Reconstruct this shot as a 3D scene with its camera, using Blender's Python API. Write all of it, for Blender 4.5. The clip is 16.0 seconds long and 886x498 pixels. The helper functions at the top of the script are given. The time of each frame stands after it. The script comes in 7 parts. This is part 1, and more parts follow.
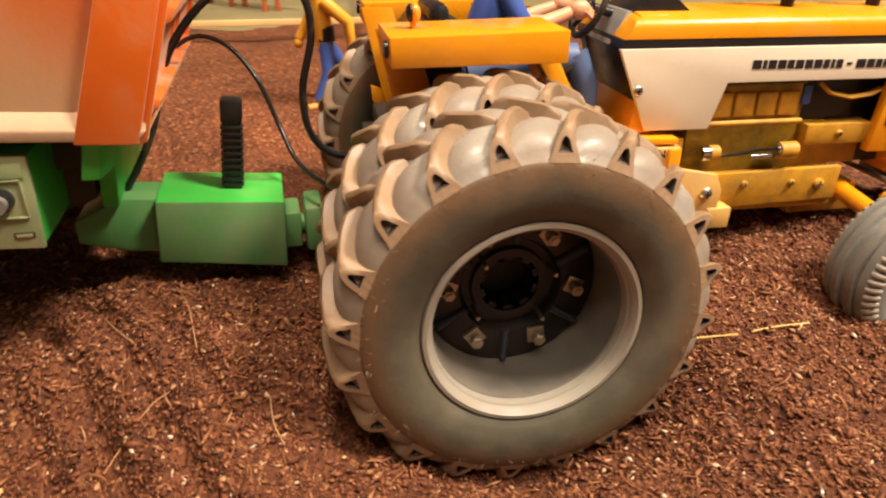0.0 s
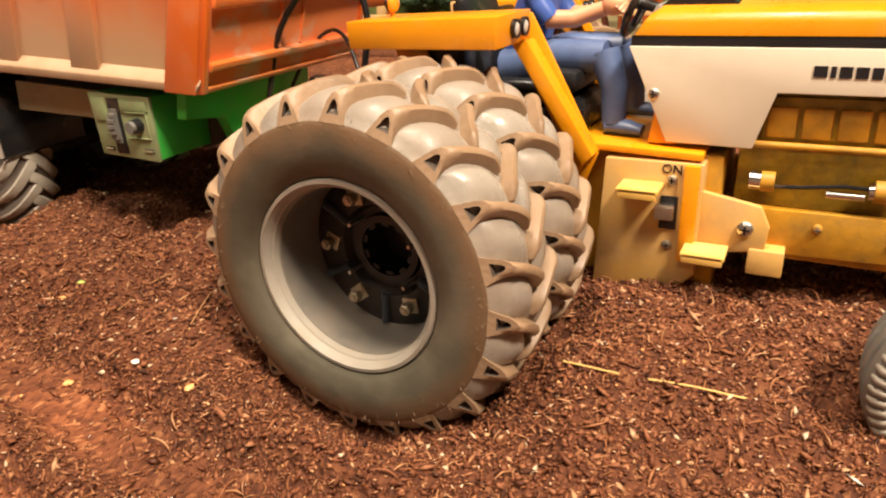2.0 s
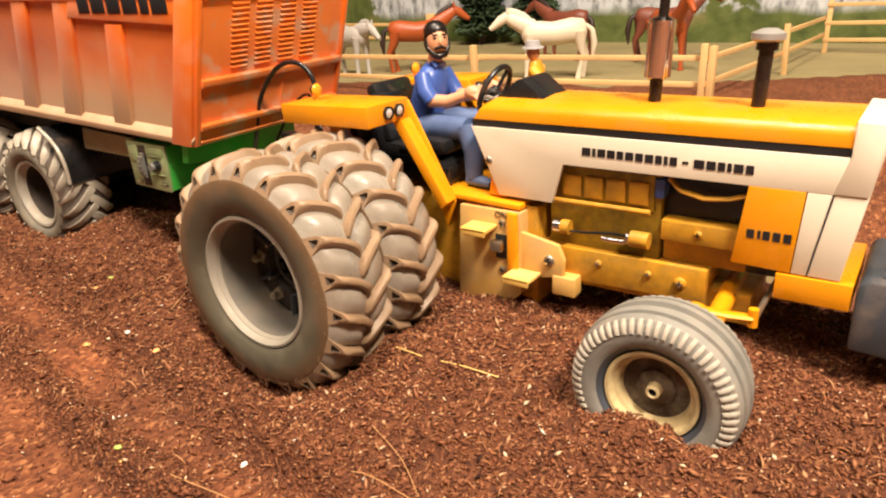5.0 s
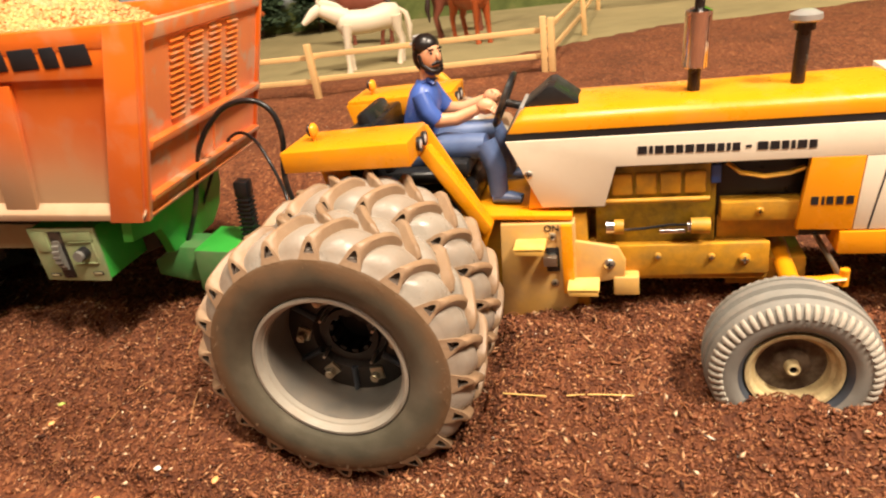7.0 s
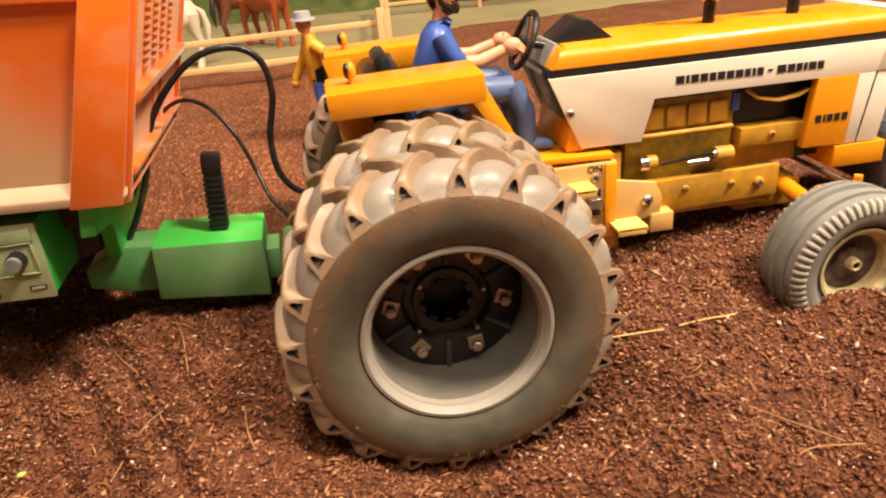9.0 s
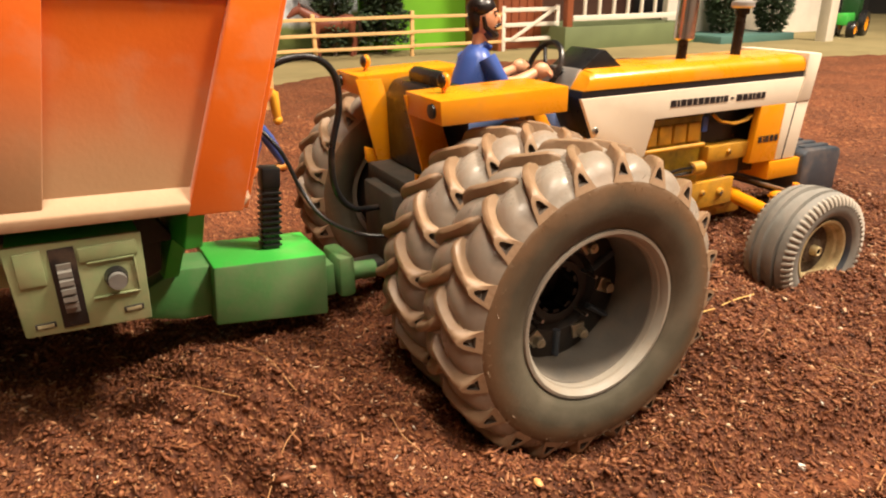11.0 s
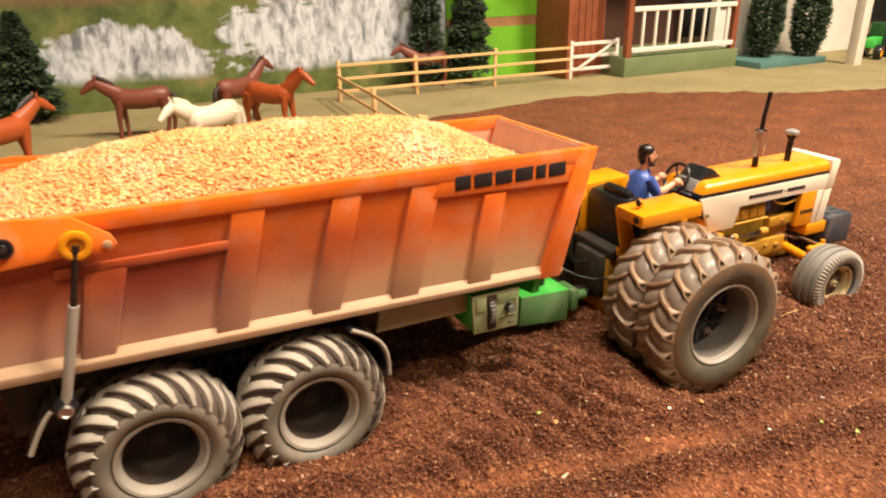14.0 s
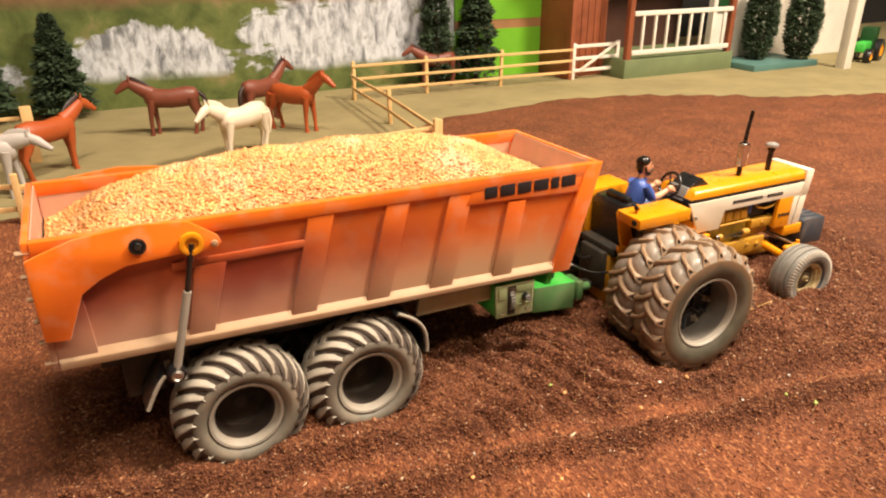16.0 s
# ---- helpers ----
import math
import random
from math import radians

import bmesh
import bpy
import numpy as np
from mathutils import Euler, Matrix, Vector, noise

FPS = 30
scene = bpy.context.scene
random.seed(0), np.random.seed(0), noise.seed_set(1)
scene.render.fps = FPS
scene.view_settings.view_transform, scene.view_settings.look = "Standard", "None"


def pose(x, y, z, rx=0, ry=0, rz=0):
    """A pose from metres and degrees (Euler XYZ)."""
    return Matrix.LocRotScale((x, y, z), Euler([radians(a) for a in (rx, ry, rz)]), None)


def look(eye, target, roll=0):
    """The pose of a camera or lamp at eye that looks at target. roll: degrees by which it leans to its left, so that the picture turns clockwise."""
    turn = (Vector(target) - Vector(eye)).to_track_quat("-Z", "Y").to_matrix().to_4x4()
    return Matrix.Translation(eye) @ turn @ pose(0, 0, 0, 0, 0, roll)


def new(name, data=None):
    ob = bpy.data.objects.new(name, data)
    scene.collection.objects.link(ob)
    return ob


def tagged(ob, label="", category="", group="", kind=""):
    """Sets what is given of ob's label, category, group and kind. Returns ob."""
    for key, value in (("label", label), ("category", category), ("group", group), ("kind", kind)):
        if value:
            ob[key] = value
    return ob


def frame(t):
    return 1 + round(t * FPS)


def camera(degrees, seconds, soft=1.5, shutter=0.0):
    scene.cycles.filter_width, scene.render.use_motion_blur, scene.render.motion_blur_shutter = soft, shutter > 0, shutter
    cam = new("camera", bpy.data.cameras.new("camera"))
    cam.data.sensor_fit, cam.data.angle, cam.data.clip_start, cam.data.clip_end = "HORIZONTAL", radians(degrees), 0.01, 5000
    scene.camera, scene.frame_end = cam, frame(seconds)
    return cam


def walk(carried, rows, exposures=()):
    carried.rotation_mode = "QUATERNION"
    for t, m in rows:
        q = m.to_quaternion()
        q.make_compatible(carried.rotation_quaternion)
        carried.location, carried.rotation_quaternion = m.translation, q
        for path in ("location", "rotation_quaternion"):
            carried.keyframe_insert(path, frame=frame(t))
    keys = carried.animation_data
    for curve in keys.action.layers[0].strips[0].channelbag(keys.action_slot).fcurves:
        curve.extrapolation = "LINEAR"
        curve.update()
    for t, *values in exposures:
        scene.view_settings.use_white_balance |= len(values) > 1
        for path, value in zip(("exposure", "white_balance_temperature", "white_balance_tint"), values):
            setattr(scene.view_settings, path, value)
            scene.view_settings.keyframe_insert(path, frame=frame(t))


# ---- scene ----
cam = camera(66.07, 16.0, 2.1, 0.35)
PATH = [
    (0, (-0.05934, -0.28187, 0.13498), (0.12105, 0.59540, -0.30984), 0.986),
    (0.5, (-0.00817, -0.30639, 0.13008), (-0.03215, 0.60200, -0.28735), -0.386),
    (1, (0.03754, -0.30956, 0.12166), (-0.16259, 0.58290, -0.28263), -0.708),
    (1.5, (0.08892, -0.28711, 0.12061), (-0.26194, 0.55707, -0.28465), -2.341),
    (2, (0.12311, -0.27876, 0.11921), (-0.31839, 0.52760, -0.27431), -2.925),
    (2.5, (0.13772, -0.28735, 0.12808), (-0.34557, 0.49558, -0.26363), -3.315),
    (3, (0.17038, -0.29341, 0.13592), (-0.34738, 0.46178, -0.26609), -3.416),
    (3.5, (0.19710, -0.29435, 0.13701), (-0.34390, 0.44982, -0.25481), -3.369),
    (4, (0.23884, -0.29358, 0.13507), (-0.32214, 0.44979, -0.22922), -2.974),
    (4.2, (0.25247, -0.29342, 0.13700), (-0.31311, 0.44746, -0.22524), -3.219),
    (6.3, (0.21532, -0.33426, 0.19535), (-0.19046, 0.48366, -0.21252), -6.168),
    (6.5, (0.18016, -0.33041, 0.19824), (-0.18171, 0.50407, -0.21732), -6.963),
    (7, (0.11688, -0.32974, 0.18187), (-0.13926, 0.53762, -0.24483), -8.142),
    (7.5, (0.09556, -0.33034, 0.18129), (-0.05809, 0.55366, -0.26021), -7.587),
    (8, (0.06425, -0.33181, 0.17458), (-0.01501, 0.56378, -0.26319), -7.637),
    (8.5, (0.01595, -0.32099, 0.15670), (0.01948, 0.57873, -0.27975), -6.770),
    (8.7, (-0.00101, -0.31848, 0.15473), (0.04643, 0.58049, -0.28072), -6.185),
    (11, (-0.15108, -0.29526, 0.14071), (0.27144, 0.53520, -0.22236), -0.641),
    (11.5, (-0.16205, -0.29060, 0.15926), (0.29553, 0.52618, -0.19214), -0.431),
    (12, (-0.20935, -0.29762, 0.18744), (0.27381, 0.50956, -0.15172), -0.065),
    (12.5, (-0.26835, -0.33176, 0.20800), (0.20304, 0.48019, -0.13627), -0.340),
    (13, (-0.31480, -0.36335, 0.23159), (0.12860, 0.46132, -0.11957), -0.452),
    (13.5, (-0.34424, -0.40914, 0.24316), (0.06775, 0.42178, -0.13079), -0.771),
    (14, (-0.37898, -0.44167, 0.28127), (0.00920, 0.39551, -0.10401), -1.222),
    (14.5, (-0.39916, -0.47300, 0.29690), (-0.02806, 0.36782, -0.09719), -0.841),
    (15, (-0.40724, -0.48622, 0.30524), (-0.03953, 0.35630, -0.08840), -1.019),
    (15.5, (-0.41488, -0.49583, 0.31462), (-0.03597, 0.34126, -0.07998), -0.883),
    (16, (-0.43579, -0.50244, 0.32198), (-0.04619, 0.32735, -0.07761), -0.538),
]
walk(cam, [(t, look(eye, target, roll)) for t, eye, target, roll in PATH],
     exposures=[(0, -0.22), (0.6, -0.10), (2, -0.12), (4, -0.06), (6.5, -0.10), (8.5, -0.12), (11, -0.12), (12.5, -0.12), (16, -0.08)])

# ---- world, lamps, exposure ----
scene.view_settings.exposure = 0.0
world = bpy.data.worlds.new("hall")
scene.world = world
world.use_nodes = True
world.node_tree.nodes["Background"].inputs[0].default_value = (1.0, 0.9, 0.78, 1)
world.node_tree.nodes["Background"].inputs[1].default_value = 0.035


def ceiling_lamp(x, y, z, sx, sy, watts, colour=(1.0, 0.84, 0.665)):
    d = bpy.data.lights.new("ceiling_lamp", "AREA")
    d.shape, d.size, d.size_y, d.energy, d.color = "RECTANGLE", sx, sy, watts, colour
    ob = new("ceiling_lamp", d)
    ob.matrix_world = look((x, y, z), (x, y, 0))
    return ob


ceiling_lamp(-0.10, -0.35, 2.35, 0.40, 0.40, 62)
ceiling_lamp(1.35, -0.70, 2.20, 0.45, 0.45, 165)
ceiling_lamp(-0.1, -1.45, 2.35, 2.2, 0.4, 48)


# ---- materials ----
def material(name, colour, rough=0.5, metal=0.0, vary=0.12, scale=120.0, bump=0.0, bump_scale=400.0,
             dust=None, dust_amount=0.0, dust_scale=40.0, spec=0.5, coat=0.0, island=0.0, random_ob=0.0):
    """Principled surface with tone variation at two scales, fine relief and a patchy layer of dust."""
    m = bpy.data.materials.new(name)
    m.use_nodes = True
    nt = m.node_tree
    N, L = nt.nodes, nt.links
    p = N["Principled BSDF"]
    p.inputs["Metallic"].default_value = metal
    p.inputs["Specular IOR Level"].default_value = spec
    p.inputs["Coat Weight"].default_value = coat
    tc = N.new("ShaderNodeTexCoord")

    def noise_at(s, detail=4.0, rough_=0.6):
        n = N.new("ShaderNodeTexNoise")
        n.inputs["Scale"].default_value, n.inputs["Detail"].default_value, n.inputs["Roughness"].default_value = s, detail, rough_
        L.new(tc.outputs["Object"], n.inputs["Vector"])
        return n

    def ramp(src, lo, hi, a, b):
        r = N.new("ShaderNodeMapRange")
        r.inputs[1].default_value, r.inputs[2].default_value, r.inputs[3].default_value, r.inputs[4].default_value = lo, hi, a, b
        L.new(src, r.inputs[0])
        return r.outputs[0]

    def mixed(fac, a, b):
        x = N.new("ShaderNodeMix")
        x.data_type = "RGBA"
        for sock, v in ((x.inputs[0], fac), (x.inputs[6], a), (x.inputs[7], b)):
            if isinstance(v, (tuple, list)):
                sock.default_value = (*v[:3], 1)
            elif isinstance(v, float):
                sock.default_value = v
            else:
                L.new(v, sock)
        return x.outputs[2]

    big, fine = noise_at(scale * 0.18), noise_at(scale)
    dark = tuple(c * (1 - vary * 1.6) for c in colour)
    light = tuple(min(1, c * (1 + vary)) for c in colour)
    col = mixed(ramp(big.outputs[0], 0.3, 0.7, 0.0, 1.0), dark, light)
    col = mixed(ramp(fine.outputs[0], 0.35, 0.75, 0.0, 0.5), col, light)
    if island or random_ob:
        src = N.new("ShaderNodeNewGeometry").outputs["Random Per Island"] if island else N.new("ShaderNodeObjectInfo").outputs["Random"]
        hsv = N.new("ShaderNodeHueSaturation")
        L.new(ramp(src, 0, 1, 1 - (island or random_ob), 1 + (island or random_ob)), hsv.inputs["Value"])
        L.new(col, hsv.inputs["Color"])
        col = hsv.outputs[0]
    rough_out = ramp(fine.outputs[0], 0.3, 0.7, max(0.02, rough - 0.08), min(1, rough + 0.1))
    if dust:
        dn = noise_at(dust_scale, 6.0, 0.65)
        f = ramp(dn.outputs[0], 0.62 - 0.35 * dust_amount, 0.72, 0.0, min(1.0, dust_amount * 1.3))
        col = mixed(f, col, dust)
        rr = N.new("ShaderNodeMix")
        L.new(f, rr.inputs[0])
        L.new(rough_out, rr.inputs[2])
        rr.inputs[3].default_value = 0.9
        rough_out = rr.outputs[0]
    L.new(col, p.inputs["Base Color"])
    L.new(rough_out, p.inputs["Roughness"])
    if bump:
        b = N.new("ShaderNodeBump")
        b.inputs["Strength"].default_value, b.inputs["Distance"].default_value = bump, 0.001
        L.new(noise_at(bump_scale, 5.0).outputs[0], b.inputs["Height"])
        L.new(b.outputs[0], p.inputs["Normal"])
    return m


DUST = (0.36, 0.22, 0.13)
PALE = (0.55, 0.42, 0.30)
M_YELLOW = material("yellow_paint", (0.80, 0.300, 0.005), 0.30, vary=0.07, scale=60, dust=(0.55, 0.27, 0.06), dust_amount=0.26, dust_scale=55, coat=0.12, bump=0.08)
M_OCHRE = material("grimy_yellow_paint", (0.60, 0.29, 0.02), 0.42, vary=0.2, scale=160, dust=(0.20, 0.13, 0.03), dust_amount=0.5, dust_scale=90, bump=0.15)
M_OLIVE = material("oily_engine_yellow", (0.42, 0.26, 0.015), 0.32, vary=0.3, scale=200, dust=(0.10, 0.075, 0.02), dust_amount=0.65, dust_scale=120, bump=0.25)
M_CREAM = material("cream_paint", (0.86, 0.76, 0.60), 0.38, vary=0.04, scale=70, dust=PALE, dust_amount=0.12, bump=0.05)
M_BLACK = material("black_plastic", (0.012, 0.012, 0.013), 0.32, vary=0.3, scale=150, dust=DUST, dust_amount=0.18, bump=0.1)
M_WEIGHT = material("dark_grey_ballast", (0.055, 0.065, 0.08), 0.38, vary=0.25, scale=80, dust=DUST, dust_amount=0.25, bump=0.1)
M_STRIPE = material("black_stripe", (0.015, 0.015, 0.018), 0.4, vary=0.2)
M_RUBBER = material("dusty_rubber", (0.325, 0.288, 0.240), 0.25, vary=0.28, scale=80, dust=(0.225, 0.138, 0.078), dust_amount=0.58, dust_scale=40, bump=0.14, bump_scale=420)
M_LUG = material("muddy_lug_rubber", (0.27, 0.172, 0.100), 0.36, vary=0.30, scale=110, dust=(0.38, 0.27, 0.175), dust_amount=0.45, dust_scale=60, bump=0.25, bump_scale=500)


def sidewall_material(name, base, mud, r0, r1):
    """Grey rubber with a ring of dried mud towards the tread."""
    m = material(name, base, 0.52, vary=0.3, scale=90, dust=(0.20, 0.165, 0.118), dust_amount=0.45, dust_scale=34, bump=0.12, bump_scale=500)
    N, L = m.node_tree.nodes, m.node_tree.links
    p = N["Principled BSDF"]
    old = p.inputs["Base Color"].links[0].from_socket
    tc = N.new("ShaderNodeTexCoord")
    flat = N.new("ShaderNodeVectorMath")
    flat.operation = "MULTIPLY"
    flat.inputs[1].default_value = (1, 0, 1)
    L.new(tc.outputs["Object"], flat.inputs[0])
    ln = N.new("ShaderNodeVectorMath")
    ln.operation = "LENGTH"
    L.new(flat.outputs[0], ln.inputs[0])
    n = N.new("ShaderNodeTexNoise")
    n.inputs["Scale"].default_value, n.inputs["Detail"].default_value = 70, 6
    L.new(tc.outputs["Object"], n.inputs["Vector"])
    add = N.new("ShaderNodeMath")
    add.operation = "MULTIPLY_ADD"
    L.new(n.outputs[0], add.inputs[0])
    add.inputs[1].default_value = 0.012
    L.new(ln.outputs["Value"], add.inputs[2])
    mr = N.new("ShaderNodeMapRange")
    mr.inputs[1].default_value, mr.inputs[2].default_value, mr.inputs[4].default_value = r0 + 0.006, r1 + 0.006, 0.85
    L.new(add.outputs[0], mr.inputs[0])
    x = N.new("ShaderNodeMix")
    x.data_type = "RGBA"
    L.new(mr.outputs[0], x.inputs[0])
    L.new(old, x.inputs[6])
    x.inputs[7].default_value = (*mud, 1)
    L.new(x.outputs[2], p.inputs["Base Color"])
    return m


M_WALL_RUBBER = sidewall_material("sidewall_rubber", (0.098, 0.087, 0.060), (0.160, 0.088, 0.042), 0.0425, 0.0490)
# inside of the rear rim: darker than the lip, its shade put into colour
M_BARREL = material("shaded_grey_barrel", (0.155, 0.140, 0.118), 0.55, vary=0.2, scale=120, dust=(0.24, 0.18, 0.125), dust_amount=0.45, dust_scale=60, bump=0.15)
M_RIM = material("grey_rim", (0.335, 0.302, 0.248), 0.5, vary=0.15, scale=120, dust=(0.34, 0.26, 0.18), dust_amount=0.45, dust_scale=70, bump=0.15)
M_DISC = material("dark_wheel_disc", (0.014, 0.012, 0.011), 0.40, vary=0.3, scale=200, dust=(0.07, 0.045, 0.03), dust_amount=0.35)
M_PLATE = material("dusty_yellow_plate", (0.62, 0.36, 0.09), 0.5, vary=0.15, scale=60, dust=(0.44, 0.28, 0.14), dust_amount=0.6, dust_scale=45, bump=0.1)
M_STEP = material("dusty_step_paint", (0.80, 0.47, 0.09), 0.5, vary=0.1, scale=60, dust=(0.70, 0.48, 0.22), dust_amount=0.5, dust_scale=50, bump=0.1)
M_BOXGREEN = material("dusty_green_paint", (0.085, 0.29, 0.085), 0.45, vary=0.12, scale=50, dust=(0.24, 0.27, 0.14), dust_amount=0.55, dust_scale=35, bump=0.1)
M_FIBRE = material("root_fibre", (0.40, 0.20, 0.08), 0.6, vary=0.2)
M_STEEL = material("steel", (0.55, 0.52, 0.47), 0.3, 1.0, vary=0.15, dust=DUST, dust_amount=0.25)
M_BRASS = material("tarnished_bolt", (0.50, 0.44, 0.33), 0.35, 0.9, vary=0.2, dust=DUST, dust_amount=0.3)
M_CHROME = material("chrome", (0.75, 0.72, 0.70), 0.12, 1.0, vary=0.1, dust=(0.10, 0.07, 0.05), dust_amount=0.3)
M_PIPE = material("black_pipe", (0.03, 0.022, 0.018), 0.25, 0.4, vary=0.3, dust=DUST, dust_amount=0.2)
M_FTYRE = material("grey_front_tyre", (0.235, 0.225, 0.20), 0.55, vary=0.15, scale=150, dust=(0.36, 0.30, 0.24), dust_amount=0.4, bump=0.2)
M_FBLOCK = material("pale_tread_block", (0.38, 0.345, 0.29), 0.6, vary=0.15, dust=(0.36, 0.26, 0.18), dust_amount=0.3, bump=0.2)
M_FRIM = material("cream_rim", (0.60, 0.48, 0.25), 0.45, vary=0.15, dust=(0.22, 0.12, 0.06), dust_amount=0.45, dust_scale=150, bump=0.1)
M_RUST = material("rusty_hub", (0.070, 0.034, 0.020), 0.7, vary=0.4, scale=260, dust=(0.36, 0.32, 0.25), dust_amount=0.55, dust_scale=85, bump=0.3)
M_FHUB = material("flaking_hub_paint", (0.050, 0.026, 0.016), 0.65, vary=0.4, scale=260, dust=(0.32, 0.265, 0.18), dust_amount=0.55, dust_scale=75, bump=0.3)
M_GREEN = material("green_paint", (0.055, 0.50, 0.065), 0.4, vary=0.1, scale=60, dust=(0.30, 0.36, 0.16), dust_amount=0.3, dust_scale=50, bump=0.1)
M_PGREEN = material("dusty_pale_green", (0.27, 0.34, 0.165), 0.5, vary=0.2, scale=90, dust=(0.38, 0.31, 0.175), dust_amount=0.55, dust_scale=75, bump=0.1)
M_CHASSIS = material("dusty_chassis", (0.34, 0.30, 0.17), 0.6, vary=0.15, dust=(0.30, 0.21, 0.12), dust_amount=0.5, bump=0.15)
# near-black for undersides and hollows: the shade there is put into the colour
M_DARK = material("shaded_dark", (0.03, 0.028, 0.022), 0.7, vary=0.3, dust=(0.10, 0.065, 0.04), dust_amount=0.5)
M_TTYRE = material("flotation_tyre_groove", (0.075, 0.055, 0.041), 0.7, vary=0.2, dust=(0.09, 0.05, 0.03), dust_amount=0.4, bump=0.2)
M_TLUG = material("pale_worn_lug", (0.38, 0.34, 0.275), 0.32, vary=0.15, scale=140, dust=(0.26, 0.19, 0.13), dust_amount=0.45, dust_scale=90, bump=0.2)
M_TSIDE = material("trailer_sidewall", (0.175, 0.158, 0.124), 0.55, vary=0.15, scale=80, dust=(0.33, 0.25, 0.17), dust_amount=0.5, bump=0.2)
M_GREYPL = material("worn_grey_plastic", (0.16, 0.155, 0.14), 0.45, vary=0.15, scale=150, dust=(0.30, 0.25, 0.18), dust_amount=0.35, bump=0.1)
# inside of the trailer rim: rust tone darkened further for the shade in there
M_DARKB = material("shaded_rust_barrel", (0.045, 0.032, 0.025), 0.6, vary=0.25, scale=160, dust=(0.10, 0.065, 0.042), dust_amount=0.35, bump=0.15)
M_CAP = material("grey_metal_cap", (0.50, 0.48, 0.45), 0.35, 0.5, vary=0.15, dust=DUST, dust_amount=0.2)
M_WOOD = material("pale_pine", (0.74, 0.47, 0.20), 0.6, vary=0.15, scale=60, bump=0.15)
M_WHITE = material("white_paint", (0.80, 0.74, 0.64), 0.5, vary=0.06, bump=0.1)
M_BARN = material("red_barn_wood", (0.30, 0.085, 0.035), 0.55, vary=0.25, scale=40, bump=0.2)
# darker copy of the barn colour: shade of the interior put into it
M_BARNIN = material("shaded_barn_inside", (0.06, 0.022, 0.012), 0.8, vary=0.3, scale=20)
M_BASE = material("green_plinth", (0.16, 0.20, 0.09), 0.7, vary=0.2, scale=20)
M_TEAL = material("teal_base", (0.085, 0.19, 0.165), 0.6, vary=0.2, scale=20)
M_LEAF = material("dark_conifer_green", (0.042, 0.072, 0.030), 0.8, vary=0.3, scale=40, island=0.35)
M_GRAIN = material("golden_grain", (0.77, 0.365, 0.128), 0.45, vary=0.12, scale=200, island=0.30, dust=(0.90, 0.78, 0.60), dust_amount=0.32, dust_scale=22)
M_GRAINBED = material("grain_bed", (0.58, 0.235, 0.07), 0.6, vary=0.25, scale=500, bump=0.8, bump_scale=500)
M_SKIN = material("painted_skin", (0.72, 0.36, 0.20), 0.4, vary=0.06)
M_SHIRT = material("blue_shirt_paint", (0.06, 0.12, 0.42), 0.32, vary=0.12, scale=90)
M_JEANS = material("faded_blue_trousers", (0.10, 0.15, 0.30), 0.4, vary=0.25, scale=110, dust=(0.25, 0.24, 0.25), dust_amount=0.3)
M_HAIR = material("black_hair_paint", (0.012, 0.008, 0.007), 0.3, vary=0.2)
M_BROWNSHOE = material("tan_boot", (0.70, 0.30, 0.05), 0.45, vary=0.1)
M_YSHIRT = material("yellow_jacket_paint", (0.85, 0.40, 0.03), 0.45, vary=0.1)
M_GREYHAT = material("grey_hat_paint", (0.42, 0.40, 0.40), 0.6, vary=0.1)
M_HBROWN = material("brown_horse", (0.20, 0.055, 0.030), 0.45, vary=0.25, scale=40)
M_HCHEST = material("chestnut_horse", (0.42, 0.085, 0.020), 0.4, vary=0.2, scale=40)
M_HWHITE = material("cream_white_horse", (0.80, 0.68, 0.52), 0.45, vary=0.08, scale=40)
M_HGREY = material("grey_horse", (0.50, 0.46, 0.42), 0.5, vary=0.12, scale=40)
M_HDARK = material("dark_mane", (0.035, 0.018, 0.014), 0.5, vary=0.2)
M_GLASS = material("lamp_lens", (0.60, 0.58, 0.55), 0.1, 0.0, vary=0.05, coat=1.0)
M_AMBER = material("amber_lens", (0.85, 0.33, 0.02), 0.15, vary=0.1, coat=0.8)
M_MAT = material("olive_grass_mat", (0.29, 0.24, 0.12), 0.95, vary=0.16, scale=30, bump=0.3, bump_scale=300, spec=0.1)
M_DARKGREEN = material("dark_green_cab", (0.012, 0.06, 0.015), 0.4, vary=0.2)
M_LEAFLET = material("pale_leaf", (0.36, 0.46, 0.10), 0.6, vary=0.15)
M_PLASTER = material("hall_wall", (0.20, 0.17, 0.14), 0.9, vary=0.08, scale=3)
M_DARKWALL = material("dark_drape", (0.02, 0.018, 0.016), 0.95, vary=0.2, scale=6)
M_STRAW = material("straw", (0.72, 0.48, 0.16), 0.5, vary=0.15)
M_ROOF = material("ceiling_board", (0.32, 0.30, 0.27), 0.9, vary=0.06, scale=3)


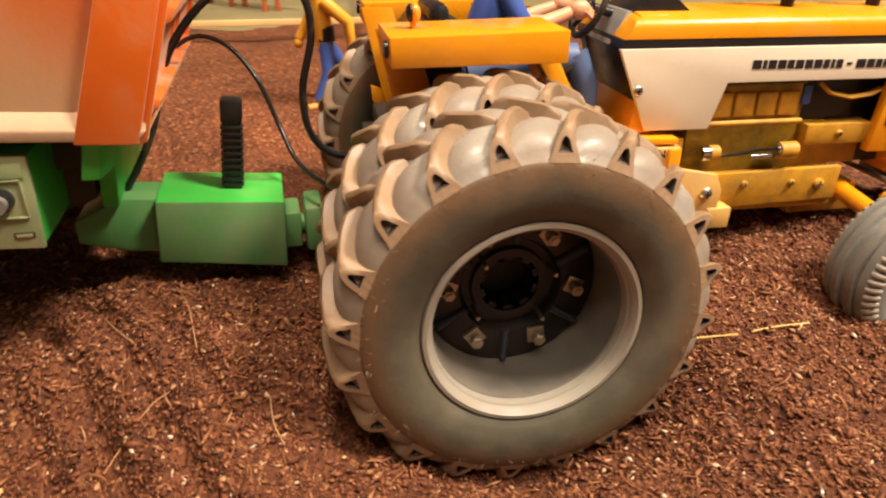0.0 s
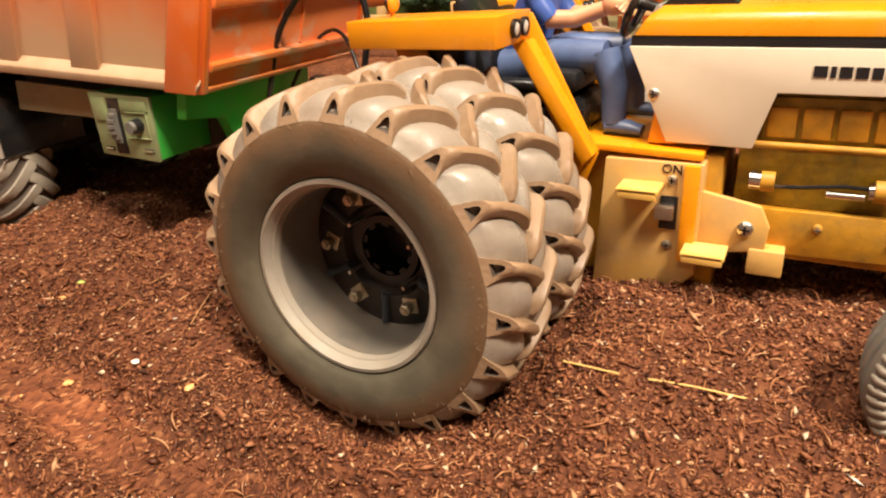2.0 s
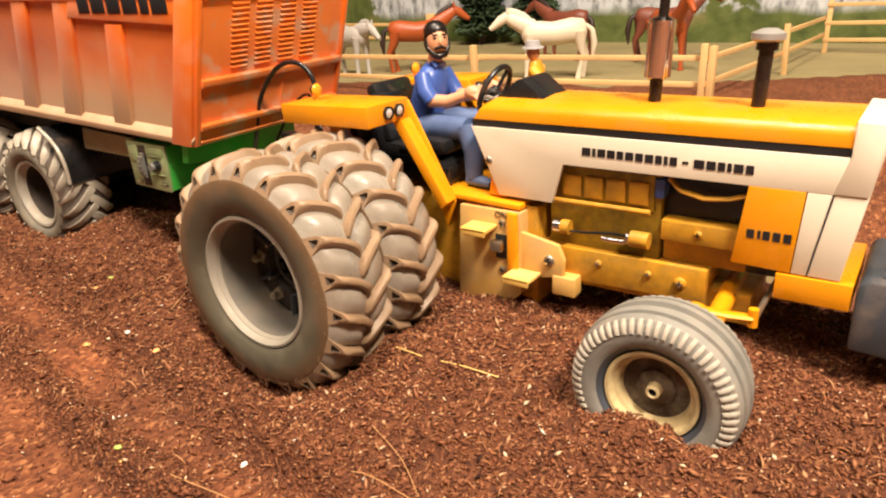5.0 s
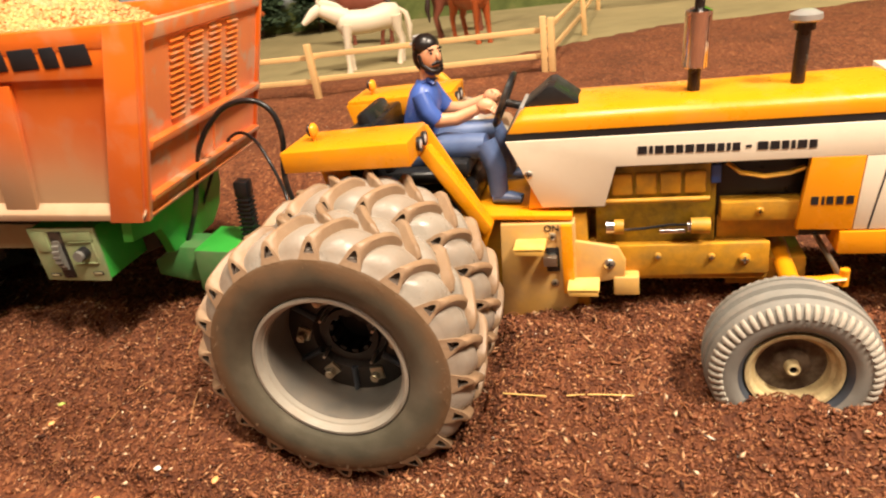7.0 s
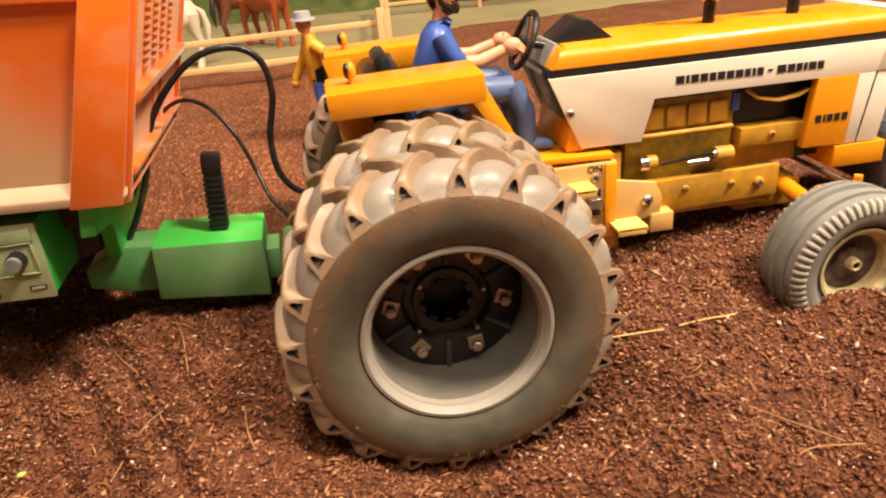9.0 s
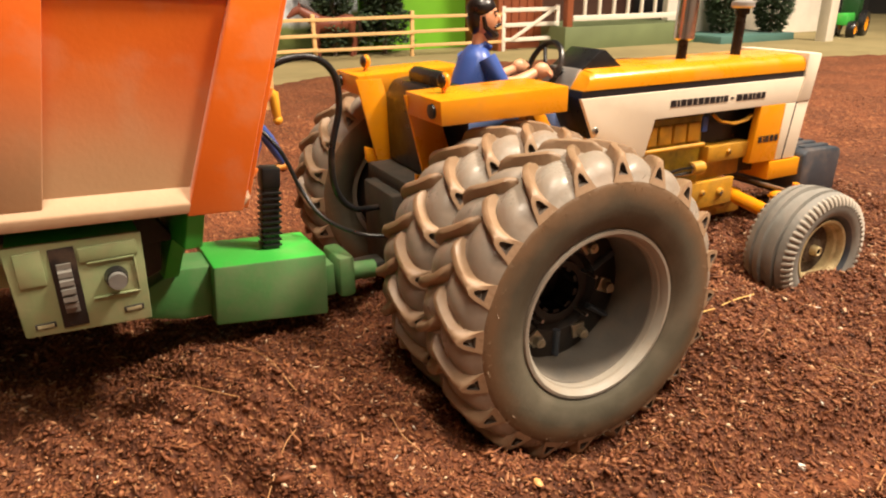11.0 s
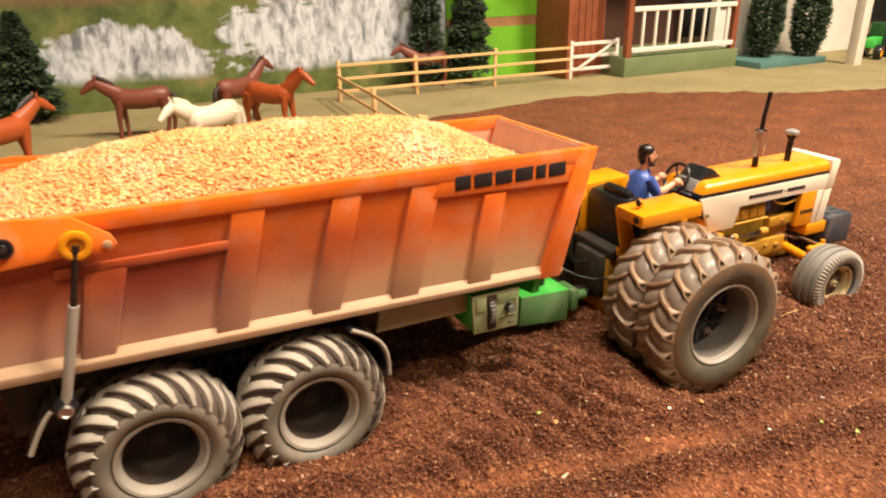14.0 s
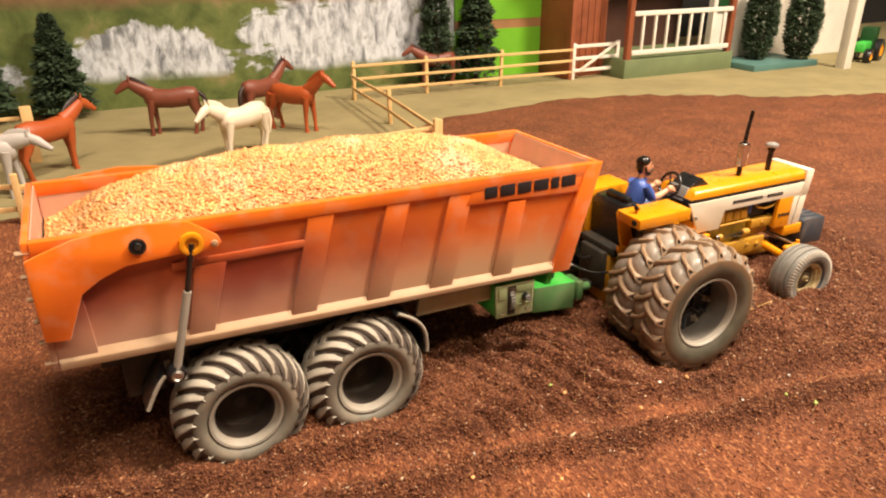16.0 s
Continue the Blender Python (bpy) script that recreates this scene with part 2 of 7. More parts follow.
def soil_material(name, colours, rough, per_island):
    """Crumbly brown mulch: tones picked by cell or by flake."""
    m = bpy.data.materials.new(name)
    m.use_nodes = True
    N, L = m.node_tree.nodes, m.node_tree.links
    p = N["Principled BSDF"]
    tc = N.new("ShaderNodeTexCoord")
    r = N.new("ShaderNodeValToRGB")
    r.color_ramp.interpolation = "LINEAR"
    els = r.color_ramp.elements
    while len(els) < len(colours):
        els.new(0.5)
    for e, (pos, c) in zip(els, colours):
        e.position, e.color = pos, (*c, 1)
    if per_island:
        L.new(N.new("ShaderNodeNewGeometry").outputs["Random Per Island"], r.inputs[0])
        col = r.outputs[0]
    else:
        v = N.new("ShaderNodeTexVoronoi")
        v.inputs["Scale"].default_value = 620
        warp = N.new("ShaderNodeMapping")
        warp.inputs["Scale"].default_value = (1.0, 0.55, 1.0)
        L.new(tc.outputs["Object"], warp.inputs[0])
        L.new(warp.outputs[0], v.inputs["Vector"])
        sep = N.new("ShaderNodeSeparateColor")
        L.new(v.outputs["Color"], sep.inputs[0])
        L.new(sep.outputs[0], r.inputs[0])
        n = N.new("ShaderNodeTexNoise")
        n.inputs["Scale"].default_value, n.inputs["Detail"].default_value = 14, 6
        L.new(tc.outputs["Object"], n.inputs["Vector"])
        mr = N.new("ShaderNodeMapRange")
        mr.inputs[1].default_value, mr.inputs[2].default_value, mr.inputs[3].default_value, mr.inputs[4].default_value = 0.3, 0.7, 0.75, 1.2
        L.new(n.outputs[0], mr.inputs[0])
        # colour scaled by this tone; its dark end includes shade between crumbs
        at = N.new("ShaderNodeAttribute")
        at.attribute_name = "soil_tone"
        dm = N.new("ShaderNodeMapRange")
        dm.inputs[3].default_value, dm.inputs[4].default_value = 0.78, 1.20
        L.new(at.outputs["Fac"], dm.inputs[0])
        mm = N.new("ShaderNodeMath")
        mm.operation = "MULTIPLY"
        L.new(dm.outputs[0], mm.inputs[0])
        L.new(mr.outputs[0], mm.inputs[1])
        h = N.new("ShaderNodeHueSaturation")
        L.new(mm.outputs[0], h.inputs["Value"])
        L.new(r.outputs[0], h.inputs["Color"])
        col = h.outputs[0]
        b = N.new("ShaderNodeBump")
        b.inputs["Strength"].default_value, b.inputs["Distance"].default_value = 0.9, 0.0012
        L.new(v.outputs["Distance"], b.inputs["Height"])
        L.new(b.outputs[0], p.inputs["Normal"])
    L.new(col, p.inputs["Base Color"])
    p.inputs["Roughness"].default_value = rough
    p.inputs["Specular IOR Level"].default_value = 0.35
    return m


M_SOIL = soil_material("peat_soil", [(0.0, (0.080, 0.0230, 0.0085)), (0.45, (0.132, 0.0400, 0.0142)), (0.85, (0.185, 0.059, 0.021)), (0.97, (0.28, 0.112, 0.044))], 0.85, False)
M_CHIP = soil_material("peat_crumbs", [(0.0, (0.064, 0.0185, 0.0072)), (0.30, (0.145, 0.044, 0.0160)), (0.70, (0.225, 0.077, 0.031)), (0.90, (0.32, 0.130, 0.056)), (0.975, (0.47, 0.25, 0.125)), (1.0, (0.68, 0.50, 0.33))], 0.6, True)

M_SPLINTER = soil_material("bark_fibres", [(0.0, (0.16, 0.050, 0.018)), (0.5, (0.27, 0.098, 0.036)), (0.85, (0.33, 0.135, 0.054)), (1.0, (0.46, 0.24, 0.11))], 0.55, True)
M_CLOD = soil_material("peat_clods", [(0.0, (0.035, 0.011, 0.005)), (0.6, (0.085, 0.027, 0.0105)), (1.0, (0.14, 0.047, 0.018))], 0.9, True)


def trailer_paint(name, base, dust_from, dust_to, smear=0.0, fade=0.18):
    """Orange paint with a sprayed film of road dust on its lower part and patchy fading."""
    m = bpy.data.materials.new(name)
    m.use_nodes = True
    N, L = m.node_tree.nodes, m.node_tree.links
    p = N["Principled BSDF"]
    tc = N.new("ShaderNodeTexCoord")
    sep = N.new("ShaderNodeSeparateXYZ")
    L.new(tc.outputs["Object"], sep.inputs[0])
    n1, n2, n3 = (N.new("ShaderNodeTexNoise") for _ in range(3))
    for n, s, d in ((n1, 9, 4), (n2, 60, 5), (n3, 500, 4)):
        n.inputs["Scale"].default_value, n.inputs["Detail"].default_value = s, d
        L.new(tc.outputs["Object"], n.inputs["Vector"])

    def calc(op, a, b):
        x = N.new("ShaderNodeMath")
        x.operation = op
        for sock, v in ((x.inputs[0], a), (x.inputs[1], b)):
            if isinstance(v, float):
                sock.default_value = v
            else:
                L.new(v, sock)
        return x.outputs[0]

    def ramp(src, lo, hi, a, b):
        r = N.new("ShaderNodeMapRange")
        r.interpolation_type = "SMOOTHSTEP"
        r.inputs[1].default_value, r.inputs[2].default_value, r.inputs[3].default_value, r.inputs[4].default_value = lo, hi, a, b
        L.new(src, r.inputs[0])
        return r.outputs[0]

    def mixed(fac, a, b):
        x = N.new("ShaderNodeMix")
        x.data_type = "RGBA"
        for sock, v in ((x.inputs[0], fac), (x.inputs[6], a), (x.inputs[7], b)):
            if isinstance(v, tuple):
                sock.default_value = (*v, 1)
            else:
                L.new(v, sock)
        return x.outputs[2]

    height = calc("ADD", calc("ADD", sep.outputs[2], calc("MULTIPLY", sep.outputs[0], 0.04)), calc("MULTIPLY", calc("SUBTRACT", n1.outputs[0], 0.5), 0.06))
    film = ramp(height, dust_from, dust_to, 0.92, 0.0)
    patch = ramp(n2.outputs[0], 0.48, 0.66, 0.0, fade)
    col = mixed(ramp(n1.outputs[0], 0.4, 0.62, 0.0, 0.55), base, tuple(c * k for c, k in zip(base, (0.72, 0.55, 0.9))))
    col = mixed(patch, col, (0.62, 0.42, 0.28))
    if smear:
        # oily dark red grime wiped along the middle of the rear panels
        band = calc("MULTIPLY", ramp(height, 0.078, 0.108, 0.0, 1.0), ramp(height, 0.122, 0.160, 1.0, 0.0))
        band = calc("MULTIPLY", band, ramp(sep.outputs[0], -0.27, -0.08, 1.0, 0.30))
        band = calc("MULTIPLY", band, ramp(n1.outputs[0], 0.34, 0.60, smear * 0.5, smear * 0.95))
        col = mixed(band, col, (0.20, 0.026, 0.016))
    col = mixed(film, col, mixed(ramp(sep.outputs[0], -0.33, -0.05, 0.0, 1.0), (0.40, 0.25, 0.175), (0.40, 0.265, 0.140)))
    p.inputs["Sheen Weight"].default_value, p.inputs["Sheen Roughness"].default_value = 0.30, 0.45
    p.inputs["Sheen Tint"].default_value = (0.85, 0.72, 0.60, 1)
    L.new(col, p.inputs["Base Color"])
    L.new(ramp(calc("ADD", film, calc("MULTIPLY", n3.outputs[0], 0.3)), 0.0, 1.1, 0.30, 0.58), p.inputs["Roughness"])
    b = N.new("ShaderNodeBump")
    b.inputs["Strength"].default_value, b.inputs["Distance"].default_value = 0.08, 0.001
    L.new(n3.outputs[0], b.inputs["Height"])
    L.new(b.outputs[0], p.inputs["Normal"])
    return m


ORANGE = (0.86, 0.178, 0.008)
M_ORANGE = trailer_paint("dusty_orange_paint", ORANGE, 0.076, 0.126, 1.0)
M_ORANGE_CLEAN = trailer_paint("orange_paint", ORANGE, 0.02, 0.085)
M_RAIL = material("dusty_orange_rail", (0.46, 0.29, 0.165), 0.6, vary=0.12, scale=60, dust=(0.50, 0.36, 0.24), dust_amount=0.6, dust_scale=30, bump=0.1)
M_INSIDE = material("faded_inside", (0.60, 0.34, 0.23), 0.6, vary=0.15, scale=60, dust=(0.48, 0.33, 0.22), dust_amount=0.4, bump=0.1)
M_FRONT = trailer_paint("orange_front_paint", (0.92, 0.24, 0.035), 0.02, 0.09, 0.0, 0.75)


def mural_material():
    """Painted landscape: pale broken rock, meadow green and earth brown, brushed in patches."""
    m = bpy.data.materials.new("painted_landscape")
    m.use_nodes = True
    N, L = m.node_tree.nodes, m.node_tree.links
    p = N["Principled BSDF"]
    tc = N.new("ShaderNodeTexCoord")

    def noise_at(s, d, sx=1.0, sz=1.0, off=0.0):
        mp = N.new("ShaderNodeMapping")
        mp.inputs["Scale"].default_value = (sx, 1.0, sz)
        mp.inputs["Location"].default_value = (off, 0, 0)
        L.new(tc.outputs["Object"], mp.inputs[0])
        n = N.new("ShaderNodeTexNoise")
        n.inputs["Scale"].default_value, n.inputs["Detail"].default_value, n.inputs["Roughness"].default_value = s, d, 0.65
        n.inputs["Distortion"].default_value = 0.35
        L.new(mp.outputs[0], n.inputs["Vector"])
        return n.outputs[0]

    def ramp(src, *stops):
        r = N.new("ShaderNodeValToRGB")
        els = r.color_ramp.elements
        while len(els) < len(stops):
            els.new(0.5)
        for e, (pos, c) in zip(els, stops):
            e.position, e.color = pos, (*c, 1)
        L.new(src, r.inputs[0])
        return r.outputs[0]

    def mixed(fac, a, b):
        x = N.new("ShaderNodeMix")
        x.data_type = "RGBA"
        for sock, v in ((x.inputs[0], fac), (x.inputs[6], a), (x.inputs[7], b)):
            L.new(v, sock)
        return x.outputs[2]

    rock = ramp(noise_at(24, 6, 2.1, 0.9), (0.34, (0.17, 0.18, 0.20)), (0.46, (0.42, 0.44, 0.47)), (0.58, (0.66, 0.69, 0.74)))
    grass = ramp(noise_at(12, 5), (0.35, (0.06, 0.085, 0.016)), (0.55, (0.135, 0.165, 0.042)), (0.7, (0.25, 0.205, 0.085)))
    earth = ramp(noise_at(8, 5), (0.35, (0.13, 0.06, 0.03)), (0.65, (0.26, 0.13, 0.07)))
    sep = N.new("ShaderNodeSeparateXYZ")
    L.new(tc.outputs["Object"], sep.inputs[0])

    def calc(op, *v):
        x = N.new("ShaderNodeMath")
        x.operation = op
        for sock, q in zip(x.inputs, v):
            if isinstance(q, float):
                sock.default_value = q
            else:
                L.new(q, sock)
        return x.outputs[0]

    # rock faces: ovals with ragged, brushed edges
    rag = calc("MULTIPLY", calc("SUBTRACT", noise_at(9, 6, 1.0, 1.4, 1.7), 0.5), 2.9)
    best = None
    for cx, cz, rx, rz in ((-0.37, 0.090, 0.20, 0.095), (0.14, 0.115, 0.30, 0.125), (-0.86, 0.07, 0.24, 0.10), (0.42, 0.20, 0.12, 0.09), (-0.62, 0.02, 0.06, 0.04)):
        dx = calc("DIVIDE", calc("SUBTRACT", sep.outputs[0], cx), rx)
        dz = calc("DIVIDE", calc("SUBTRACT", sep.outputs[2], cz), rz)
        d = calc("ADD", calc("MULTIPLY", dx, dx), calc("MULTIPLY", dz, dz))
        best = d if best is None else calc("MINIMUM", best, d)
    f = ramp(calc("ADD", best, rag), (0.80, (1, 1, 1)), (1.0, (0, 0, 0)))
    col = mixed(f, grass, rock)
    up = N.new("ShaderNodeMath")
    up.operation = "MULTIPLY_ADD"
    L.new(noise_at(4, 3), up.inputs[0])
    up.inputs[1].default_value = 0.05
    L.new(sep.outputs[2], up.inputs[2])
    col = mixed(ramp(up.outputs[0], (0.235, (0, 0, 0)), (0.270, (1, 1, 1))), col, earth)
    low = ramp(up.outputs[0], (0.075, (1, 1, 1)), (0.095, (0, 0, 0)))
    col = mixed(low, col, grass)
    L.new(col, p.inputs["Base Color"])
    p.inputs["Roughness"].default_value = 0.8
    return m


M_MURAL = mural_material()
M_HEDGE = material("bright_painted_meadow", (0.13, 0.36, 0.012), 0.8, vary=0.3, scale=14)
M_EARTHBAND = material("painted_earth_band", (0.30, 0.15, 0.06), 0.8, vary=0.3, scale=20)


# ---- mesh helpers ----
def box(bm, x0, x1, y0, y1, z0, z1, bevel=0.0, mi=0):
    r = bmesh.ops.create_cube(bm, size=1.0)
    vs = r["verts"]
    for v in vs:
        v.co = Vector((x0 + (v.co.x + 0.5) * (x1 - x0), y0 + (v.co.y + 0.5) * (y1 - y0), z0 + (v.co.z + 0.5) * (z1 - z0)))
    fs = {f for v in vs for f in v.link_faces}
    for f in fs:
        f.material_index = mi
    if bevel:
        es = list({e for v in vs for e in v.link_edges})
        out = bmesh.ops.bevel(bm, geom=es, offset=bevel, segments=2, profile=0.5, affect="EDGES")
        for f in out["faces"]:
            f.material_index = mi
    return vs


def prism(bm, outline, y0, y1, bevel=0.0, mi=0):
    """A plate with an outline in x and z, from y0 to y1."""
    a = [bm.verts.new((x, y0, z)) for x, z in outline]
    b = [bm.verts.new((x, y1, z)) for x, z in outline]
    fs = [bm.faces.new(a), bm.faces.new(b[::-1])]
    for i in range(len(a)):
        j = (i + 1) % len(a)
        fs.append(bm.faces.new((a[j], a[i], b[i], b[j])))
    bmesh.ops.recalc_face_normals(bm, faces=fs)
    for f in fs:
        f.material_index = mi
    if bevel:
        es = list({e for f in fs for e in f.edges})
        out = bmesh.ops.bevel(bm, geom=es, offset=bevel, segments=2, profile=0.5, affect="EDGES", clamp_overlap=True)
        for f in out["faces"]:
            f.material_index = mi


def tube(bm, pts, radii, seg=10, mi=0, closed=False):
    """A rounded tube along points, with its own radius at each (a number, or a pair for an oval)."""
    pts = [Vector(p) for p in pts]
    if not isinstance(radii, (list, tuple)):
        radii = [radii] * len(pts)
    rings, up = [], None
    n = len(pts)
    for i, p in enumerate(pts):
        if closed:
            d = (pts[(i + 1) % n] - pts[i - 1]).normalized()
        else:
            d = (pts[min(i + 1, n - 1)] - pts[max(i - 1, 0)]).normalized()
        if up is None:
            up = Vector((0, 0, 1)) if abs(d.z) < 0.9 else Vector((1, 0, 0))
        side = d.cross(up).normalized()
        up = side.cross(d).normalized()
        r = radii[i]
        ra, rb = r if isinstance(r, (list, tuple)) else (r, r)
        rings.append([bm.verts.new(p + side * (math.cos(a) * ra) + up * (math.sin(a) * rb)) for a in (2 * math.pi * k / seg for k in range(seg))])
    fs = []
    for i in range(n if closed else n - 1):
        A, B = rings[i], rings[(i + 1) % n]
        for k in range(seg):
            fs.append(bm.faces.new((A[k], A[(k + 1) % seg], B[(k + 1) % seg], B[k])))
    if not closed:
        fs.append(bm.faces.new(rings[0][::-1]))
        fs.append(bm.faces.new(rings[-1]))
    for f in fs:
        f.material_index = mi
    return fs


def lathe(bm, profile, seg=48, mi=None, closed=False):
    """Turns (y, radius) pairs about the y axis. mi: a material index for each stretch."""
    rings = [[bm.verts.new((r * math.cos(2 * math.pi * k / seg), y, r * math.sin(2 * math.pi * k / seg))) for k in range(seg)] for y, r in profile]
    n = len(profile)
    fs = []
    for i in range(n if closed else n - 1):
        A, B = rings[i], rings[(i + 1) % n]
        for k in range(seg):
            f = bm.faces.new((A[k], A[(k + 1) % seg], B[(k + 1) % seg], B[k]))
            f.material_index = mi[i] if mi else 0
            fs.append(f)
    return fs


def disc(bm, y, r, seg=32, mi=0, flip=False):
    vs = [bm.verts.new((r * math.cos(2 * math.pi * k / seg), y, r * math.sin(2 * math.pi * k / seg))) for k in range(seg)]
    f = bm.faces.new(vs[::-1] if flip else vs)
    f.material_index = mi


def ball(bm, c, r, mi=0, seg=12, scale=(1, 1, 1)):
    out = bmesh.ops.create_uvsphere(bm, u_segments=seg, v_segments=max(6, seg * 2 // 3), radius=1.0)
    for v in out["verts"]:
        v.co = Vector(c) + Vector((v.co.x * r * scale[0], v.co.y * r * scale[1], v.co.z * r * scale[2]))
    for f in {f for v in out["verts"] for f in v.link_faces}:
        f.material_index = mi


def mesh_of(name, bm, mats, angle=38):
    bmesh.ops.recalc_face_normals(bm, faces=bm.faces)
    me = bpy.data.meshes.new(name)
    bm.to_mesh(me)
    bm.free()
    for m in mats if isinstance(mats, (list, tuple)) else [mats]:
        me.materials.append(m)
    me.shade_smooth()
    me.set_sharp_from_angle(angle=radians(angle))
    return me


def part(name, bm, mats, parent, label="", m=None, angle=38):
    """One mesh object under a thing or a part. bm may be a finished mesh, to share it."""
    me = bm if isinstance(bm, bpy.types.Mesh) else mesh_of(name, bm, mats, angle)
    ob = new(name, me)
    ob.parent = parent
    if m is not None:
        ob.matrix_local = m
    if label:
        ob["label"] = label
    return ob


def thing(name, label, category, m=None, group="", kind="", bm=None, mats=None, angle=38):
    """A top-level thing: an Empty, or one mesh."""
    ob = new(name, mesh_of(name, bm, mats, angle) if bm is not None else None)
    if m is not None:
        ob.matrix_world = m
    return tagged(ob, label, category, group, kind)


def B():
    return bmesh.new()


def screw_head(bm, x, y, z, r, h=0.0012, mi=0, slot_mi=1):
    """A domed cross-head screw that faces -y."""
    rings = [(y, r), (y - h * 0.5, r), (y - h, r * 0.72), (y - h * 1.15, 0.15 * r)]
    seg = 16
    vv = [[bm.verts.new((x + q * math.cos(2 * math.pi * k / seg), yy, z + q * math.sin(2 * math.pi * k / seg))) for k in range(seg)] for yy, q in rings]
    for A, C in zip(vv, vv[1:]):
        for k in range(seg):
            bm.faces.new((A[k], A[(k + 1) % seg], C[(k + 1) % seg], C[k])).material_index = mi
    bm.faces.new(vv[-1]).material_index = mi
    for dx, dz in ((0.62, 0.13), (0.13, 0.62)):
        box(bm, x - r * dx, x + r * dx, y - h * 1.3, y - h * 1.05, z - r * dz, z + r * dz, mi=slot_mi)


# ---- ground ----
def smooth(a, b, v):
    t = np.clip((v - a) / (b - a), 0, 1)
    return t * t * (3 - 2 * t)


def value_noise(x, y, cell, seed):
    rng = np.random.RandomState(seed)
    g = rng.rand(256, 256)
    u, v = x / cell, y / cell
    i, j = np.floor(u).astype(int), np.floor(v).astype(int)
    fu, fv = u - i, v - j
    fu, fv = fu * fu * (3 - 2 * fu), fv * fv * (3 - 2 * fv)
    q = lambda a, b: g[a % 256, b % 256]
    return (q(i, j) * (1 - fu) + q(i + 1, j) * fu) * (1 - fv) + (q(i, j + 1) * (1 - fu) + q(i + 1, j + 1) * fu) * fv - 0.5


EDGE_X = [-2.2, -0.60, -0.49, -0.12, 0.03, 0.17, 0.36, 0.50, 0.66, 0.85, 1.00, 1.23, 2.6]
EDGE_Y = [0.44, 0.50, 0.57, 0.61, 0.70, 0.79, 0.80, 0.84, 0.81, 0.73, 0.61, 0.545, 0.40]


# edges of the wheel tracks: a line in plan, crest height, width, and the drop to its near side
RUTS = [(-0.416, -0.100, 0.067, -0.168, 0.0050, 0.0080, 0.0065), (-0.356, -0.153, 0.105, -0.217, 0.0085, 0.0085, 0.0055)]
FURROWS = [(-0.3, 0.16, 0.3, 0.15, 0.03, -0.005), (-0.3, 0.23, 0.3, 0.22, 0.03, 0.005)]


def rut_offset(x, y, rut):
    """Distance from the edge of a track, positive on the tractor's side."""
    x0, y0, x1, y1 = rut[:4]
    return y - (y0 + (x - x0) * (y1 - y0) / (x1 - x0) + 0.007 * value_noise(x, y * 0.2, 0.12, 7) + 0.0035 * value_noise(x, y * 0.2, 0.025, 17))


def soil_height(x, y):
    h = -0.003 - 0.0095 * (1 - smooth(-0.135, -0.06, y))
    h = h + 0.0075 * value_noise(x, y, 0.06, 1) + 0.0062 * value_noise(x, y, 0.022, 2) + 0.0034 * value_noise(x, y, 0.009, 3) + 0.0026 * value_noise(x, y, 0.0042, 4)
    # pits dug by the wheels
    for cx, cy, sx, sy, d in ((0.002, -0.121, 0.037, 0.025, 0.0235), (0.0, -0.06, 0.05, 0.03, 0.022), (0.0, 0.09, 0.05, 0.05, 0.018),
                              (0.182, -0.072, 0.036, 0.018, 0.0080), (0.144, -0.074, 0.010, 0.018, 0.012), (-0.045, -0.105, 0.020, 0.035, 0.007), (-0.165, -0.045, 0.018, 0.030, 0.012), (-0.262, -0.060, 0.014, 0.030, 0.005), (-0.395, -0.094, 0.034, 0.018, 0.0080), (-0.301, -0.090, 0.034, 0.018, 0.0080), (0.18, 0.07, 0.035, 0.03, 0.006)):
        h = h - d * np.exp(-((x - cx) / sx) ** 2 - ((y - cy) / sy) ** 2)
    # soil thrown up behind and before the rear tyres
    for cx, cy, sx, sy, d in ((-0.085, -0.10, 0.03, 0.045, 0.008), (0.080, -0.12, 0.026, 0.05, 0.0095), (0.10, -0.06, 0.04, 0.03, 0.005), (0.195, -0.104, 0.045, 0.014, 0.0048)):
        h = h + d * np.exp(-((x - cx) / sx) ** 2 - ((y - cy) / sy) ** 2)
    # wheel tracks that run along the field: flat pressed strips with crumbly edges
    for rut in RUTS:
        d = rut_offset(x, y, rut)
        h = h + rut[4] * np.exp(-((d - 0.003) / rut[5]) ** 2) - rut[6] * (1 - smooth(-0.009, 0.001, d))
    for x0, y0, x1, y1, w, d in FURROWS:
        yc = y0 + (x - x0) * (y1 - y0) / (x1 - x0) + 0.010 * value_noise(x, y * 0.2, 0.14, 7)
        h = h + d * np.exp(-((y - yc) / w) ** 2)
    # tread prints between trailer and tractor
    band = smooth(-0.27, -0.22, x) * (1 - smooth(-0.11, -0.07, x)) * smooth(-0.155, -0.135, y) * (1 - smooth(-0.05, -0.02, y))
    h = h + band * 0.0082 * (np.abs(np.sin((x + 0.55 * y + 0.012 * value_noise(x, y, 0.05, 8)) * np.pi / 0.021)) - 0.6) * (0.7 + 0.9 * value_noise(x, y, 0.04, 18))
    far = smooth(0.25, 0.45, y) + smooth(0.45, 0.7, x)
    h = h * (1 - 0.6 * np.clip(far, 0, 1)) + 0.006 * np.clip(far, 0, 1)
    # the sheet thins out over the mat
    e = np.interp(x, EDGE_X, EDGE_Y) + 0.03 * value_noise(x, y, 0.12, 9)
    f = smooth(e - 0.12, e - 0.05, y)
    h = h * (1 - f) + (0.004 + 0.2 * h) * f
    return h - 0.03 * smooth(e - 0.01, e + 0.03, y)


